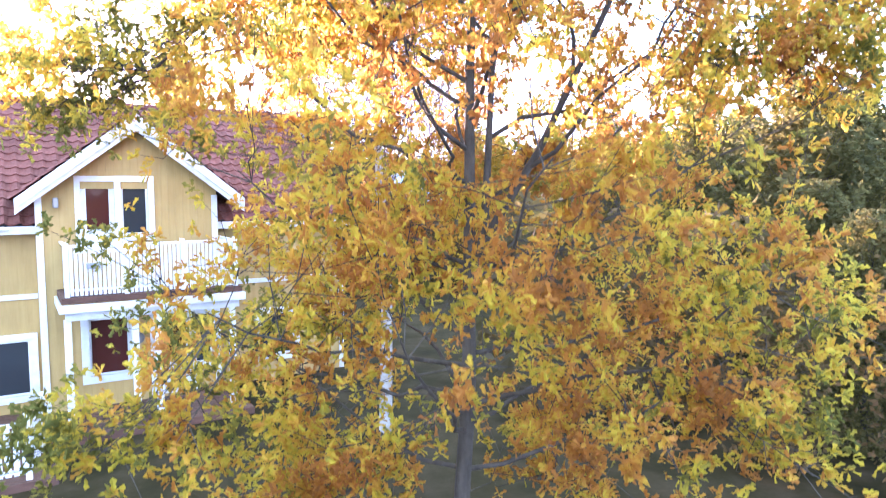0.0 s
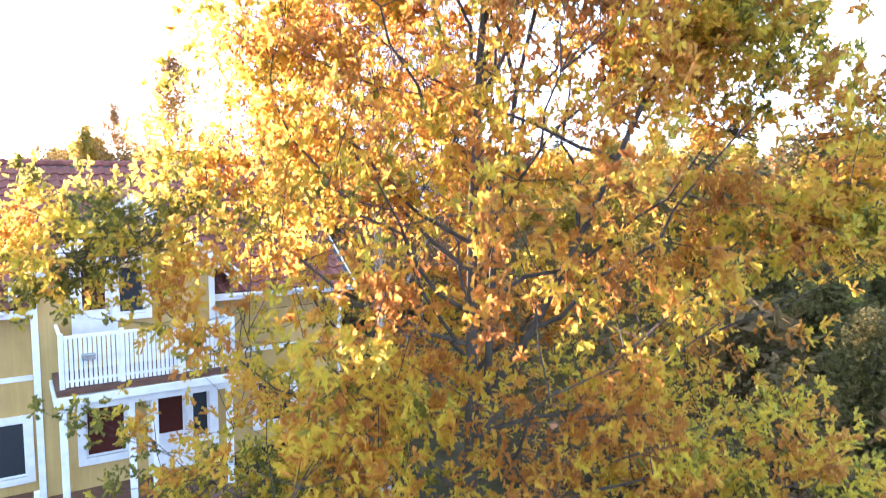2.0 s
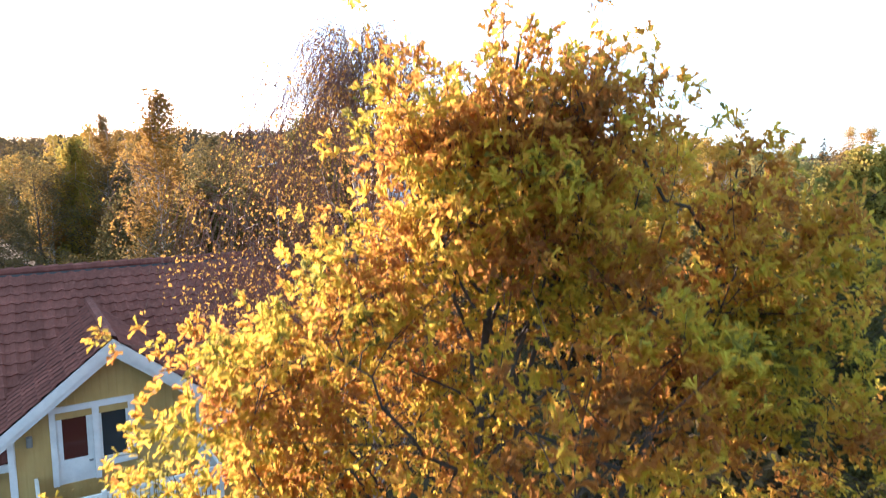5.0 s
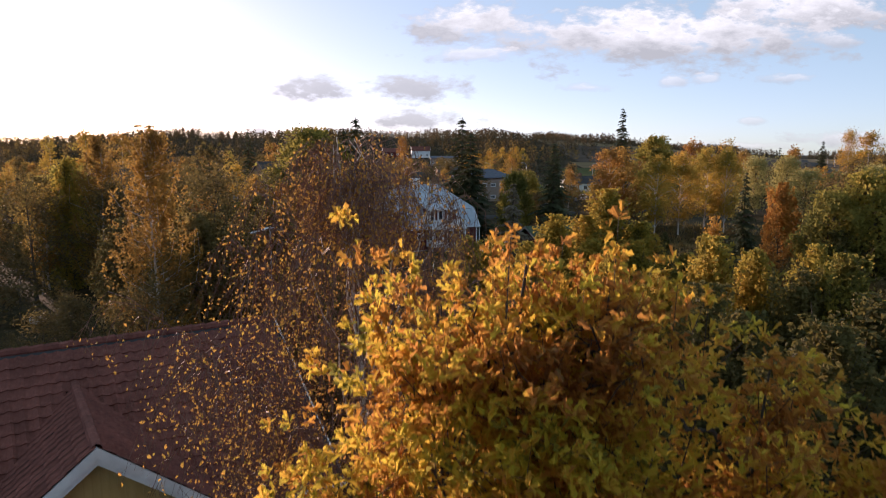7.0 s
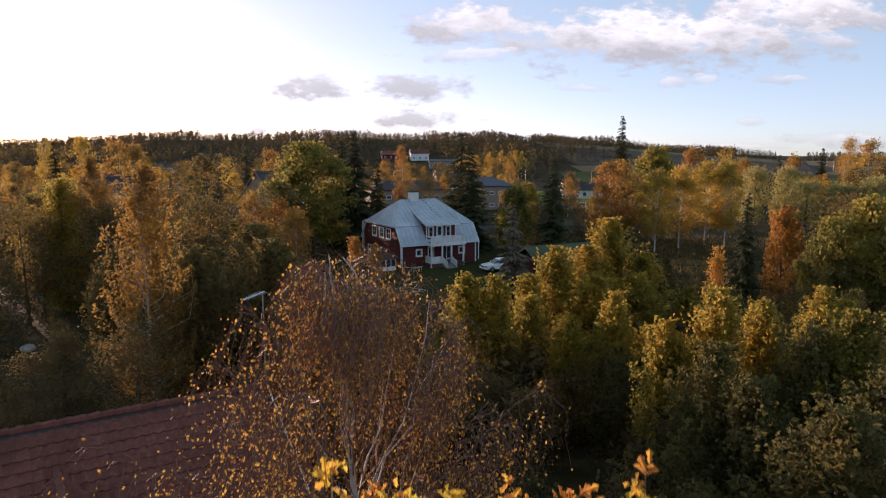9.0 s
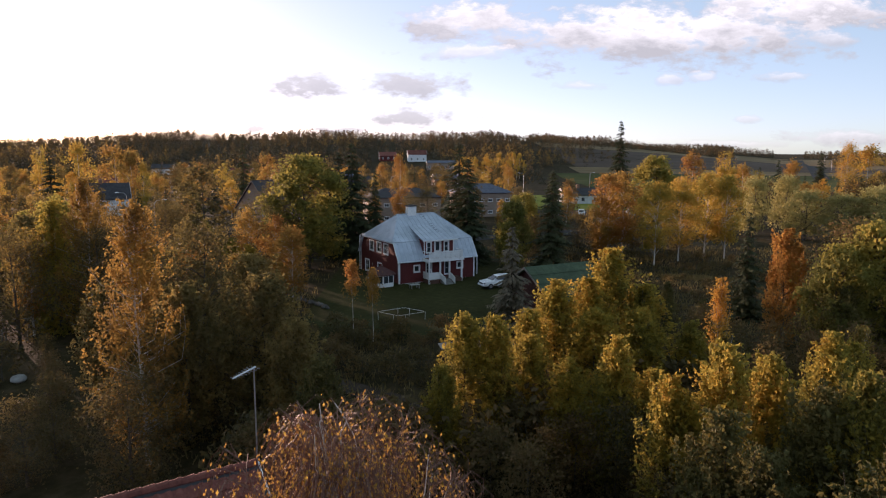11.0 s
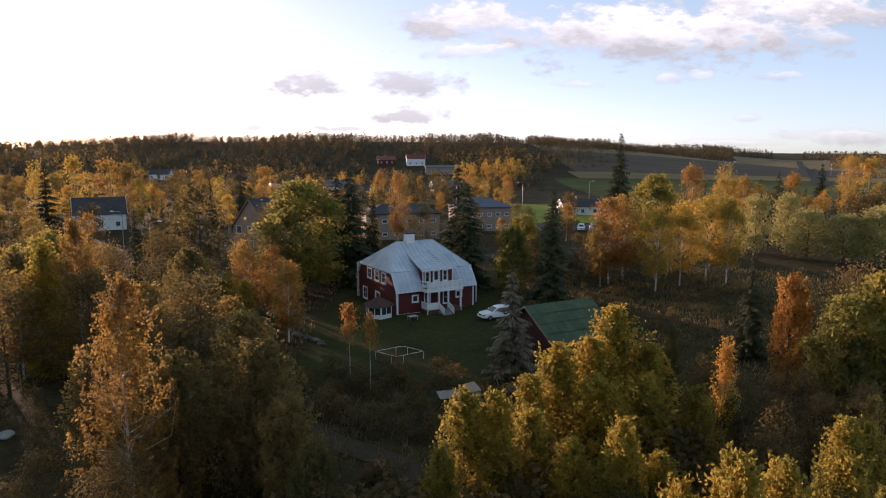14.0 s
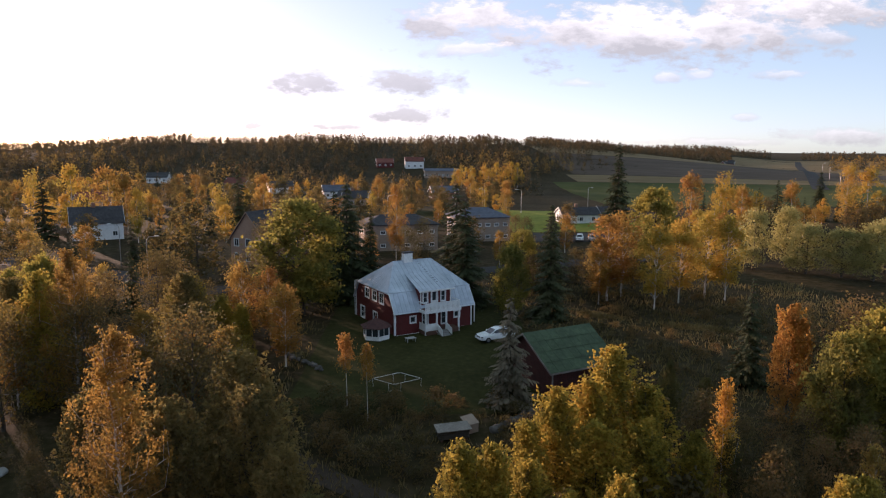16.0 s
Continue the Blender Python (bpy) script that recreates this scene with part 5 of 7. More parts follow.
# roofs: decks, tiles, verge boards
EX0, EX1 = L0 - 0.35, R0 + 0.3
plate("roof", [(EX0, 1.8, EAVE_Z), (EX1, 1.8, EAVE_Z), (EX1, RIDGE_Y, RIDGE_Z), (EX0, RIDGE_Y, RIDGE_Z)], 0.12, DARK_ROOF, YH, "roof deck")
plate("roof", [(EX1, 12.4, EAVE_Z), (EX0, 12.4, EAVE_Z), (EX0, RIDGE_Y, RIDGE_Z), (EX1, RIDGE_Y, RIDGE_Z)], 0.12, TILE, YH, "red tiled roof slope")
for sgn in (-1, 1):
    e = PK_X + sgn * V_H
    c = [(e, 1.15, V_Z), (e, 6.6, V_Z), (PK_X, 6.6, PK_Z), (PK_X, 1.15, PK_Z)]
    plate("bay_roof", c[::-1] if sgn < 0 else c, 0.10, DARK_ROOF, YH)
    # white verge board along the gable
    bm = bmesh.new()
    for y0, y1, dz, h in ((1.10, 1.15, 0.03, 0.22), (1.15, 1.19, -0.02, 0.30)):
        q = [(e, V_Z + dz), (PK_X, PK_Z + dz), (PK_X, PK_Z + dz - h * 1.2), (e, V_Z + dz - h)]
        f1, f2 = [bm.verts.new((x, y0, z)) for x, z in q], [bm.verts.new((x, y1, z)) for x, z in q]
        bm.faces.new(f1), bm.faces.new(f2[::-1])
        for i in range(4):
            bm.faces.new((f1[i], f1[(i + 1) % 4], f2[(i + 1) % 4], f2[i]))
    part("verge_board", bm, WHITE, YH, "white verge board")
part("eave_board", bx((EX0, EX1, 1.76, 1.80, EAVE_Z - 0.20, EAVE_Z - 0.02)), WHITE, YH, "white eave board")
for x0, x1 in ((EX0, -0.85), (4.15, EX1)):
    part("gutter", bx((x0, x1, 1.64, 1.76, EAVE_Z - 0.10, EAVE_Z - 0.02), bev=0.02), WHITE, YH, "white gutter")
for xe in (EX0, EX1 - 0.05):
    bm = bmesh.new()
    q = [(1.8, EAVE_Z + 0.03), (RIDGE_Y, RIDGE_Z + 0.03), (12.4, EAVE_Z + 0.03), (12.4, EAVE_Z - 0.2), (RIDGE_Y, RIDGE_Z - 0.25), (1.8, EAVE_Z - 0.2)]
    f1, f2 = [bm.verts.new((xe, y, z)) for y, z in q], [bm.verts.new((xe + 0.05, y, z)) for y, z in q]
    bm.faces.new(f1), bm.faces.new(f2[::-1])
    for i in range(6):
        bm.faces.new((f1[i], f1[(i + 1) % 6], f2[(i + 1) % 6], f2[i]))
    part("verge_board", bm, WHITE, YH, "white verge board")


def tile_shape(w, l):
    """One pantile: a wave across, a lip at its lower end. Along x across the slope, along y up the slope."""
    V, F = [], []
    prof = [(0.0, 0.0), (0.18, -0.012), (0.42, -0.012), (0.60, 0.018), (0.80, 0.045), (1.0, 0.012)]
    for y, lift in ((0.0, 0.045), (l, 0.01)):
        for x, z in prof:
            V.append((x * w, y, z + lift))
    for x, z in prof:
        V.append((x * w, 0.0, z + 0.045 - 0.03))
    n = len(prof)
    for i in range(n - 1):
        F.append((i, i + 1, n + i + 1, n + i))
        F.append((2 * n + i, 2 * n + i + 1, i + 1, i))
    return V, F


TW, TL = 0.30, 0.355
tv, tf = tile_shape(TW * 1.04, TL * 1.18)
tile_me = bpy.data.meshes.new("tile")
tile_me.from_pydata(tv, [], tf)
tile_me.materials.append(TILE)
RV, RF = [], []
tiles_made = 0


def lay_tile(m, single):
    global tiles_made
    jig = m @ pose(trng.uniform(-0.006, 0.006), trng.uniform(-0.008, 0.008), trng.uniform(0, 0.006), trng.uniform(-0.8, 0.8), trng.uniform(-0.8, 0.8), 0)
    if single and tiles_made < 300:
        tiles_made += 1
        ob = new("tile", tile_me)
        ob.parent = YH
        ob.matrix_basis = jig
    else:
        o = len(RV)
        RV.extend(tuple(jig @ Vector(v)) for v in tv)
        RF.extend(tuple(o + i for i in f) for f in tf)


ang = math.degrees(math.atan(SL))
rows = int(math.hypot(RIDGE_Y - 1.8, RIDGE_Z - EAVE_Z) / TL)
for r in range(rows):
    y, z = 1.74 + r * TL * math.cos(radians(ang)), EAVE_Z - 0.03 + r * TL * math.sin(radians(ang))
    for k in range(int((EX1 - EX0 - 0.1) / TW)):
        x = EX0 + 0.05 + k * TW
        cx = x + TW / 2
        bay_z = PK_Z - abs(cx - PK_X) * (PK_Z - V_Z) / V_H
        if abs(cx - PK_X) < 1.95 and z + 0.2 < bay_z:
            continue
        lay_tile(pose(x, y, z + 0.02, ang), -3.4 < x < 1.0 and z > 5.2)
bang = math.degrees(math.atan2(PK_Z - V_Z, V_H))
brows = int(math.hypot(PK_Z - V_Z, V_H) / TL)
for sgn in (-1, 1):
    for r in range(brows + 1):
        q = r * TL
        x, z = PK_X + sgn * (V_H + 0.06 - q * math.cos(radians(bang))), V_Z - 0.04 + q * math.sin(radians(bang))
        if z > PK_Z - 0.15:
            continue
        for k in range(17):
            y = 1.12 + k * TW
            main_z = EAVE_Z + (y + 0.15 - 1.8) * SL
            if y > 1.8 and main_z > z + 0.22:
                continue
            if sgn < 0:
                m = pose(x, y + TW, z + 0.02, 0, 0, -90) @ pose(0, 0, 0, bang)
            else:
                m = pose(x, y, z + 0.02, 0, 0, 90) @ pose(0, 0, 0, bang)
            lay_tile(m, sgn < 0 and k < 5)
mesh_ob("roof_tiles", RV, RF, TILE, YH, "red clay pantiles")["kind"] = "stuff"
for x in np.arange(EX0 + 0.05, EX1 - 0.3, 0.36):
    V, F = [], []
    tube(V, F, [(x, RIDGE_Y, RIDGE_Z - 0.02), (x + 0.38, RIDGE_Y, RIDGE_Z + 0.005)], [0.12, 0.135], 8)
    mesh_ob("ridge_tile", V, F, TILE, YH)
for k in range(14):
    V, F = [], []
    y = 1.13 + k * 0.36
    tube(V, F, [(PK_X, y, PK_Z + 0.0), (PK_X, y + 0.38, PK_Z + 0.02)], [0.11, 0.125], 8)
    mesh_ob("ridge_tile", V, F, TILE, YH)
ch = part("chimney", bx((-2.3, -1.5, 6.6, 7.5, 7.2, 9.0)), TILE, YH, "brick chimney")
part("chimney_cap", bx((-2.38, -1.42, 6.52, 7.58, 9.0, 9.1)), STEEL, ch)
# balcony and porch
B0, B1 = 0.12, 3.66
part("balcony_floor", bx((B0 - 0.12, B1 + 0.12, -0.12, 1.55, 3.12, 3.24)), DECK_WOOD, YH, "brown balcony floor")
part("fascia", bx((B0 - 0.18, B1 + 0.18, -0.20, -0.12, 2.92, 3.10), (B0 - 0.18, B0 - 0.12, -0.12, 1.5, 2.92, 3.10), (B1 + 0.12, B1 + 0.18, -0.12, 1.5, 2.92, 3.10), (B0 - 0.06, B1 + 0.06, -0.06, 0.06, 2.74, 2.92), bev=0.008), WHITE, YH, "white porch fascia")
rail = part("rail", bx((B0, B1, -0.03, 0.04, 4.30, 4.36), (B0, B1, -0.02, 0.02, 3.36, 3.42), (B0 - 0.035, B0 + 0.035, 0.04, 1.5, 4.30, 4.36), (B1 - 0.035, B1 + 0.035, 0.04, 1.5, 4.30, 4.36), bev=0.006), WHITE, YH, "white balcony handrail")
for x in (B0, 1.28, 2.47, B1):
    part("post", bx((x - 0.05, x + 0.05, -0.05, 0.05, 3.24, 4.42), bev=0.008), WHITE, YH)
slat_me = None
for i in range(40):
    x = B0 + 0.09 + i * 0.09
    if min(abs(x - p) for p in (B0, 1.28, 2.47, B1)) < 0.06 or x > B1 - 0.05:
        continue
    if slat_me is None:
        s = part("slat", bx((-0.033, 0.033, -0.045, -0.02, 3.27, 4.30)), WHITE, YH)
        s.matrix_basis = Matrix.Translation((x, 0, 0))
        slat_me = s.data
    else:
        s = new("slat", slat_me)
        s.parent, s.matrix_basis = YH, Matrix.Translation((x, 0, 0))
for xs in (B0, B1):
    for i in range(15):
        s = new("slat", slat_me)
        s.parent, s.matrix_basis = YH, pose(xs, 0.12 + i * 0.095, 0, 0, 0, 90)
for x in (0.1, 1.42, 1.9, 3.56):
    part("column", bx((x - 0.07, x + 0.07, -0.03, 0.11, 0.35, 2.76), bev=0.01), WHITE, YH, "white porch column")
part("porch_floor", bx((-0.2, 3.9, -0.5, 1.55, 0.0, 0.36)), DECK_WOOD, YH)
part("bracket", bx((-0.36, -0.24, 1.30, 1.51, 4.7, 5.35)), WHITE, YH)

# terrace with a low white fence beside the porch
part("terrace_floor", bx((-6.0, -0.30, -2.4, 2.2, 0.0, 0.30)), DECK_WOOD, YH, "brown terrace boards")
for x, y in ((-0.75, -2.25), (-0.45, -0.9), (-2.2, -2.25), (-3.8, -2.25), (-5.4, -2.25)):
    part("post", bx((x - 0.055, x + 0.055, y - 0.055, y + 0.055, 0.3, 1.52), bev=0.01), WHITE, YH)
bm = bx((-5.4, -0.75, -2.28, -2.22, 1.30, 1.37), (-5.4, -0.75, -2.28, -2.22, 0.45, 0.51))
part("terrace_rail", bm, WHITE, YH)
for i in range(34):
    s = part("terrace_slat", bx((-5.3 + i * 0.135, -5.2 + i * 0.135, -2.31, -2.285, 0.42, 1.34)), WHITE, YH) if i == 0 else new("terrace_slat", s.data)
    if i:
        s.parent, s.matrix_basis = YH, Matrix.Translation((i * 0.135, 0, 0))
for i in range(9):
    q = i / 8
    part("terrace_slat", bx((-0.72 + 0.26 * q - 0.015, -0.72 + 0.26 * q + 0.015, -2.18 + 1.28 * q - 0.06, -2.18 + 1.28 * q + 0.07, 0.42, 1.34)), WHITE, YH)

# what stands on the balcony and hangs on the front
box_planter = thing("flower_box", YH.matrix_basis @ Matrix.Translation((0.62, -0.12, 3.85)), "small grey flower box hung on the white balcony slats", "planter")
part("box", bx((-0.13, 0.13, -0.10, 0.04, 0.0, 0.12), bev=0.01), STEEL, box_planter)
hang = thing("hanging_basket", YH.matrix_basis @ Matrix.Translation((1.55, 0.6, 2.1)), "round pale hanging basket under the balcony", "planter")
bm = bmesh.new()
bmesh.ops.create_uvsphere(bm, u_segments=12, v_segments=8, radius=0.14)
part("basket", bm, CONCRETE, hang, smooth=True)
V, F = [], []
tube(V, F, [(0, 0, 0.12), (0, 0, 0.82)], [0.006, 0.006], 5)
mesh_ob("cord", V, F, STEEL, hang)
lampb = thing("wall_lamp", YH.matrix_basis @ Matrix.Translation((0.05, 1.52, 5.25)), "small white lantern on the yellow gable wall", "lamp")
part("lantern", bx((-0.06, 0.06, -0.16, -0.04, -0.14, 0.10), bev=0.02), STEEL, lampb)
part("bracket", bx((-0.02, 0.02, -0.04, 0.03, -0.02, 0.04)), STEEL, lampb)
ant = thing("tv_antenna", YH.matrix_basis @ Matrix.Translation((7.67, RIDGE_Y, RIDGE_Z)), "white television antenna on a thin roof mast", "antenna")
V, F = [], []
tube(V, F, [(0, 0, -0.1), (0, 0, 2.97)], [0.025, 0.022], 6)
mesh_ob("mast", V, F, STEEL, ant)
V, F = [], []
tube(V, F, [(-0.73, -0.33, 2.86), (0.06, 0.03, 2.98)], [0.026, 0.026], 5)
mesh_ob("boom", V, F, WHITE, ant, "white boom")
for i in range(8):
    q = i / 7
    V, F = [], []
    x, y, z = -0.70 + 0.72 * q, -0.32 + 0.33 * q, 2.87 + 0.10 * q
    w = 0.13 + 0.10 * q
    tube(V, F, [(x + 0.42 * w, y - 0.91 * w, z), (x - 0.42 * w, y + 0.91 * w, z)], [0.008, 0.008], 4)
    mesh_ob("element", V, F, STEEL, ant)


# ---- the red house ----
RH_M = pose(-4.2, 88.0, gzf(-4.2, 88.0) - 0.1, 0, 0, 29)
RH = thing("red_house", RH_M, "dark red wooden house with white trim and grey metal mansard roof", "house")
W, D, BRK, TOP, EV = 11.1, 11.8, 5.2, 8.25, 2.85
FF = Face((0, 0, 0), (1, 0, 0), (0, -1, 0))
FL = Face((0, D, 0), (0, -1, 0), (-1, 0, 0))     # the left side, s from back to front
FR = Face((W, 0, 0), (0, 1, 0), (1, 0, 0))
front_holes = [(2.2, 2.85, 1.55, 2.25), (8.5, 9.2, 1.55, 2.25), (3.9, 4.6, 0.75, 2.5), (5.05, 5.95, 0.7, 2.6), (6.6, 7.2, 0.9, 2.5)]
side_holes = [(D - 8.7, D - 7.5, 3.5, 4.7), (D - 6.4, D - 5.2, 3.5, 4.7), (D - 4.3, D - 3.1, 3.5, 4.7), (D - 10.2, D - 9.0, 0.5, 1.95), (D - 6.2, D - 5.0, 0.5, 1.95)]
wall_with_holes(FF, 0, W, 0, EV + 0.3, 0.2, front_holes, RED_WOOD, RH)
wall_with_holes(FL, 1.2, D - 1.2, 0, BRK, 0.2, side_holes, RED_WOOD, RH)
wall_with_holes(FR, 1.2, D - 1.2, 0, BRK, 0.2, [(2, 3.2, 0.6, 2.0), (6, 7.2, 0.6, 2.0)], RED_WOOD, RH)
part("wall", bx((0, W, D - 0.2, D, 0, EV + 0.3)), RED_WOOD, RH)
part("plinth", bx((0.03, W - 0.03, 0.03, D - 0.03, -0.6, 0.12)), CONCRETE, RH)
part("floor", bx((0.2, W - 0.2, 0.2, D - 0.2, 2.75, 2.9)), DECK_WOOD, RH)
for s0, s1, z0, z1 in front_holes[:2]:
    window(FF, s0, s1, z0, z1, RH, (1, 1), 0.16)
for s0, s1, z0, z1 in side_holes:
    window(FL, s0, s1, z0, z1, RH, (2, 2), 0.15)
for s0, s1 in ((2, 3.2), (6, 7.2)):
    window(FR, s0, s1, 0.6, 2.0, RH, (2, 2), 0.15)
window(FF, 3.9, 4.6, 0.75, 2.5, RH, (1, 2), 0.13)
window(FF, 6.6, 7.2, 0.9, 2.5, RH, (1, 2), 0.13)
fpart("door", FF, [(4.93, 5.05, -0.1, 0.05, 0.6, 2.72), (5.95, 6.07, -0.1, 0.05, 0.6, 2.72), (5.05, 5.95, -0.1, 0.05, 2.6, 2.72), (5.05, 5.95, -0.12, -0.06, 0.6, 2.6)], RED_WOOD, RH, "dark red entrance door")
for s in (0, W - 0.18):
    fpart("corner_board", FF, [(s, s + 0.18, 0, 0.04, 0, EV)], WHITE, RH, "white corner board")
fpart("corner_board", FL, [(-0.04, 0.16, 0, 0.04, 0, BRK)], WHITE, RH)
fpart("corner_board", FL, [(D - 0.18, D + 0.04, 0, 0.04, 0, EV)], WHITE, RH)
fpart("base_board", FF, [(0.18, W - 0.18, 0, 0.03, 0.0, 0.16)], WHITE, RH)
for s0, s1 in ((-0.2, 3.2), (8.3, W + 0.2)):
    fpart("eave_board", FF, [(s0, s1, 0.0, 0.42, EV - 0.02, EV + 0.10)], WHITE, RH, "white eave board")
# mansard skirts, front and back, and the hipped roof over them
A0, A1, Y0, Y1 = -0.25, W + 0.25, 1.15, D - 1.15
RL, RR, RY = 2.75, 8.25, D / 2
plate("skirt", [(A0, -0.45, EV), (A1, -0.45, EV), (A1, Y0, BRK), (A0, Y0, BRK)], 0.08, METAL_ROOF, RH, "steep grey metal lower roof")
plate("skirt", [(A1, D + 0.45, EV), (A0, D + 0.45, EV), (A0, Y1, BRK), (A1, Y1, BRK)], 0.08, METAL_ROOF, RH)
plate("roof", [(A0, Y0, BRK + 0.01), (A1, Y0, BRK + 0.01), (RR, RY, TOP), (RL, RY, TOP)], 0.08, METAL_ROOF, RH, "grey metal front roof slope")
plate("roof", [(A1, Y1, BRK + 0.01), (A0, Y1, BRK + 0.01), (RL, RY, TOP), (RR, RY, TOP)], 0.08, METAL_ROOF, RH)
plate("roof", [(A0 - 0.15, Y1, BRK), (A0 - 0.15, Y0, BRK), (RL, RY, TOP)], 0.08, METAL_ROOF, RH, "grey metal hip roof slope")
plate("roof", [(A1 + 0.15, Y0, BRK), (A1 + 0.15, Y1, BRK), (RR, RY, TOP)], 0.08, METAL_ROOF, RH)
for fc, lo, hi in ((FL, 1.1, D - 1.1), (FR, 1.1, D - 1.1)):
    fpart("eave_board", fc, [(lo, hi, 0.0, 0.30, BRK - 0.14, BRK - 0.03)], WHITE, RH, "white eave board")
for fc in (FL, FR):
    # side edge of the skirt, with the wall behind it
    for front in (True, False):
        d0, d1 = (D + 0.45, D - 1.15) if (front == (fc is FL)) else (-0.45, 1.15)
        bm = bmesh.new()
        pts = [(d0, EV - 0.1), (d1, BRK - 0.1), (d1, BRK + 0.05), (d0, EV + 0.05)]
        a, b = [bm.verts.new(fc.at(s, 0.26, z)) for s, z in pts], [bm.verts.new(fc.at(s, 0.20, z)) for s, z in pts]
        bm.faces.new(a), bm.faces.new(b[::-1])
        for i in range(4):
            bm.faces.new((a[i], a[(i + 1) % 4], b[(i + 1) % 4], b[i]))
        part("verge_board", bm, WHITE, RH)
        bm = bmesh.new()
        e0 = D if (front == (fc is FL)) else 0.0
        pts = [(e0, 0.0), (d1, 0.0), (d1, BRK - 0.1), (e0, EV + 0.5)]
        a, b = [bm.verts.new(fc.at(s, -0.004, z)) for s, z in pts], [bm.verts.new(fc.at(s, -0.2, z)) for s, z in pts]
        bm.faces.new(a), bm.faces.new(b[::-1])
        for i in range(4):
            bm.faces.new((a[i], a[(i + 1) % 4], b[(i + 1) % 4], b[i]))
        part("wall", bm, RED_WOOD, RH)


def seam(p, q):
    """A standing seam from p to q on a roof slope."""
    V, F = [], []
    tube(V, F, [p, q], [0.028, 0.028], 4)
    mesh_ob("seam", V, F, METAL_ROOF, RH)


def on(a, b, q):
    return tuple(Vector(a).lerp(Vector(b), q))


for i in range(1, 19):
    q = i / 19
    x = A0 + (A1 - A0) * q
    seam((x, -0.45, EV + 0.02), (x, Y0, BRK + 0.02))
    if x < RL:
        up = on((A0, Y0, BRK), (RL, RY, TOP), (x - A0) / (RL - A0))
    elif x > RR:
        up = on((A1, Y0, BRK), (RR, RY, TOP), (A1 - x) / (A1 - RR))
    else:
        up = (x, RY, TOP)
    seam((x, Y0, BRK + 0.03), (up[0], up[1], up[2] + 0.02))
for i in range(1, 18):
    y = Y0 + (Y1 - Y0) * i / 18
    k = 1 - abs(y - RY) / (RY - Y0)
    up = on((A0, y, BRK), (RL, y, TOP), k)
    seam((A0 - 0.15, y, BRK + 0.02), (up[0], up[1], up[2] + 0.03))
for a, b in (((A0, Y0, BRK), (RL, RY, TOP)), ((A1, Y0, BRK), (RR, RY, TOP)), ((A0, Y1, BRK), (RL, RY, TOP)), ((RL, RY, TOP), (RR, RY, TOP)), ((A0, Y0, BRK), (A1, Y0, BRK))):
    V, F = [], []
    tube(V, F, [Vector(a) + Vector((0, 0, 0.03)), Vector(b) + Vector((0, 0, 0.03))], [0.06, 0.06], 6)
    mesh_ob("ridge_cap", V, F, METAL_ROOF, RH)
chm = part("chimney", bx((4.2, 5.4, RY - 0.35, RY + 0.45, 7.6, 9.25)), WHITE, RH, "white plastered chimney")
part("chimney_cap", bx((4.1, 5.5, RY - 0.45, RY + 0.55, 9.25, 9.42)), DARK_ROOF, chm)
V, F = [], []
tube(V, F, [(3.9, RY, 8.0), (3.9, RY, 8.75)], [0.05, 0.05], 6)
mesh_ob("vent_pipe", V, F, STEEL, RH)
# roof ladder
for i in range(13):
    q = i / 12
    p = on((6.7, 0.9, 5.75), (6.0, RY, TOP), q)
    part("ladder_rung", bx((p[0] - 0.16, p[0] + 0.16, p[1] - 0.02, p[1] + 0.02, p[2] + 0.06, p[2] + 0.10)), DARK_ROOF, RH)
# dormer
DA, DB = 3.55, 7.95
FD = Face((0, 0.02, 0), (1, 0, 0), (0, -1, 0))
dorm_holes = [(4.0, 4.55, 3.85, 5.1), (5.15, 5.95, 3.3, 5.1), (6.55, 7.1, 3.85, 5.1)]
wall_with_holes(FD, DA, DB, 3.0, 5.45, 0.15, dorm_holes, RED_WOOD, RH, "dormer_wall")
part("dormer_side", bx((DA, DA + 0.12, 0.17, 3.0, 3.2, 5.42), (DB - 0.12, DB, 0.17, 3.0, 3.2, 5.42)), RED_WOOD, RH)
for s0, s1, z0, z1 in (dorm_holes[0], dorm_holes[2]):
    window(FD, s0, s1, z0, z1, RH, (1, 2), 0.14)
dd = fpart("door", FD, [(5.03, 5.15, -0.1, 0.05, 3.3, 5.22), (5.95, 6.07, -0.1, 0.05, 3.3, 5.22), (5.15, 5.95, -0.1, 0.05, 5.1, 5.22), (5.15, 5.3, -0.1, -0.04, 3.3, 5.1), (5.8, 5.95, -0.1, -0.04, 3.3, 5.1), (5.3, 5.8, -0.1, -0.04, 3.3, 4.0)], WHITE, RH, "white balcony door")
fpart("pane", FD, [(5.3, 5.8, -0.07, -0.06, 4.0, 5.1)], GLASS, dd)
plate("dormer_roof", [(DA - 0.35, -0.45, 5.42), (DB + 0.35, -0.45, 5.42), (DB + 0.2, 3.9, 6.95), (DA - 0.2, 3.9, 6.95)], 0.10, METAL_ROOF, RH, "grey metal shed roof of the dormer")
part("eave_board", bx((DA - 0.35, DB + 0.35, -0.49, -0.45, 5.28, 5.43)), WHITE, RH)
for i in range(1, 8):
    x = DA - 0.3 + (DB - DA + 0.6) * i / 8
    seam((x, -0.45, 5.44), (x, 3.9, 6.97))
for s in (DA, DB - 0.14):
    fpart("corner_board", FD, [(s, s + 0.14, 0, 0.04, 3.3, 5.3)], WHITE, RH)
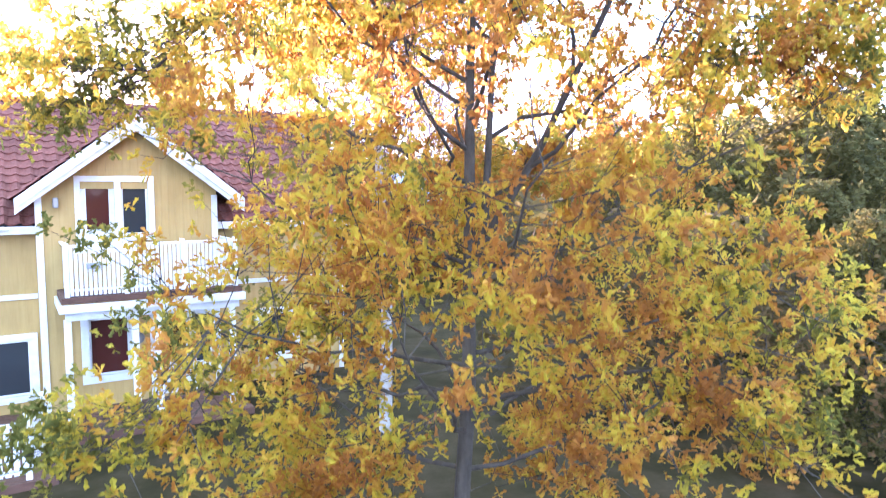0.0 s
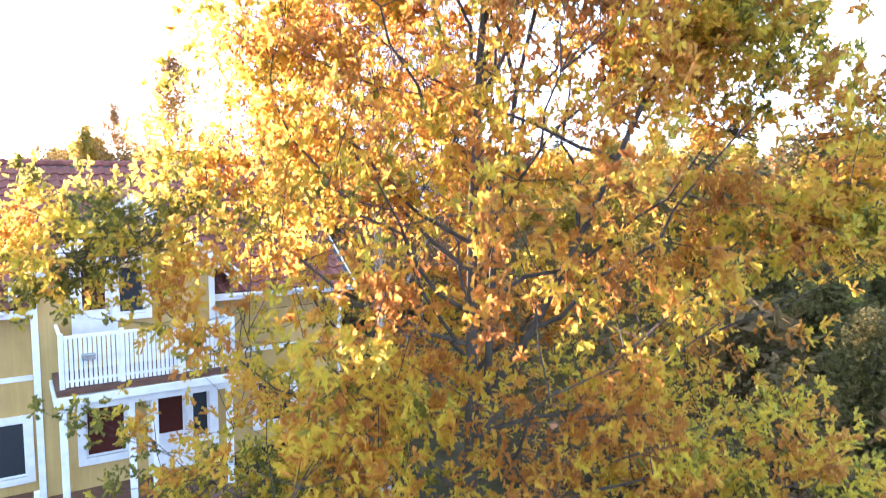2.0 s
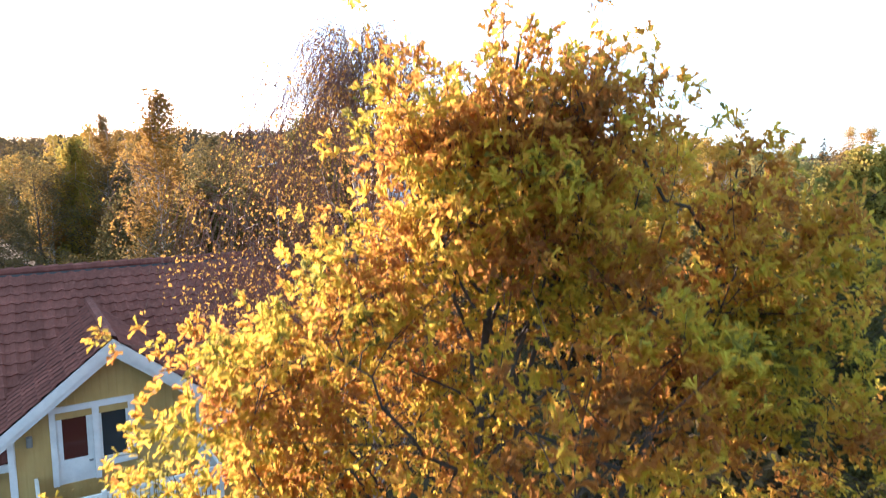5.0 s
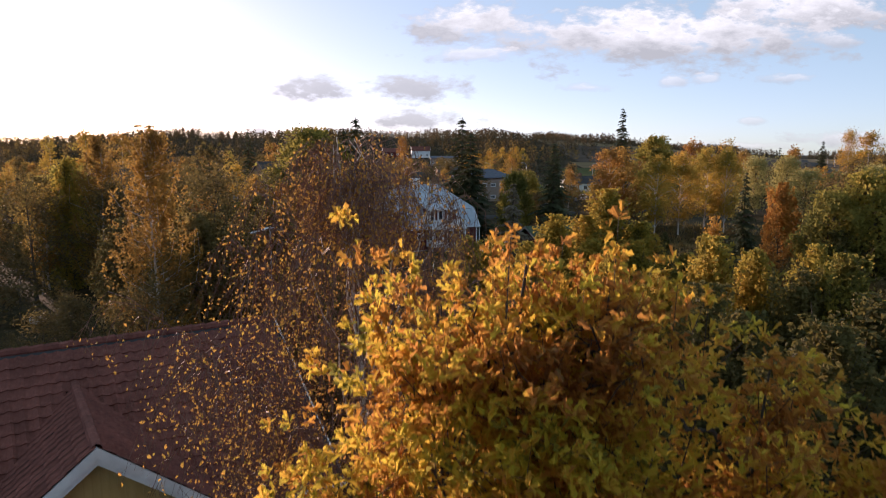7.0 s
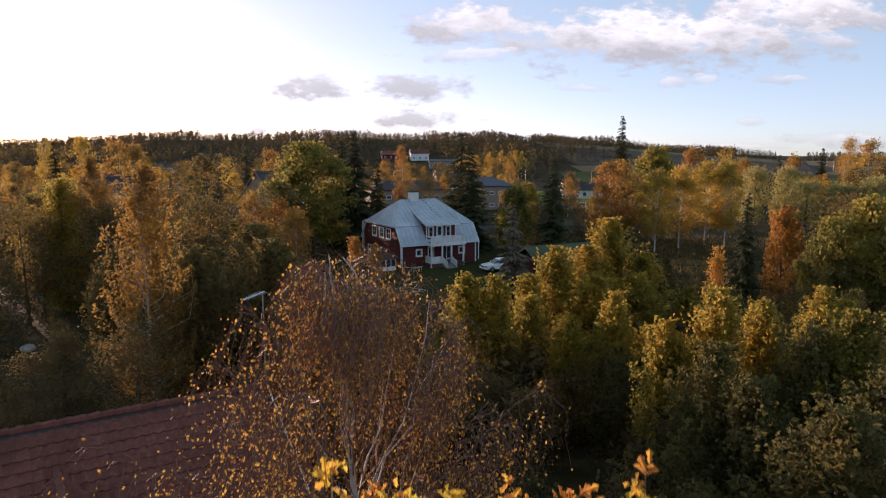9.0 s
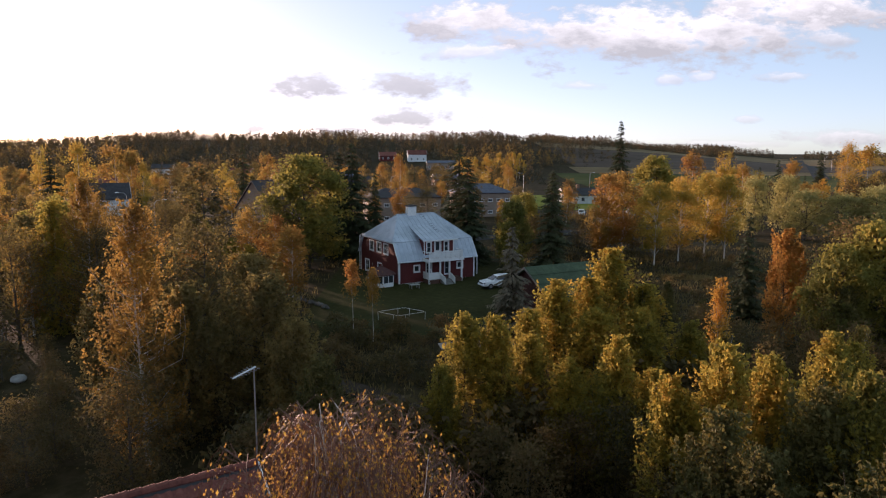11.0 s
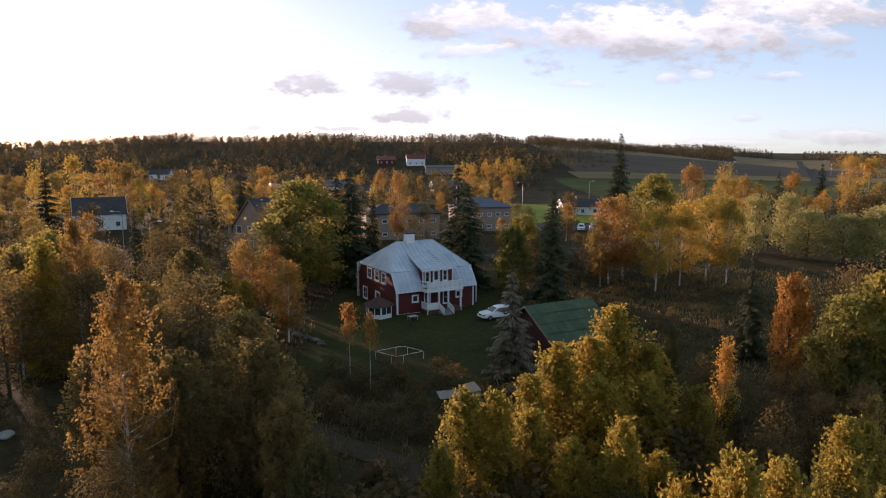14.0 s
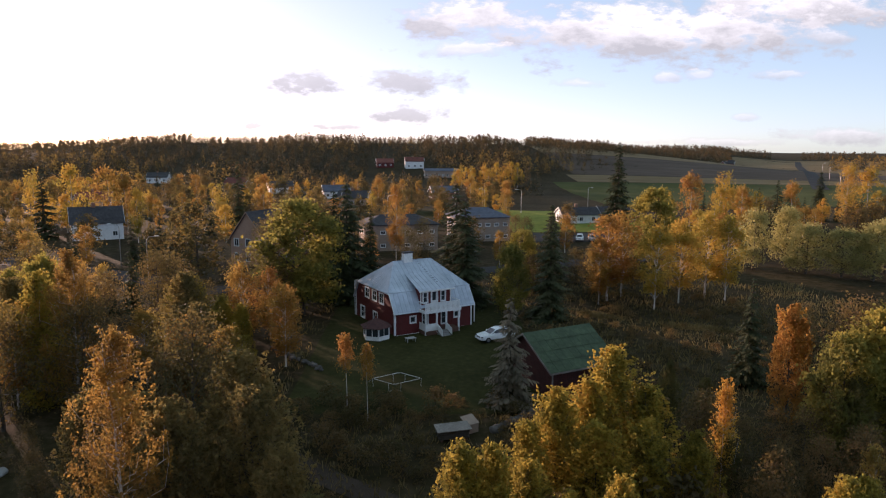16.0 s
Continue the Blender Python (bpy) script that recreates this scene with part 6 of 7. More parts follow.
# balcony over the porch, columns and steps
part("balcony_floor", bx((3.3, 8.3, -1.75, 0.0, 3.05, 3.2)), DECK_WOOD, RH)
part("fascia", bx((3.2, 8.4, -1.83, -1.75, 2.85, 3.22), (3.2, 3.3, -1.75, 0.0, 2.85, 3.22), (8.3, 8.4, -1.75, 0.0, 2.85, 3.22)), WHITE, RH, "white balcony fascia")
part("rail", bx((3.3, 8.3, -1.74, -1.66, 4.02, 4.10), (3.3, 3.38, -1.66, 0.0, 4.02, 4.10), (8.22, 8.3, -1.66, 0.0, 4.02, 4.10)), WHITE, RH)
for i in range(27):
    s = part("baluster", bx((3.33, 3.47, -1.72, -1.68, 3.2, 4.02)), WHITE, RH) if i == 0 else new("baluster", s.data)
    if i:
        s.parent, s.matrix_basis = RH, Matrix.Translation((i * 0.184, 0, 0))
for x in (3.45, 5.0, 6.35, 8.15):
    part("column", bx((x - 0.10, x + 0.10, -1.7, -1.5, 0.0, 2.86), bev=0.02), WHITE, RH, "white porch column")
part("porch_floor", bx((3.4, 8.2, -1.7, 0.0, 0.0, 0.62)), DECK_WOOD, RH)
part("porch_panel", bx((3.4, 4.9, -1.66, -1.60, 0.62, 1.5), (3.4, 3.46, -1.6, 0.0, 0.62, 1.5)), WHITE, RH, "white porch panel")
for i in range(4):
    part("step", bx((5.1, 6.3, -2.9 + i * 0.3, -2.6 + i * 0.3, 0.0, 0.14 + i * 0.15)), CONCRETE, RH)
for x in (5.0, 6.36):
    bm = bmesh.new()
    q = [(-3.0, 0.15), (-1.6, 0.75), (-1.6, 1.5), (-3.0, 0.95)]
    a, b = [bm.verts.new((x - 0.03, y, z)) for y, z in q], [bm.verts.new((x + 0.03, y, z)) for y, z in q]
    bm.faces.new(a), bm.faces.new(b[::-1])
    for i in range(4):
        bm.faces.new((a[i], a[(i + 1) % 4], b[(i + 1) % 4], b[i]))
    part("stair_panel", bm, WHITE, RH, "white sloping stair panel")
# glazed side porch at the far end
part("side_porch", bx((W, W + 0.08, 1.0, 1.12, 0, 2.6), (W + 1.0, W + 1.12, 1.0, 1.12, 0, 2.6), (W, W + 1.12, 1.0, 3.5, 2.6, 2.75), (W + 1.0, W + 1.12, 3.4, 3.5, 0, 2.6)), WHITE, RH)
V, F = [], []
tube(V, F, [(-0.1, D + 0.2, 0.0), (-0.1, D + 0.2, 5.0), (0.0, D - 0.8, 5.4)], [0.05, 0.05, 0.05], 6)
mesh_ob("downpipe", V, F, WHITE, RH, "white downpipe")

# ---- round the red house ----
DARK_WOOD = surface("dark_old_boards", [(0.3, (0.05, 0.04, 0.032)), (0.7, (0.11, 0.09, 0.07))], 6, 0.9, 0.3, stretch=(0.3, 3, 3), stain=0.4)
DARK_RED_ROOF = surface("dark_red_roofing", [(0.3, (0.06, 0.022, 0.02)), (0.7, (0.11, 0.04, 0.035))], 3, 0.85, 0.2, stain=0.3)
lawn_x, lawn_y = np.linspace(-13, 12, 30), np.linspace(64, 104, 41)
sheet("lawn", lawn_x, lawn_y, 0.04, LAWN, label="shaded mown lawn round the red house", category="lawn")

gaz = thing("gazebo", RH_M @ pose(-2.25, 0.4, -0.1), "small six-sided summerhouse with dark red roof and white walls", "gazebo")
hexa = [(1.65 * math.cos(radians(60 * k + 15)), 1.65 * math.sin(radians(60 * k + 15))) for k in range(6)]
for k in range(6):
    (x0, y0), (x1, y1) = hexa[k], hexa[(k + 1) % 6]
    plate("roof_panel", [(x0 * 1.22, y0 * 1.22, 1.75), (x1 * 1.22, y1 * 1.22, 1.75), (0, 0, 2.75)], 0.06, DARK_RED_ROOF, gaz)
    fc = Face((x0, y0, 0), Vector((x1 - x0, y1 - y0, 0)).normalized(), Vector((y1 - y0, x0 - x1, 0)).normalized())
    L = math.hypot(x1 - x0, y1 - y0)
    fpart("wall_panel", fc, [(0, L, -0.04, 0, 0, 0.75), (0, 0.1, -0.04, 0.02, 0.75, 1.75), (L - 0.1, L, -0.04, 0.02, 0.75, 1.75), (0.1, L - 0.1, -0.04, 0.01, 1.6, 1.75), (L / 2 - 0.04, L / 2 + 0.04, -0.04, 0.0, 0.75, 1.6)], WHITE, gaz)
    fpart("pane", fc, [(0.1, L - 0.1, -0.03, -0.02, 0.75, 1.6)], GLASS, gaz)
part("eave_ring", bx((-0.1, 0.1, -0.1, 0.1, 2.7, 2.95)), TILE, gaz)
part("floor", bx((-1.3, 1.3, -1.3, 1.3, 0.0, 0.1)), DECK_WOOD, gaz)


def build_car(m, paint, label, group=""):
    """An estate car, front towards -x."""
    car = thing("car", m, label, "car", group)
    # side outline of the lower body and of the glasshouse, front to back
    def hull(outline, halfw, inset, z_in):
        bm = bmesh.new()
        left = [bm.verts.new((x, -halfw + (inset if z > z_in else 0), z)) for x, z in outline]
        right = [bm.verts.new((x, halfw - (inset if z > z_in else 0), z)) for x, z in outline]
        n = len(outline)
        bm.faces.new(left), bm.faces.new(right[::-1])
        for i in range(n):
            bm.faces.new((left[i], left[(i + 1) % n], right[(i + 1) % n], right[i]))
        bmesh.ops.recalc_face_normals(bm, faces=bm.faces)
        bmesh.ops.bevel(bm, geom=bm.edges[:], offset=0.05, segments=2, affect="EDGES")
        return bm
    part("body", hull([(-2.2, 0.35), (-2.28, 0.62), (-2.1, 0.82), (-1.1, 0.98), (2.1, 1.02), (2.28, 0.85), (2.25, 0.35)], 0.88, 0.06, 0.9), paint, car, smooth=False)
    part("cabin", hull([(-1.05, 0.95), (-0.25, 1.46), (0.3, 1.53), (1.75, 1.50), (2.18, 0.98)], 0.80, 0.16, 1.2), paint, car)
    part("windscreen", slab(bmesh.new(), [(-1.03, -0.60, 1.02), (-0.34, -0.54, 1.44), (-0.34, 0.54, 1.44), (-1.03, 0.60, 1.02)], 0.02), GLASS, car)
    for sgn in (-1, 1):
        y = 0.805 * sgn
        c = [(-0.85, y, 1.03), (-0.25, y - 0.10 * sgn, 1.42), (1.65, y - 0.10 * sgn, 1.44), (1.95, y, 1.05)]
        part("side_window", slab(bmesh.new(), c if sgn < 0 else c[::-1], -0.015), GLASS, car)
        part("headlight", bx((-2.26, -2.05, sgn * 0.72 - 0.13, sgn * 0.72 + 0.13, 0.64, 0.78), bev=0.03), GLASS, car)
        part("mirror", bx((-0.75, -0.6, sgn * 0.93 - 0.08, sgn * 0.93 + 0.08, 1.02, 1.14), bev=0.03), paint, car)
        for x in (-1.4, 1.4):
            V, F = [], []
            tube(V, F, [(x, sgn * 0.70, 0.33), (x, sgn * 0.90, 0.33)], [0.33, 0.33], 16)
            F += [tuple(range(16)), tuple(range(31, 15, -1))]
            wh = mesh_ob("wheel", V, F, RUBBER, car)
            V, F = [], []
            tube(V, F, [(x, sgn * 0.89, 0.33), (x, sgn * 0.915, 0.33)], [0.21, 0.19], 12)
            F += [tuple(range(12)), tuple(range(23, 11, -1))]
            mesh_ob("rim", V, F, STEEL, wh)
    part("bumper", bx((-2.32, -2.18, -0.8, 0.8, 0.36, 0.56), bev=0.04), paint, car)
    part("grille", bx((-2.30, -2.26, -0.4, 0.4, 0.60, 0.74)), RUBBER, car)
    return car


build_car(pose(7.9, 86.2, gzf(7.9, 86.2) + 0.05, 0, 0, 24), CAR_WHITE, "white estate car parked on the grass beside the red house")

# trampoline frame without its mat
tr = thing("trampoline_frame", pose(-3.1, 70.6, gzf(-3.1, 70.6)), "bare grey steel trampoline frame standing on the lawn", "trampoline")
corners = [Vector(p) for p in ((2.35, 0.0, 0.85), (0.2, 1.75, 0.85), (-2.35, 0.0, 0.85), (-0.2, -1.75, 0.85))]
ring = []
for k in range(4):
    ring += [corners[k].lerp(corners[k - 1], 0.07), corners[k].lerp(corners[(k + 1) % 4], 0.07)]
for k in range(8):
    V, F = [], []
    tube(V, F, [ring[k], ring[(k + 1) % 8]], [0.02, 0.02], 6)
    mesh_ob("ring_tube", V, F, WHITE, tr)
for k in (1, 3):
    a, b = corners[k].lerp(corners[k - 1], 0.25), corners[k].lerp(corners[(k + 1) % 4], 0.25)
    V, F = [], []
    tube(V, F, [a, (a.x * 0.97, a.y * 0.97, 0.04), (b.x * 0.97, b.y * 0.97, 0.04), b], [0.018] * 4, 6)
    mesh_ob("leg", V, F, WHITE, tr)
for k in (0, 2):
    V, F = [], []
    tube(V, F, [corners[k], (corners[k].x * 0.98, 0.0, 0.02)], [0.018] * 2, 6)
    mesh_ob("leg", V, F, WHITE, tr)

# shed with a mossy green roof
sp = (11.3, 67.4)
SH = thing("shed", pose(sp[0], sp[1], gzf(*sp) - 0.05, 0, 0, 27), "old red wooden shed darkened for shade, with a mossy green roof", "shed")
FS = Face((0, 0, 0), (1, 0, 0), (0, -1, 0))
wall_with_holes(FS, 0.0, 7.2, 0, 2.95, 0.15, [(4.6, 5.5, 0.1, 2.0)], SHADED_RED, SH)
part("wall", bx((0, 0.15, 0.15, 8.0, 0, 2.95), (7.05, 7.2, 0.15, 8.0, 0, 2.95), (0, 7.2, 8.0, 8.15, 0, 2.95)), SHADED_RED, SH)
for xe in (0, 7.05):
    bm = bmesh.new()
    q = [(0.0, 2.95), (8.15, 2.95), (4.07, 5.25)]
    a, b = [bm.verts.new((xe, y, z)) for y, z in q], [bm.verts.new((xe + 0.15, y, z)) for y, z in q]
    bm.faces.new(a), bm.faces.new(b[::-1])
    for i in range(3):
        bm.faces.new((a[i], a[(i + 1) % 3], b[(i + 1) % 3], b[i]))
    part("gable_wall", bm, SHADED_RED, SH)
plate("roof", [(-0.5, -0.5, 2.70), (7.7, -0.5, 2.70), (7.7, 4.07, 5.42), (-0.5, 4.07, 5.42)], 0.10, GREEN_ROOF, SH, "mossy green roof slope")
plate("roof", [(7.7, 8.65, 2.70), (-0.5, 8.65, 2.70), (-0.5, 4.07, 5.42), (7.7, 4.07, 5.42)], 0.10, GREEN_ROOF, SH)
for r in range(4):
    q0, q1 = r / 4, (r + 1) / 4
    y0, z0 = -0.5 + 4.57 * q0, 2.70 + 2.72 * q0
    for k in range(9):
        x = -0.48 + k * 0.91
        b = part("roof_sheet", slab(bmesh.new(), [(x, y0 - 0.05, z0 + 0.035), (x + 0.89, y0 - 0.05, z0 + 0.035), (x + 0.89, -0.5 + 4.57 * q1, 2.70 + 2.72 * q1 + 0.012), (x, -0.5 + 4.57 * q1, 2.70 + 2.72 * q1 + 0.012)], 0.015), GREEN_ROOF, SH)
part("eave_board", bx((-0.5, 7.7, -0.55, -0.5, 2.54, 2.71)), WEATHERED, SH)
bm = bmesh.new()
q = [(-0.5, 2.70), (4.07, 5.42), (8.65, 2.70), (8.65, 2.52), (4.07, 5.22), (-0.5, 2.52)]
a, b = [bm.verts.new((-0.55, y, z)) for y, z in q], [bm.verts.new((-0.5, y, z)) for y, z in q]
bm.faces.new(a), bm.faces.new(b[::-1])
for i in range(6):
    bm.faces.new((a[i], a[(i + 1) % 6], b[(i + 1) % 6], b[i]))
part("verge_board", bm, WEATHERED, SH)
fpart("corner_board", FS, [(-0.02, 0.16, 0, 0.03, 0, 2.8)], WEATHERED, SH)
d = fpart("door", FS, [(4.62, 5.48, -0.1, -0.04, 0.1, 2.0)], DECK_WOOD, SH)

# lumber stack under a weathered cover
jk = thing("lumber_stack", pose(1.9, 59.3, gzf(1.9, 59.3), 0, 0, 14), "stack of dark grey boards under a weathered cover", "lumber")
for i in range(3):
    part("bearer", bx((-1.1 + i * 1.0, -0.95 + i * 1.0, -0.6, 0.6, 0, 0.2)), DECK_WOOD, jk)
for j in range(4):
    for i in range(6):
        part("board", bx((-1.3 + 0.06 * ((i + j) % 3), 1.25 - 0.07 * ((i + 2 * j) % 3), -0.6 + i * 0.2, -0.42 + i * 0.2, 0.2 + j * 0.16, 0.34 + j * 0.16), bev=0.012), DARK_WOOD, jk)
part("cover", slab(bmesh.new(), [(-1.45, -0.78, 0.93), (1.42, -0.74, 0.96), (1.38, 0.72, 1.08), (-1.4, 0.7, 1.05)], 0.05), WEATHERED, jk, "weathered grey cover sheet")
cr = thing("crate", pose(3.3, 60.6, gzf(3.3, 60.6), 0, 0, 35), "pale open wooden crate with a sloping lid", "crate")
part("box", bx((-0.6, 0.6, -0.5, 0.5, 0, 0.75), bev=0.02), PLASTER, cr)
part("lid", slab(bmesh.new(), [(-0.62, -0.55, 0.8), (0.62, -0.55, 0.8), (0.62, 0.45, 1.25), (-0.62, 0.45, 1.25)], 0.04), PLASTER, cr)
tb = thing("garden_table", RH_M @ pose(0.6, -3.0, 0.0), "low pale garden table on the lawn", "table")
part("tabletop", bx((-0.6, 0.6, -0.4, 0.4, 0.55, 0.6)), CONCRETE, tb)
for x in (-0.5, 0.5):
    for y in (-0.3, 0.3):
        part("leg", bx((x - 0.03, x + 0.03, y - 0.03, y + 0.03, 0, 0.55)), CONCRETE, tb)

# field stones round the garden
STONE = surface("field_stone", [(0.3, (0.06, 0.052, 0.046)), (0.7, (0.15, 0.13, 0.115))], 6, 0.9, 0.5, stain=0.4, stain_scale=1.5, per_piece=0.25)
srng = random.Random(3)


def stone_row(x0, y0, x1, y1, n, size, label):
    mx, my = (x0 + x1) / 2, (y0 + y1) / 2
    row = thing("stone_row", pose(mx, my, gzf(mx, my)), label, "stones")
    for i in range(n):
        q = (i + srng.uniform(-0.3, 0.3)) / (n - 1)
        x, y = x0 + (x1 - x0) * q + srng.uniform(-0.25, 0.25), y0 + (y1 - y0) * q + srng.uniform(-0.25, 0.25)
        bm = bmesh.new()
        bmesh.ops.create_icosphere(bm, subdivisions=2, radius=size * srng.uniform(0.6, 1.2))
        for v in bm.verts:
            v.co *= srng.uniform(0.86, 1.1)
            v.co.z *= 0.72
            v.co += Vector((x - mx, y - my, gzf(x, y) - gzf(mx, my) + size * 0.35))
        part("stone", bm, STONE, row, smooth=True)


stone_row(-17.9, 83.0, -11.2, 75.8, 20, 0.34, "low row of grey field stones edging the garden")
stone_row(5.6, 60.6, 9.6, 64.6, 16, 0.42, "heap of pale and dark field stones beside the lawn")

# a swing frame and a pale boulder in the dark yard
swing = thing("swing_frame", pose(-36.6, 63.5, gzf(-36.6, 63.5), 0, 0, 12), "weathered wooden swing frame standing in a shaded yard", "swing")
for x in (-1.0, 1.0):
    for dy in (-0.55, 0.55):
        V, F = [], []
        tube(V, F, [(x, dy, -0.05), (x, 0.0, 2.0)], [0.05, 0.045], 6)
        mesh_ob("leg", V, F, WEATHERED, swing)
V, F = [], []
tube(V, F, [(-1.25, 0, 2.0), (1.25, 0, 2.05)], [0.055, 0.055], 6)
mesh_ob("top_bar", V, F, WEATHERED, swing)
boulder = thing("boulder", pose(-30.6, 53.5, gzf(-30.6, 53.5)), "pale grey boulder lying in rough grass", "boulder")
bm = bmesh.new()
bmesh.ops.create_icosphere(bm, subdivisions=3, radius=0.55)
for v in bm.verts:
    v.co *= 1 + 0.14 * math.sin(5 * v.co.x + 2 * v.co.y) + 0.10 * math.sin(7 * v.co.y + 3 * v.co.z)
    v.co.z = v.co.z * 0.55 + 0.18
part("stone", bm, CONCRETE, boulder, smooth=True)

# tall dry grass on the open ground; extra blades stand for a lit grass edge
DRY_GRASS = foliage("dry_grass", [(0.0, (0.07, 0.055, 0.022)), (0.5, (0.15, 0.105, 0.045)), (1.0, (0.26, 0.18, 0.08))], 0.3, 0.7, 0.12, 0.0)


def grass_blades():
    rng = np.random.default_rng(61)
    n = 42000
    x, y = rng.uniform(-16, 62, n), rng.uniform(40, 118, n)
    q = rng.random(5200)
    x = np.concatenate([x, 21 + 18 * q + rng.normal(size=5200) * 0.5])
    y = np.concatenate([y, 98.5 - 10 * q + rng.normal(size=5200) * 0.6])
    keep = ~((x > -13.3) & (x < 12.3) & (y > 63.7) & (y < 104.3)) & ~((x > 6) & (x < 20) & (y > 60) & (y < 80))
    keep &= np.sin(x * 0.45 + 1.7 * np.sin(y * 0.21)) * np.sin(y * 0.38) + rng.normal(size=len(x)) * 0.5 > -0.1
    x, y = x[keep], y[keep]
    n = len(x)
    h, a = rng.uniform(0.2, 0.6, n), rng.uniform(0, 2 * np.pi, n)
    z = gz(x, y)
    dx, dy = np.cos(a) * 0.045, np.sin(a) * 0.045
    lx, ly = rng.normal(size=n) * 0.18, rng.normal(size=n) * 0.18
    V = np.stack([np.stack([x - dx, y - dy, z - 0.05], 1), np.stack([x + dx, y + dy, z - 0.05], 1), np.stack([x + dx * 0.7 + lx, y + dy * 0.7 + ly, z + h], 1), np.stack([x - dx * 0.7 + lx, y - dy * 0.7 + ly, z + h * 0.8], 1)], 1).reshape(-1, 3)
    tagged(mesh_ob("dry_grass", V, np.arange(4 * n).reshape(n, 4), DRY_GRASS), "tall dry brown grass on rough open ground", "grass", kind="stuff")


grass_blades()

# gravel track and roads


def ribbon(name, pts, width, lift, material, label, category):
    """A track along pts, on the ground."""
    V, F = [], []
    fine = []
    for (x0, y0), (x1, y1) in zip(pts, pts[1:]):
        n = max(2, int(math.hypot(x1 - x0, y1 - y0) / 1.5))
        fine += [(x0 + (x1 - x0) * k / n, y0 + (y1 - y0) * k / n) for k in range(n)]
    fine.append(pts[-1])
    for i, (x, y) in enumerate(fine):
        a, b = fine[max(i - 1, 0)], fine[min(i + 1, len(fine) - 1)]
        d = Vector((b[0] - a[0], b[1] - a[1])).normalized()
        for k in range(5):
            o = (k / 4 - 0.5) * width
            px, py = x - d.y * o, y + d.x * o
            V.append((px, py, gzf(px, py) + lift + (0.03 if k in (1, 2, 3) else 0)))
    for i in range(len(fine) - 1):
        for k in range(4):
            F.append((5 * i + k, 5 * i + k + 1, 5 * i + k + 6, 5 * i + k + 5))
    return tagged(mesh_ob(name, V, F, material, smooth=True), label, category, kind="structure")


ribbon("gravel_path", [(6, 38), (2, 45), (-3, 49.5), (-7, 52.5), (-11, 56), (-16, 58.5), (-20, 60)], 2.1, 0.05, GRAVEL, "narrow gravel track through the trees", "path")
ribbon("road", [(-110, 152), (-70, 134), (-50, 124), (-36, 113), (-10, 122), (14, 132), (60, 150)], 6.0, 0.07, ASPHALT, "narrow asphalt village road", "road")
sheet("parking", np.linspace(24, 56, 20), np.linspace(166, 182, 12), 0.06, ASPHALT, label="asphalt car park in the village", category="pavement")
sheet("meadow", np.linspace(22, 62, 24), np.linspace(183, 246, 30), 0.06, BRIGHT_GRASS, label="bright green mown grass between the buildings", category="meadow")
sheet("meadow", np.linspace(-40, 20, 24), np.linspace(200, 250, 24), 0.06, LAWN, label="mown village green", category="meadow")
# fields beyond the trees
for x0, x1, y0, y1, mat, lab in ((70, 520, 260, 395, GREEN_FIELD, "green autumn crop field"), (85, 620, 396, 430, STUBBLE, "pale strip of stubble"), (90, 760, 431, 559, PLOUGHED, "broad brown ploughed field"), (90, 419, 560, 900, STUBBLE, "tan stubble field below the wood"), (420, 1400, 601, 1250, STUBBLE, "pale stubble field"), (621, 1100, 396, 600, STUBBLE, "wide stubble field")):
    sheet("field", np.linspace(x0, x1, 30), np.linspace(y0, y1, 24), 0.12, mat, label=lab, category="field")
ribbon("road", [(205, 360), (236, 420), (330, 600), (470, 870), (620, 1150)], 8.0, 0.35, ASPHALT, "country road between fields", "road")


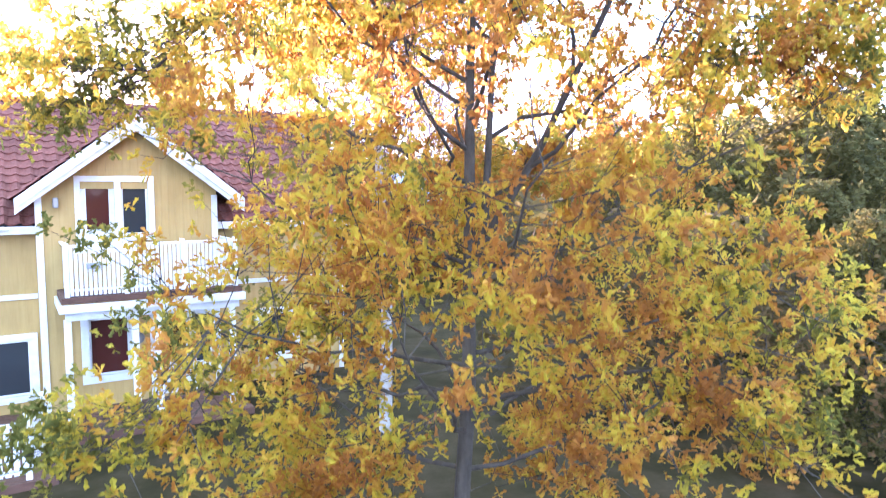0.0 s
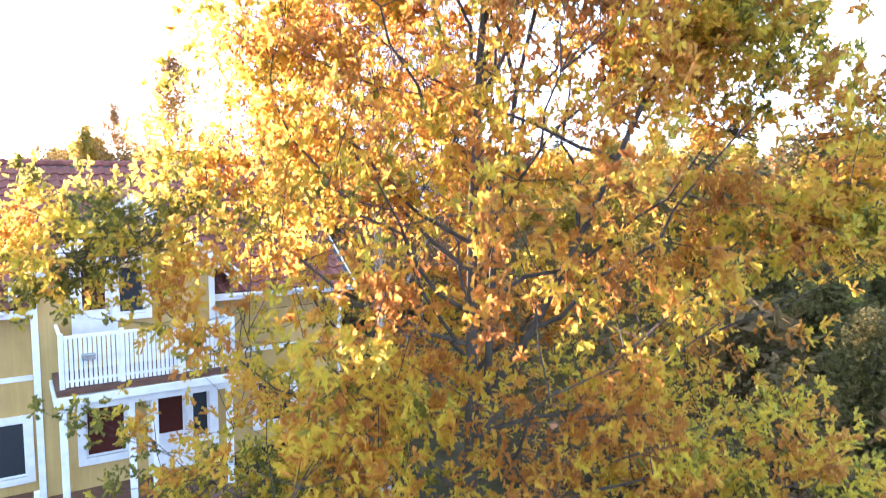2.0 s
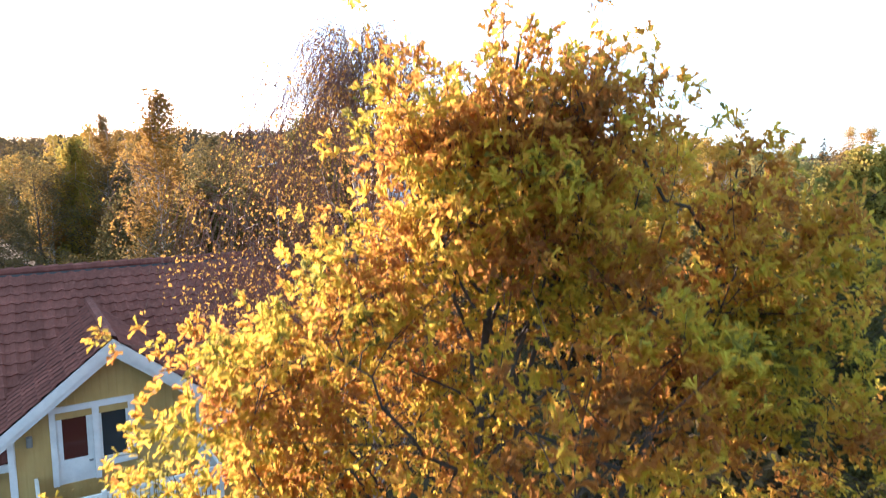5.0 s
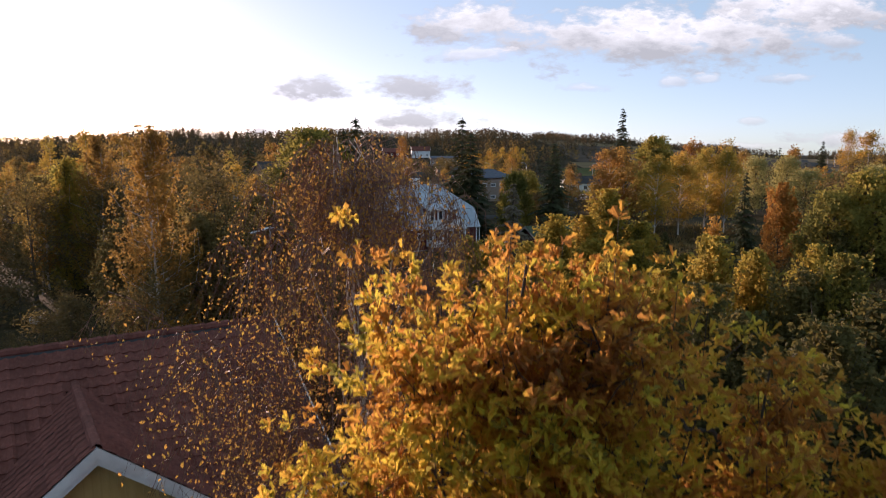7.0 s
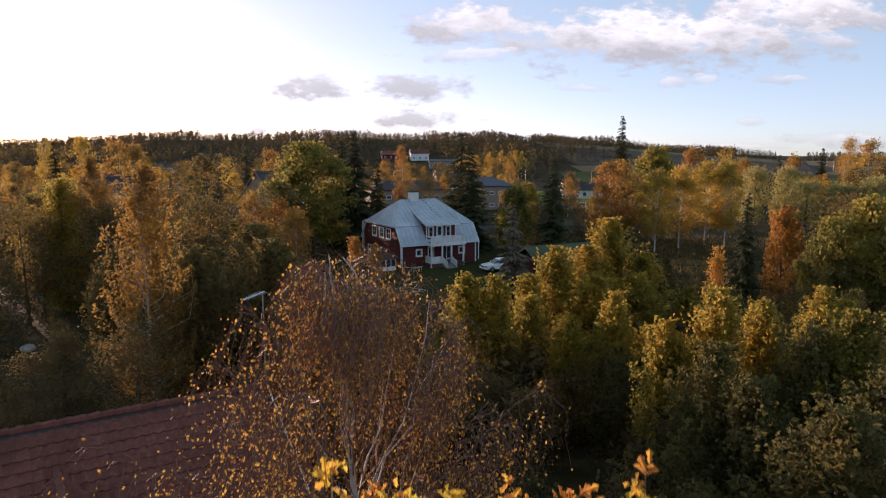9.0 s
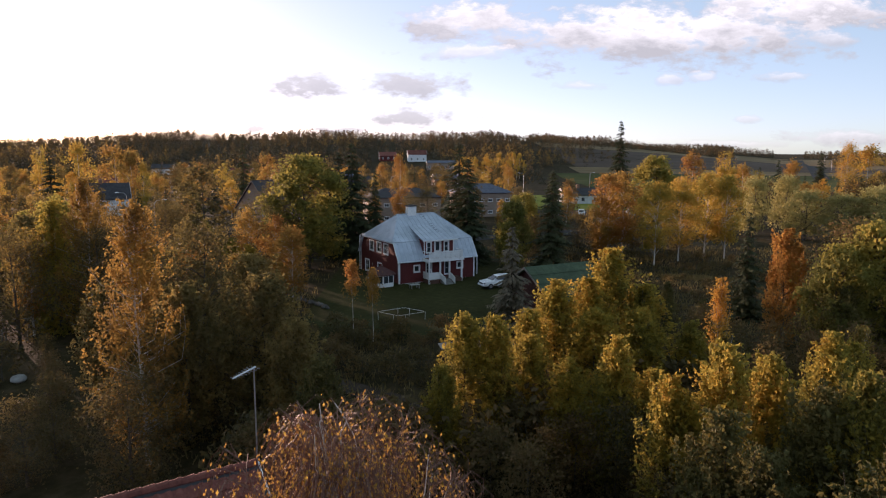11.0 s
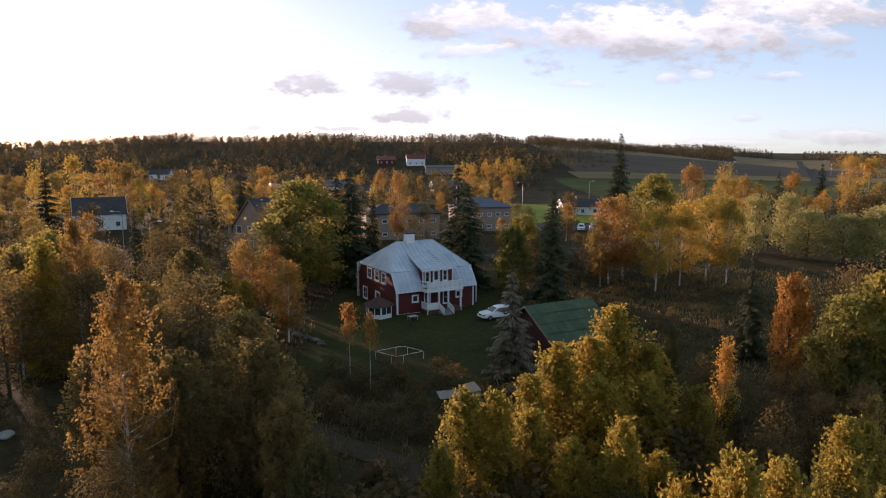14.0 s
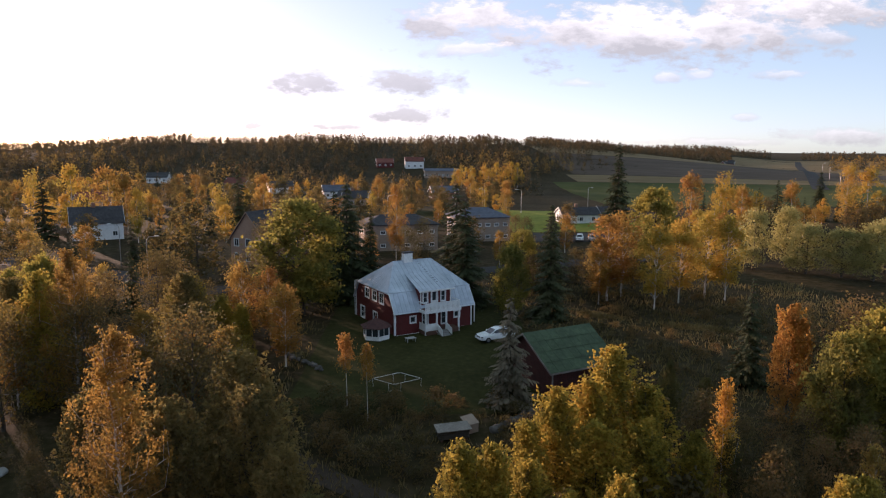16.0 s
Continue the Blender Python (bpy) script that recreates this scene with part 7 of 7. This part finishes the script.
# ---- other houses ----
def plain_house(name, x, y, rot, L, Dp, eave, ridge, wall_mat, roof_mat, label, wins=3, storeys=1, chimney=True, hip=0.0, lift=-0.1, category="house", white_gable=False, win_h=1.1, verge=None):
    """A gabled house; x runs along its ridge."""
    h = thing(name, pose(x, y, gzf(x, y) + lift, 0, 0, rot), label, category)
    hx, hy = L / 2, Dp / 2
    faces = [Face((-hx, -hy, 0), (1, 0, 0), (0, -1, 0)), Face((hx, -hy, 0), (0, 1, 0), (1, 0, 0)), Face((hx, hy, 0), (-1, 0, 0), (0, 1, 0)), Face((-hx, hy, 0), (0, -1, 0), (-1, 0, 0))]
    for i, fc in enumerate(faces):
        ln = L if i % 2 == 0 else Dp
        k = wins if i % 2 == 0 else max(1, int(wins * Dp / L))
        holes = []
        for st in range(storeys):
            z0 = 0.9 + st * 2.8
            if z0 + win_h > eave:
                break
            for j in range(k):
                c = ln * (j + 0.5) / k
                holes.append((c - 0.5, c + 0.5, z0, z0 + win_h))
        wall_with_holes(fc, 0.0 if i % 2 == 0 else 0.2, ln if i % 2 == 0 else ln - 0.2, -0.5, eave, 0.2, holes, wall_mat, h)
        if i in (0, 1, 3):
            for s0, s1, z0, z1 in holes:
                window(fc, s0, s1, z0, z1, h, (2, 1), 0.1)
    o = 0.45
    rx = hx + 0.4 - hip
    if hip:
        plate("roof", [(-hx - o, -hy - o, eave), (hx + o, -hy - o, eave), (rx, 0, ridge), (-rx, 0, ridge)], 0.15, roof_mat, h)
        plate("roof", [(hx + o, hy + o, eave), (-hx - o, hy + o, eave), (-rx, 0, ridge), (rx, 0, ridge)], 0.15, roof_mat, h)
        plate("roof", [(hx + o, -hy - o, eave), (hx + o, hy + o, eave), (rx, 0, ridge)], 0.15, roof_mat, h)
        plate("roof", [(-hx - o, hy + o, eave), (-hx - o, -hy - o, eave), (-rx, 0, ridge)], 0.15, roof_mat, h)
    else:
        sl = (ridge - eave) / hy
        plate("roof", [(-rx, -hy - o, eave - o * sl + 0.1), (rx, -hy - o, eave - o * sl + 0.1), (rx, 0, ridge + 0.1), (-rx, 0, ridge + 0.1)], 0.15, roof_mat, h)
        plate("roof", [(rx, hy + o, eave - o * sl + 0.1), (-rx, hy + o, eave - o * sl + 0.1), (-rx, 0, ridge + 0.1), (rx, 0, ridge + 0.1)], 0.15, roof_mat, h)
        for xe in (-hx, hx - 0.2):
            bm = bmesh.new()
            q = [(-hy, eave), (hy, eave), (0, ridge - 0.06)]
            a, b = [bm.verts.new((xe, yy, z)) for yy, z in q], [bm.verts.new((xe + 0.2, yy, z)) for yy, z in q]
            bm.faces.new(a), bm.faces.new(b[::-1])
            for i in range(3):
                bm.faces.new((a[i], a[(i + 1) % 3], b[(i + 1) % 3], b[i]))
            part("gable_wall", bm, WHITE if white_gable else wall_mat, h)
            bm = bmesh.new()
            xo = -rx - 0.03 if xe < 0 else rx - 0.02
            q = [(-hy - o, eave - o * sl + 0.12), (0, ridge + 0.12), (hy + o, eave - o * sl + 0.12), (hy + o, eave - o * sl - 0.12), (0, ridge - 0.14), (-hy - o, eave - o * sl - 0.12)]
            a, b = [bm.verts.new((xo, yy, z)) for yy, z in q], [bm.verts.new((xo + 0.05, yy, z)) for yy, z in q]
            bm.faces.new(a), bm.faces.new(b[::-1])
            for i in range(6):
                bm.faces.new((a[i], a[(i + 1) % 6], b[(i + 1) % 6], b[i]))
            part("verge_board", bm, verge or WHITE, h)
    if chimney:
        part("chimney", bx((-0.9, -0.1, -0.35, 0.45, ridge - 0.6, ridge + 1.0)), BRICK, h)
    return h


# the brick hall, its gable towards the camera
plain_house("brick_hall", -31.5, 141, 66, 13, 8.0, 5.2, 10.2, BRICK_PALE, DARK_ROOF, "tall pale brown brick hall with a steep dark roof", 5, 2, False, win_h=1.4, verge=BRICK_PALE)
# the long beige building
plain_house("long_building", -7.0, 158, 12, 16, 10, 5.7, 7.5, PLASTER, DARK_ROOF, "beige two-storey building with a dark hipped roof", 6, 2, False, hip=4.5, category="building", win_h=0.65)
plain_house("long_building", 11.8, 172, 12, 13, 10, 5.8, 7.8, PLASTER, BLUE_ROOF, "beige two-storey building with blue-grey hipped roof", 6, 2, False, hip=4.5, category="building", win_h=0.65)
plain_house("white_house", -80, 172, 28, 11, 8, 4.2, 7.6, WHITE, DARK_ROOF, "white wooden house with a dark roof", 3, 1)
plain_house("bungalow", -68, 112, 10, 12, 7, 2.7, 4.2, PLASTER, BRICK, "low pale bungalow with a brown roof", 3, 1)
plain_house("bungalow", 44, 208, 5, 11, 8, 2.8, 4.6, WHITE, DARK_ROOF, "low white house with a dark gable roof", 3, 1)
plain_house("bungalow", 57, 212, -4, 12, 8, 2.7, 4.4, BRICK, DARK_ROOF, "low brick house with a dark roof", 3, 1)
plain_house("white_house", -10, 465, 8, 12, 8, 4.6, 7.2, WHITE, TILE, "white two-storey house with a red roof", 3, 2)
plain_house("school", 7, 420, 3, 20, 10, 4.0, 5.2, PLASTER, BLUE_ROOF, "long low cream building with a flat grey roof", 8, 1, False)
for x, y, rot, mat, roof, lab in ((-70, 330, 20, WHITE, DARK_ROOF, "white house half hidden by trees"), (-98, 360, -10, PLASTER, TILE, "cream house half hidden by trees"), (-40, 300, 15, WHITE, BLUE_ROOF, "low white house among village trees"), (-150, 390, 5, WHITE, DARK_ROOF, "white house on the wooded slope"), (-28, 262, -5, PLASTER, DARK_ROOF, "cream house with dark roof in the village"), (6, 300, 12, BRICK, BLUE_ROOF, "brick house with grey roof in the village"), (-118, 250, 15, PLASTER, TILE, "cream house with red roof in the village"), (-30, 470, 12, RED_WOOD, TILE, "red house at the foot of the hill"), (330, 760, 10, RED_WOOD, DARK_ROOF, "red farm building beyond the fields"), (430, 980, -8, WHITE, DARK_ROOF, "white farmhouse beyond the fields")):
    plain_house("village_house", x, y, rot, 11, 8, 3.2, 5.6, mat, roof, lab, 3, 1)


def street_lamp(x, y, rot, h=8.0):
    lp = thing("street_lamp", pose(x, y, gzf(x, y) - 0.1, 0, 0, rot), "tall grey street lamp on a thin pole", "street lamp", "village street lamps")
    V, F = [], []
    tube(V, F, [(0, 0, 0), (0, 0, h * 0.93), (0.4, 0, h), (1.5, 0, h + 0.1)], [0.09, 0.07, 0.05, 0.045], 6)
    mesh_ob("pole", V, F, STEEL, lp)
    part("lamp_head", bx((1.3, 2.0, -0.13, 0.13, h + 0.04, h + 0.2), bev=0.04), WHITE, lp)
    return lp


for x, y, r in ((-46, 118, 20), (-58, 135, 200), (19, 240, 180), (9, 243, 0), (31, 236, 180), (-12, 205, 0), (-26, 210, 90), (58, 255, 20), (222, 372, 0), (262, 450, 0), (312, 545, 0)):
    street_lamp(x, y, r)
crng = random.Random(3)
for i in range(9):
    x, y = 27 + 3.0 * i, 168 + crng.uniform(-0.4, 0.4)
    if i in (1, 3, 4, 7):
        build_car(pose(x, y, gzf(x, y) + 0.06, 0, 0, 80 + crng.uniform(-4, 4)), CAR_WHITE if i % 3 == 0 else STEEL if i % 3 == 1 else RUBBER, "parked car in the village car park", "cars in the car park")

# models that were never planted leave the place
for rows in MODELS.values():
    for ob in rows:
        if ob.name not in used:
            for o in (*ob.children_recursive, ob):
                bpy.data.objects.remove(o)
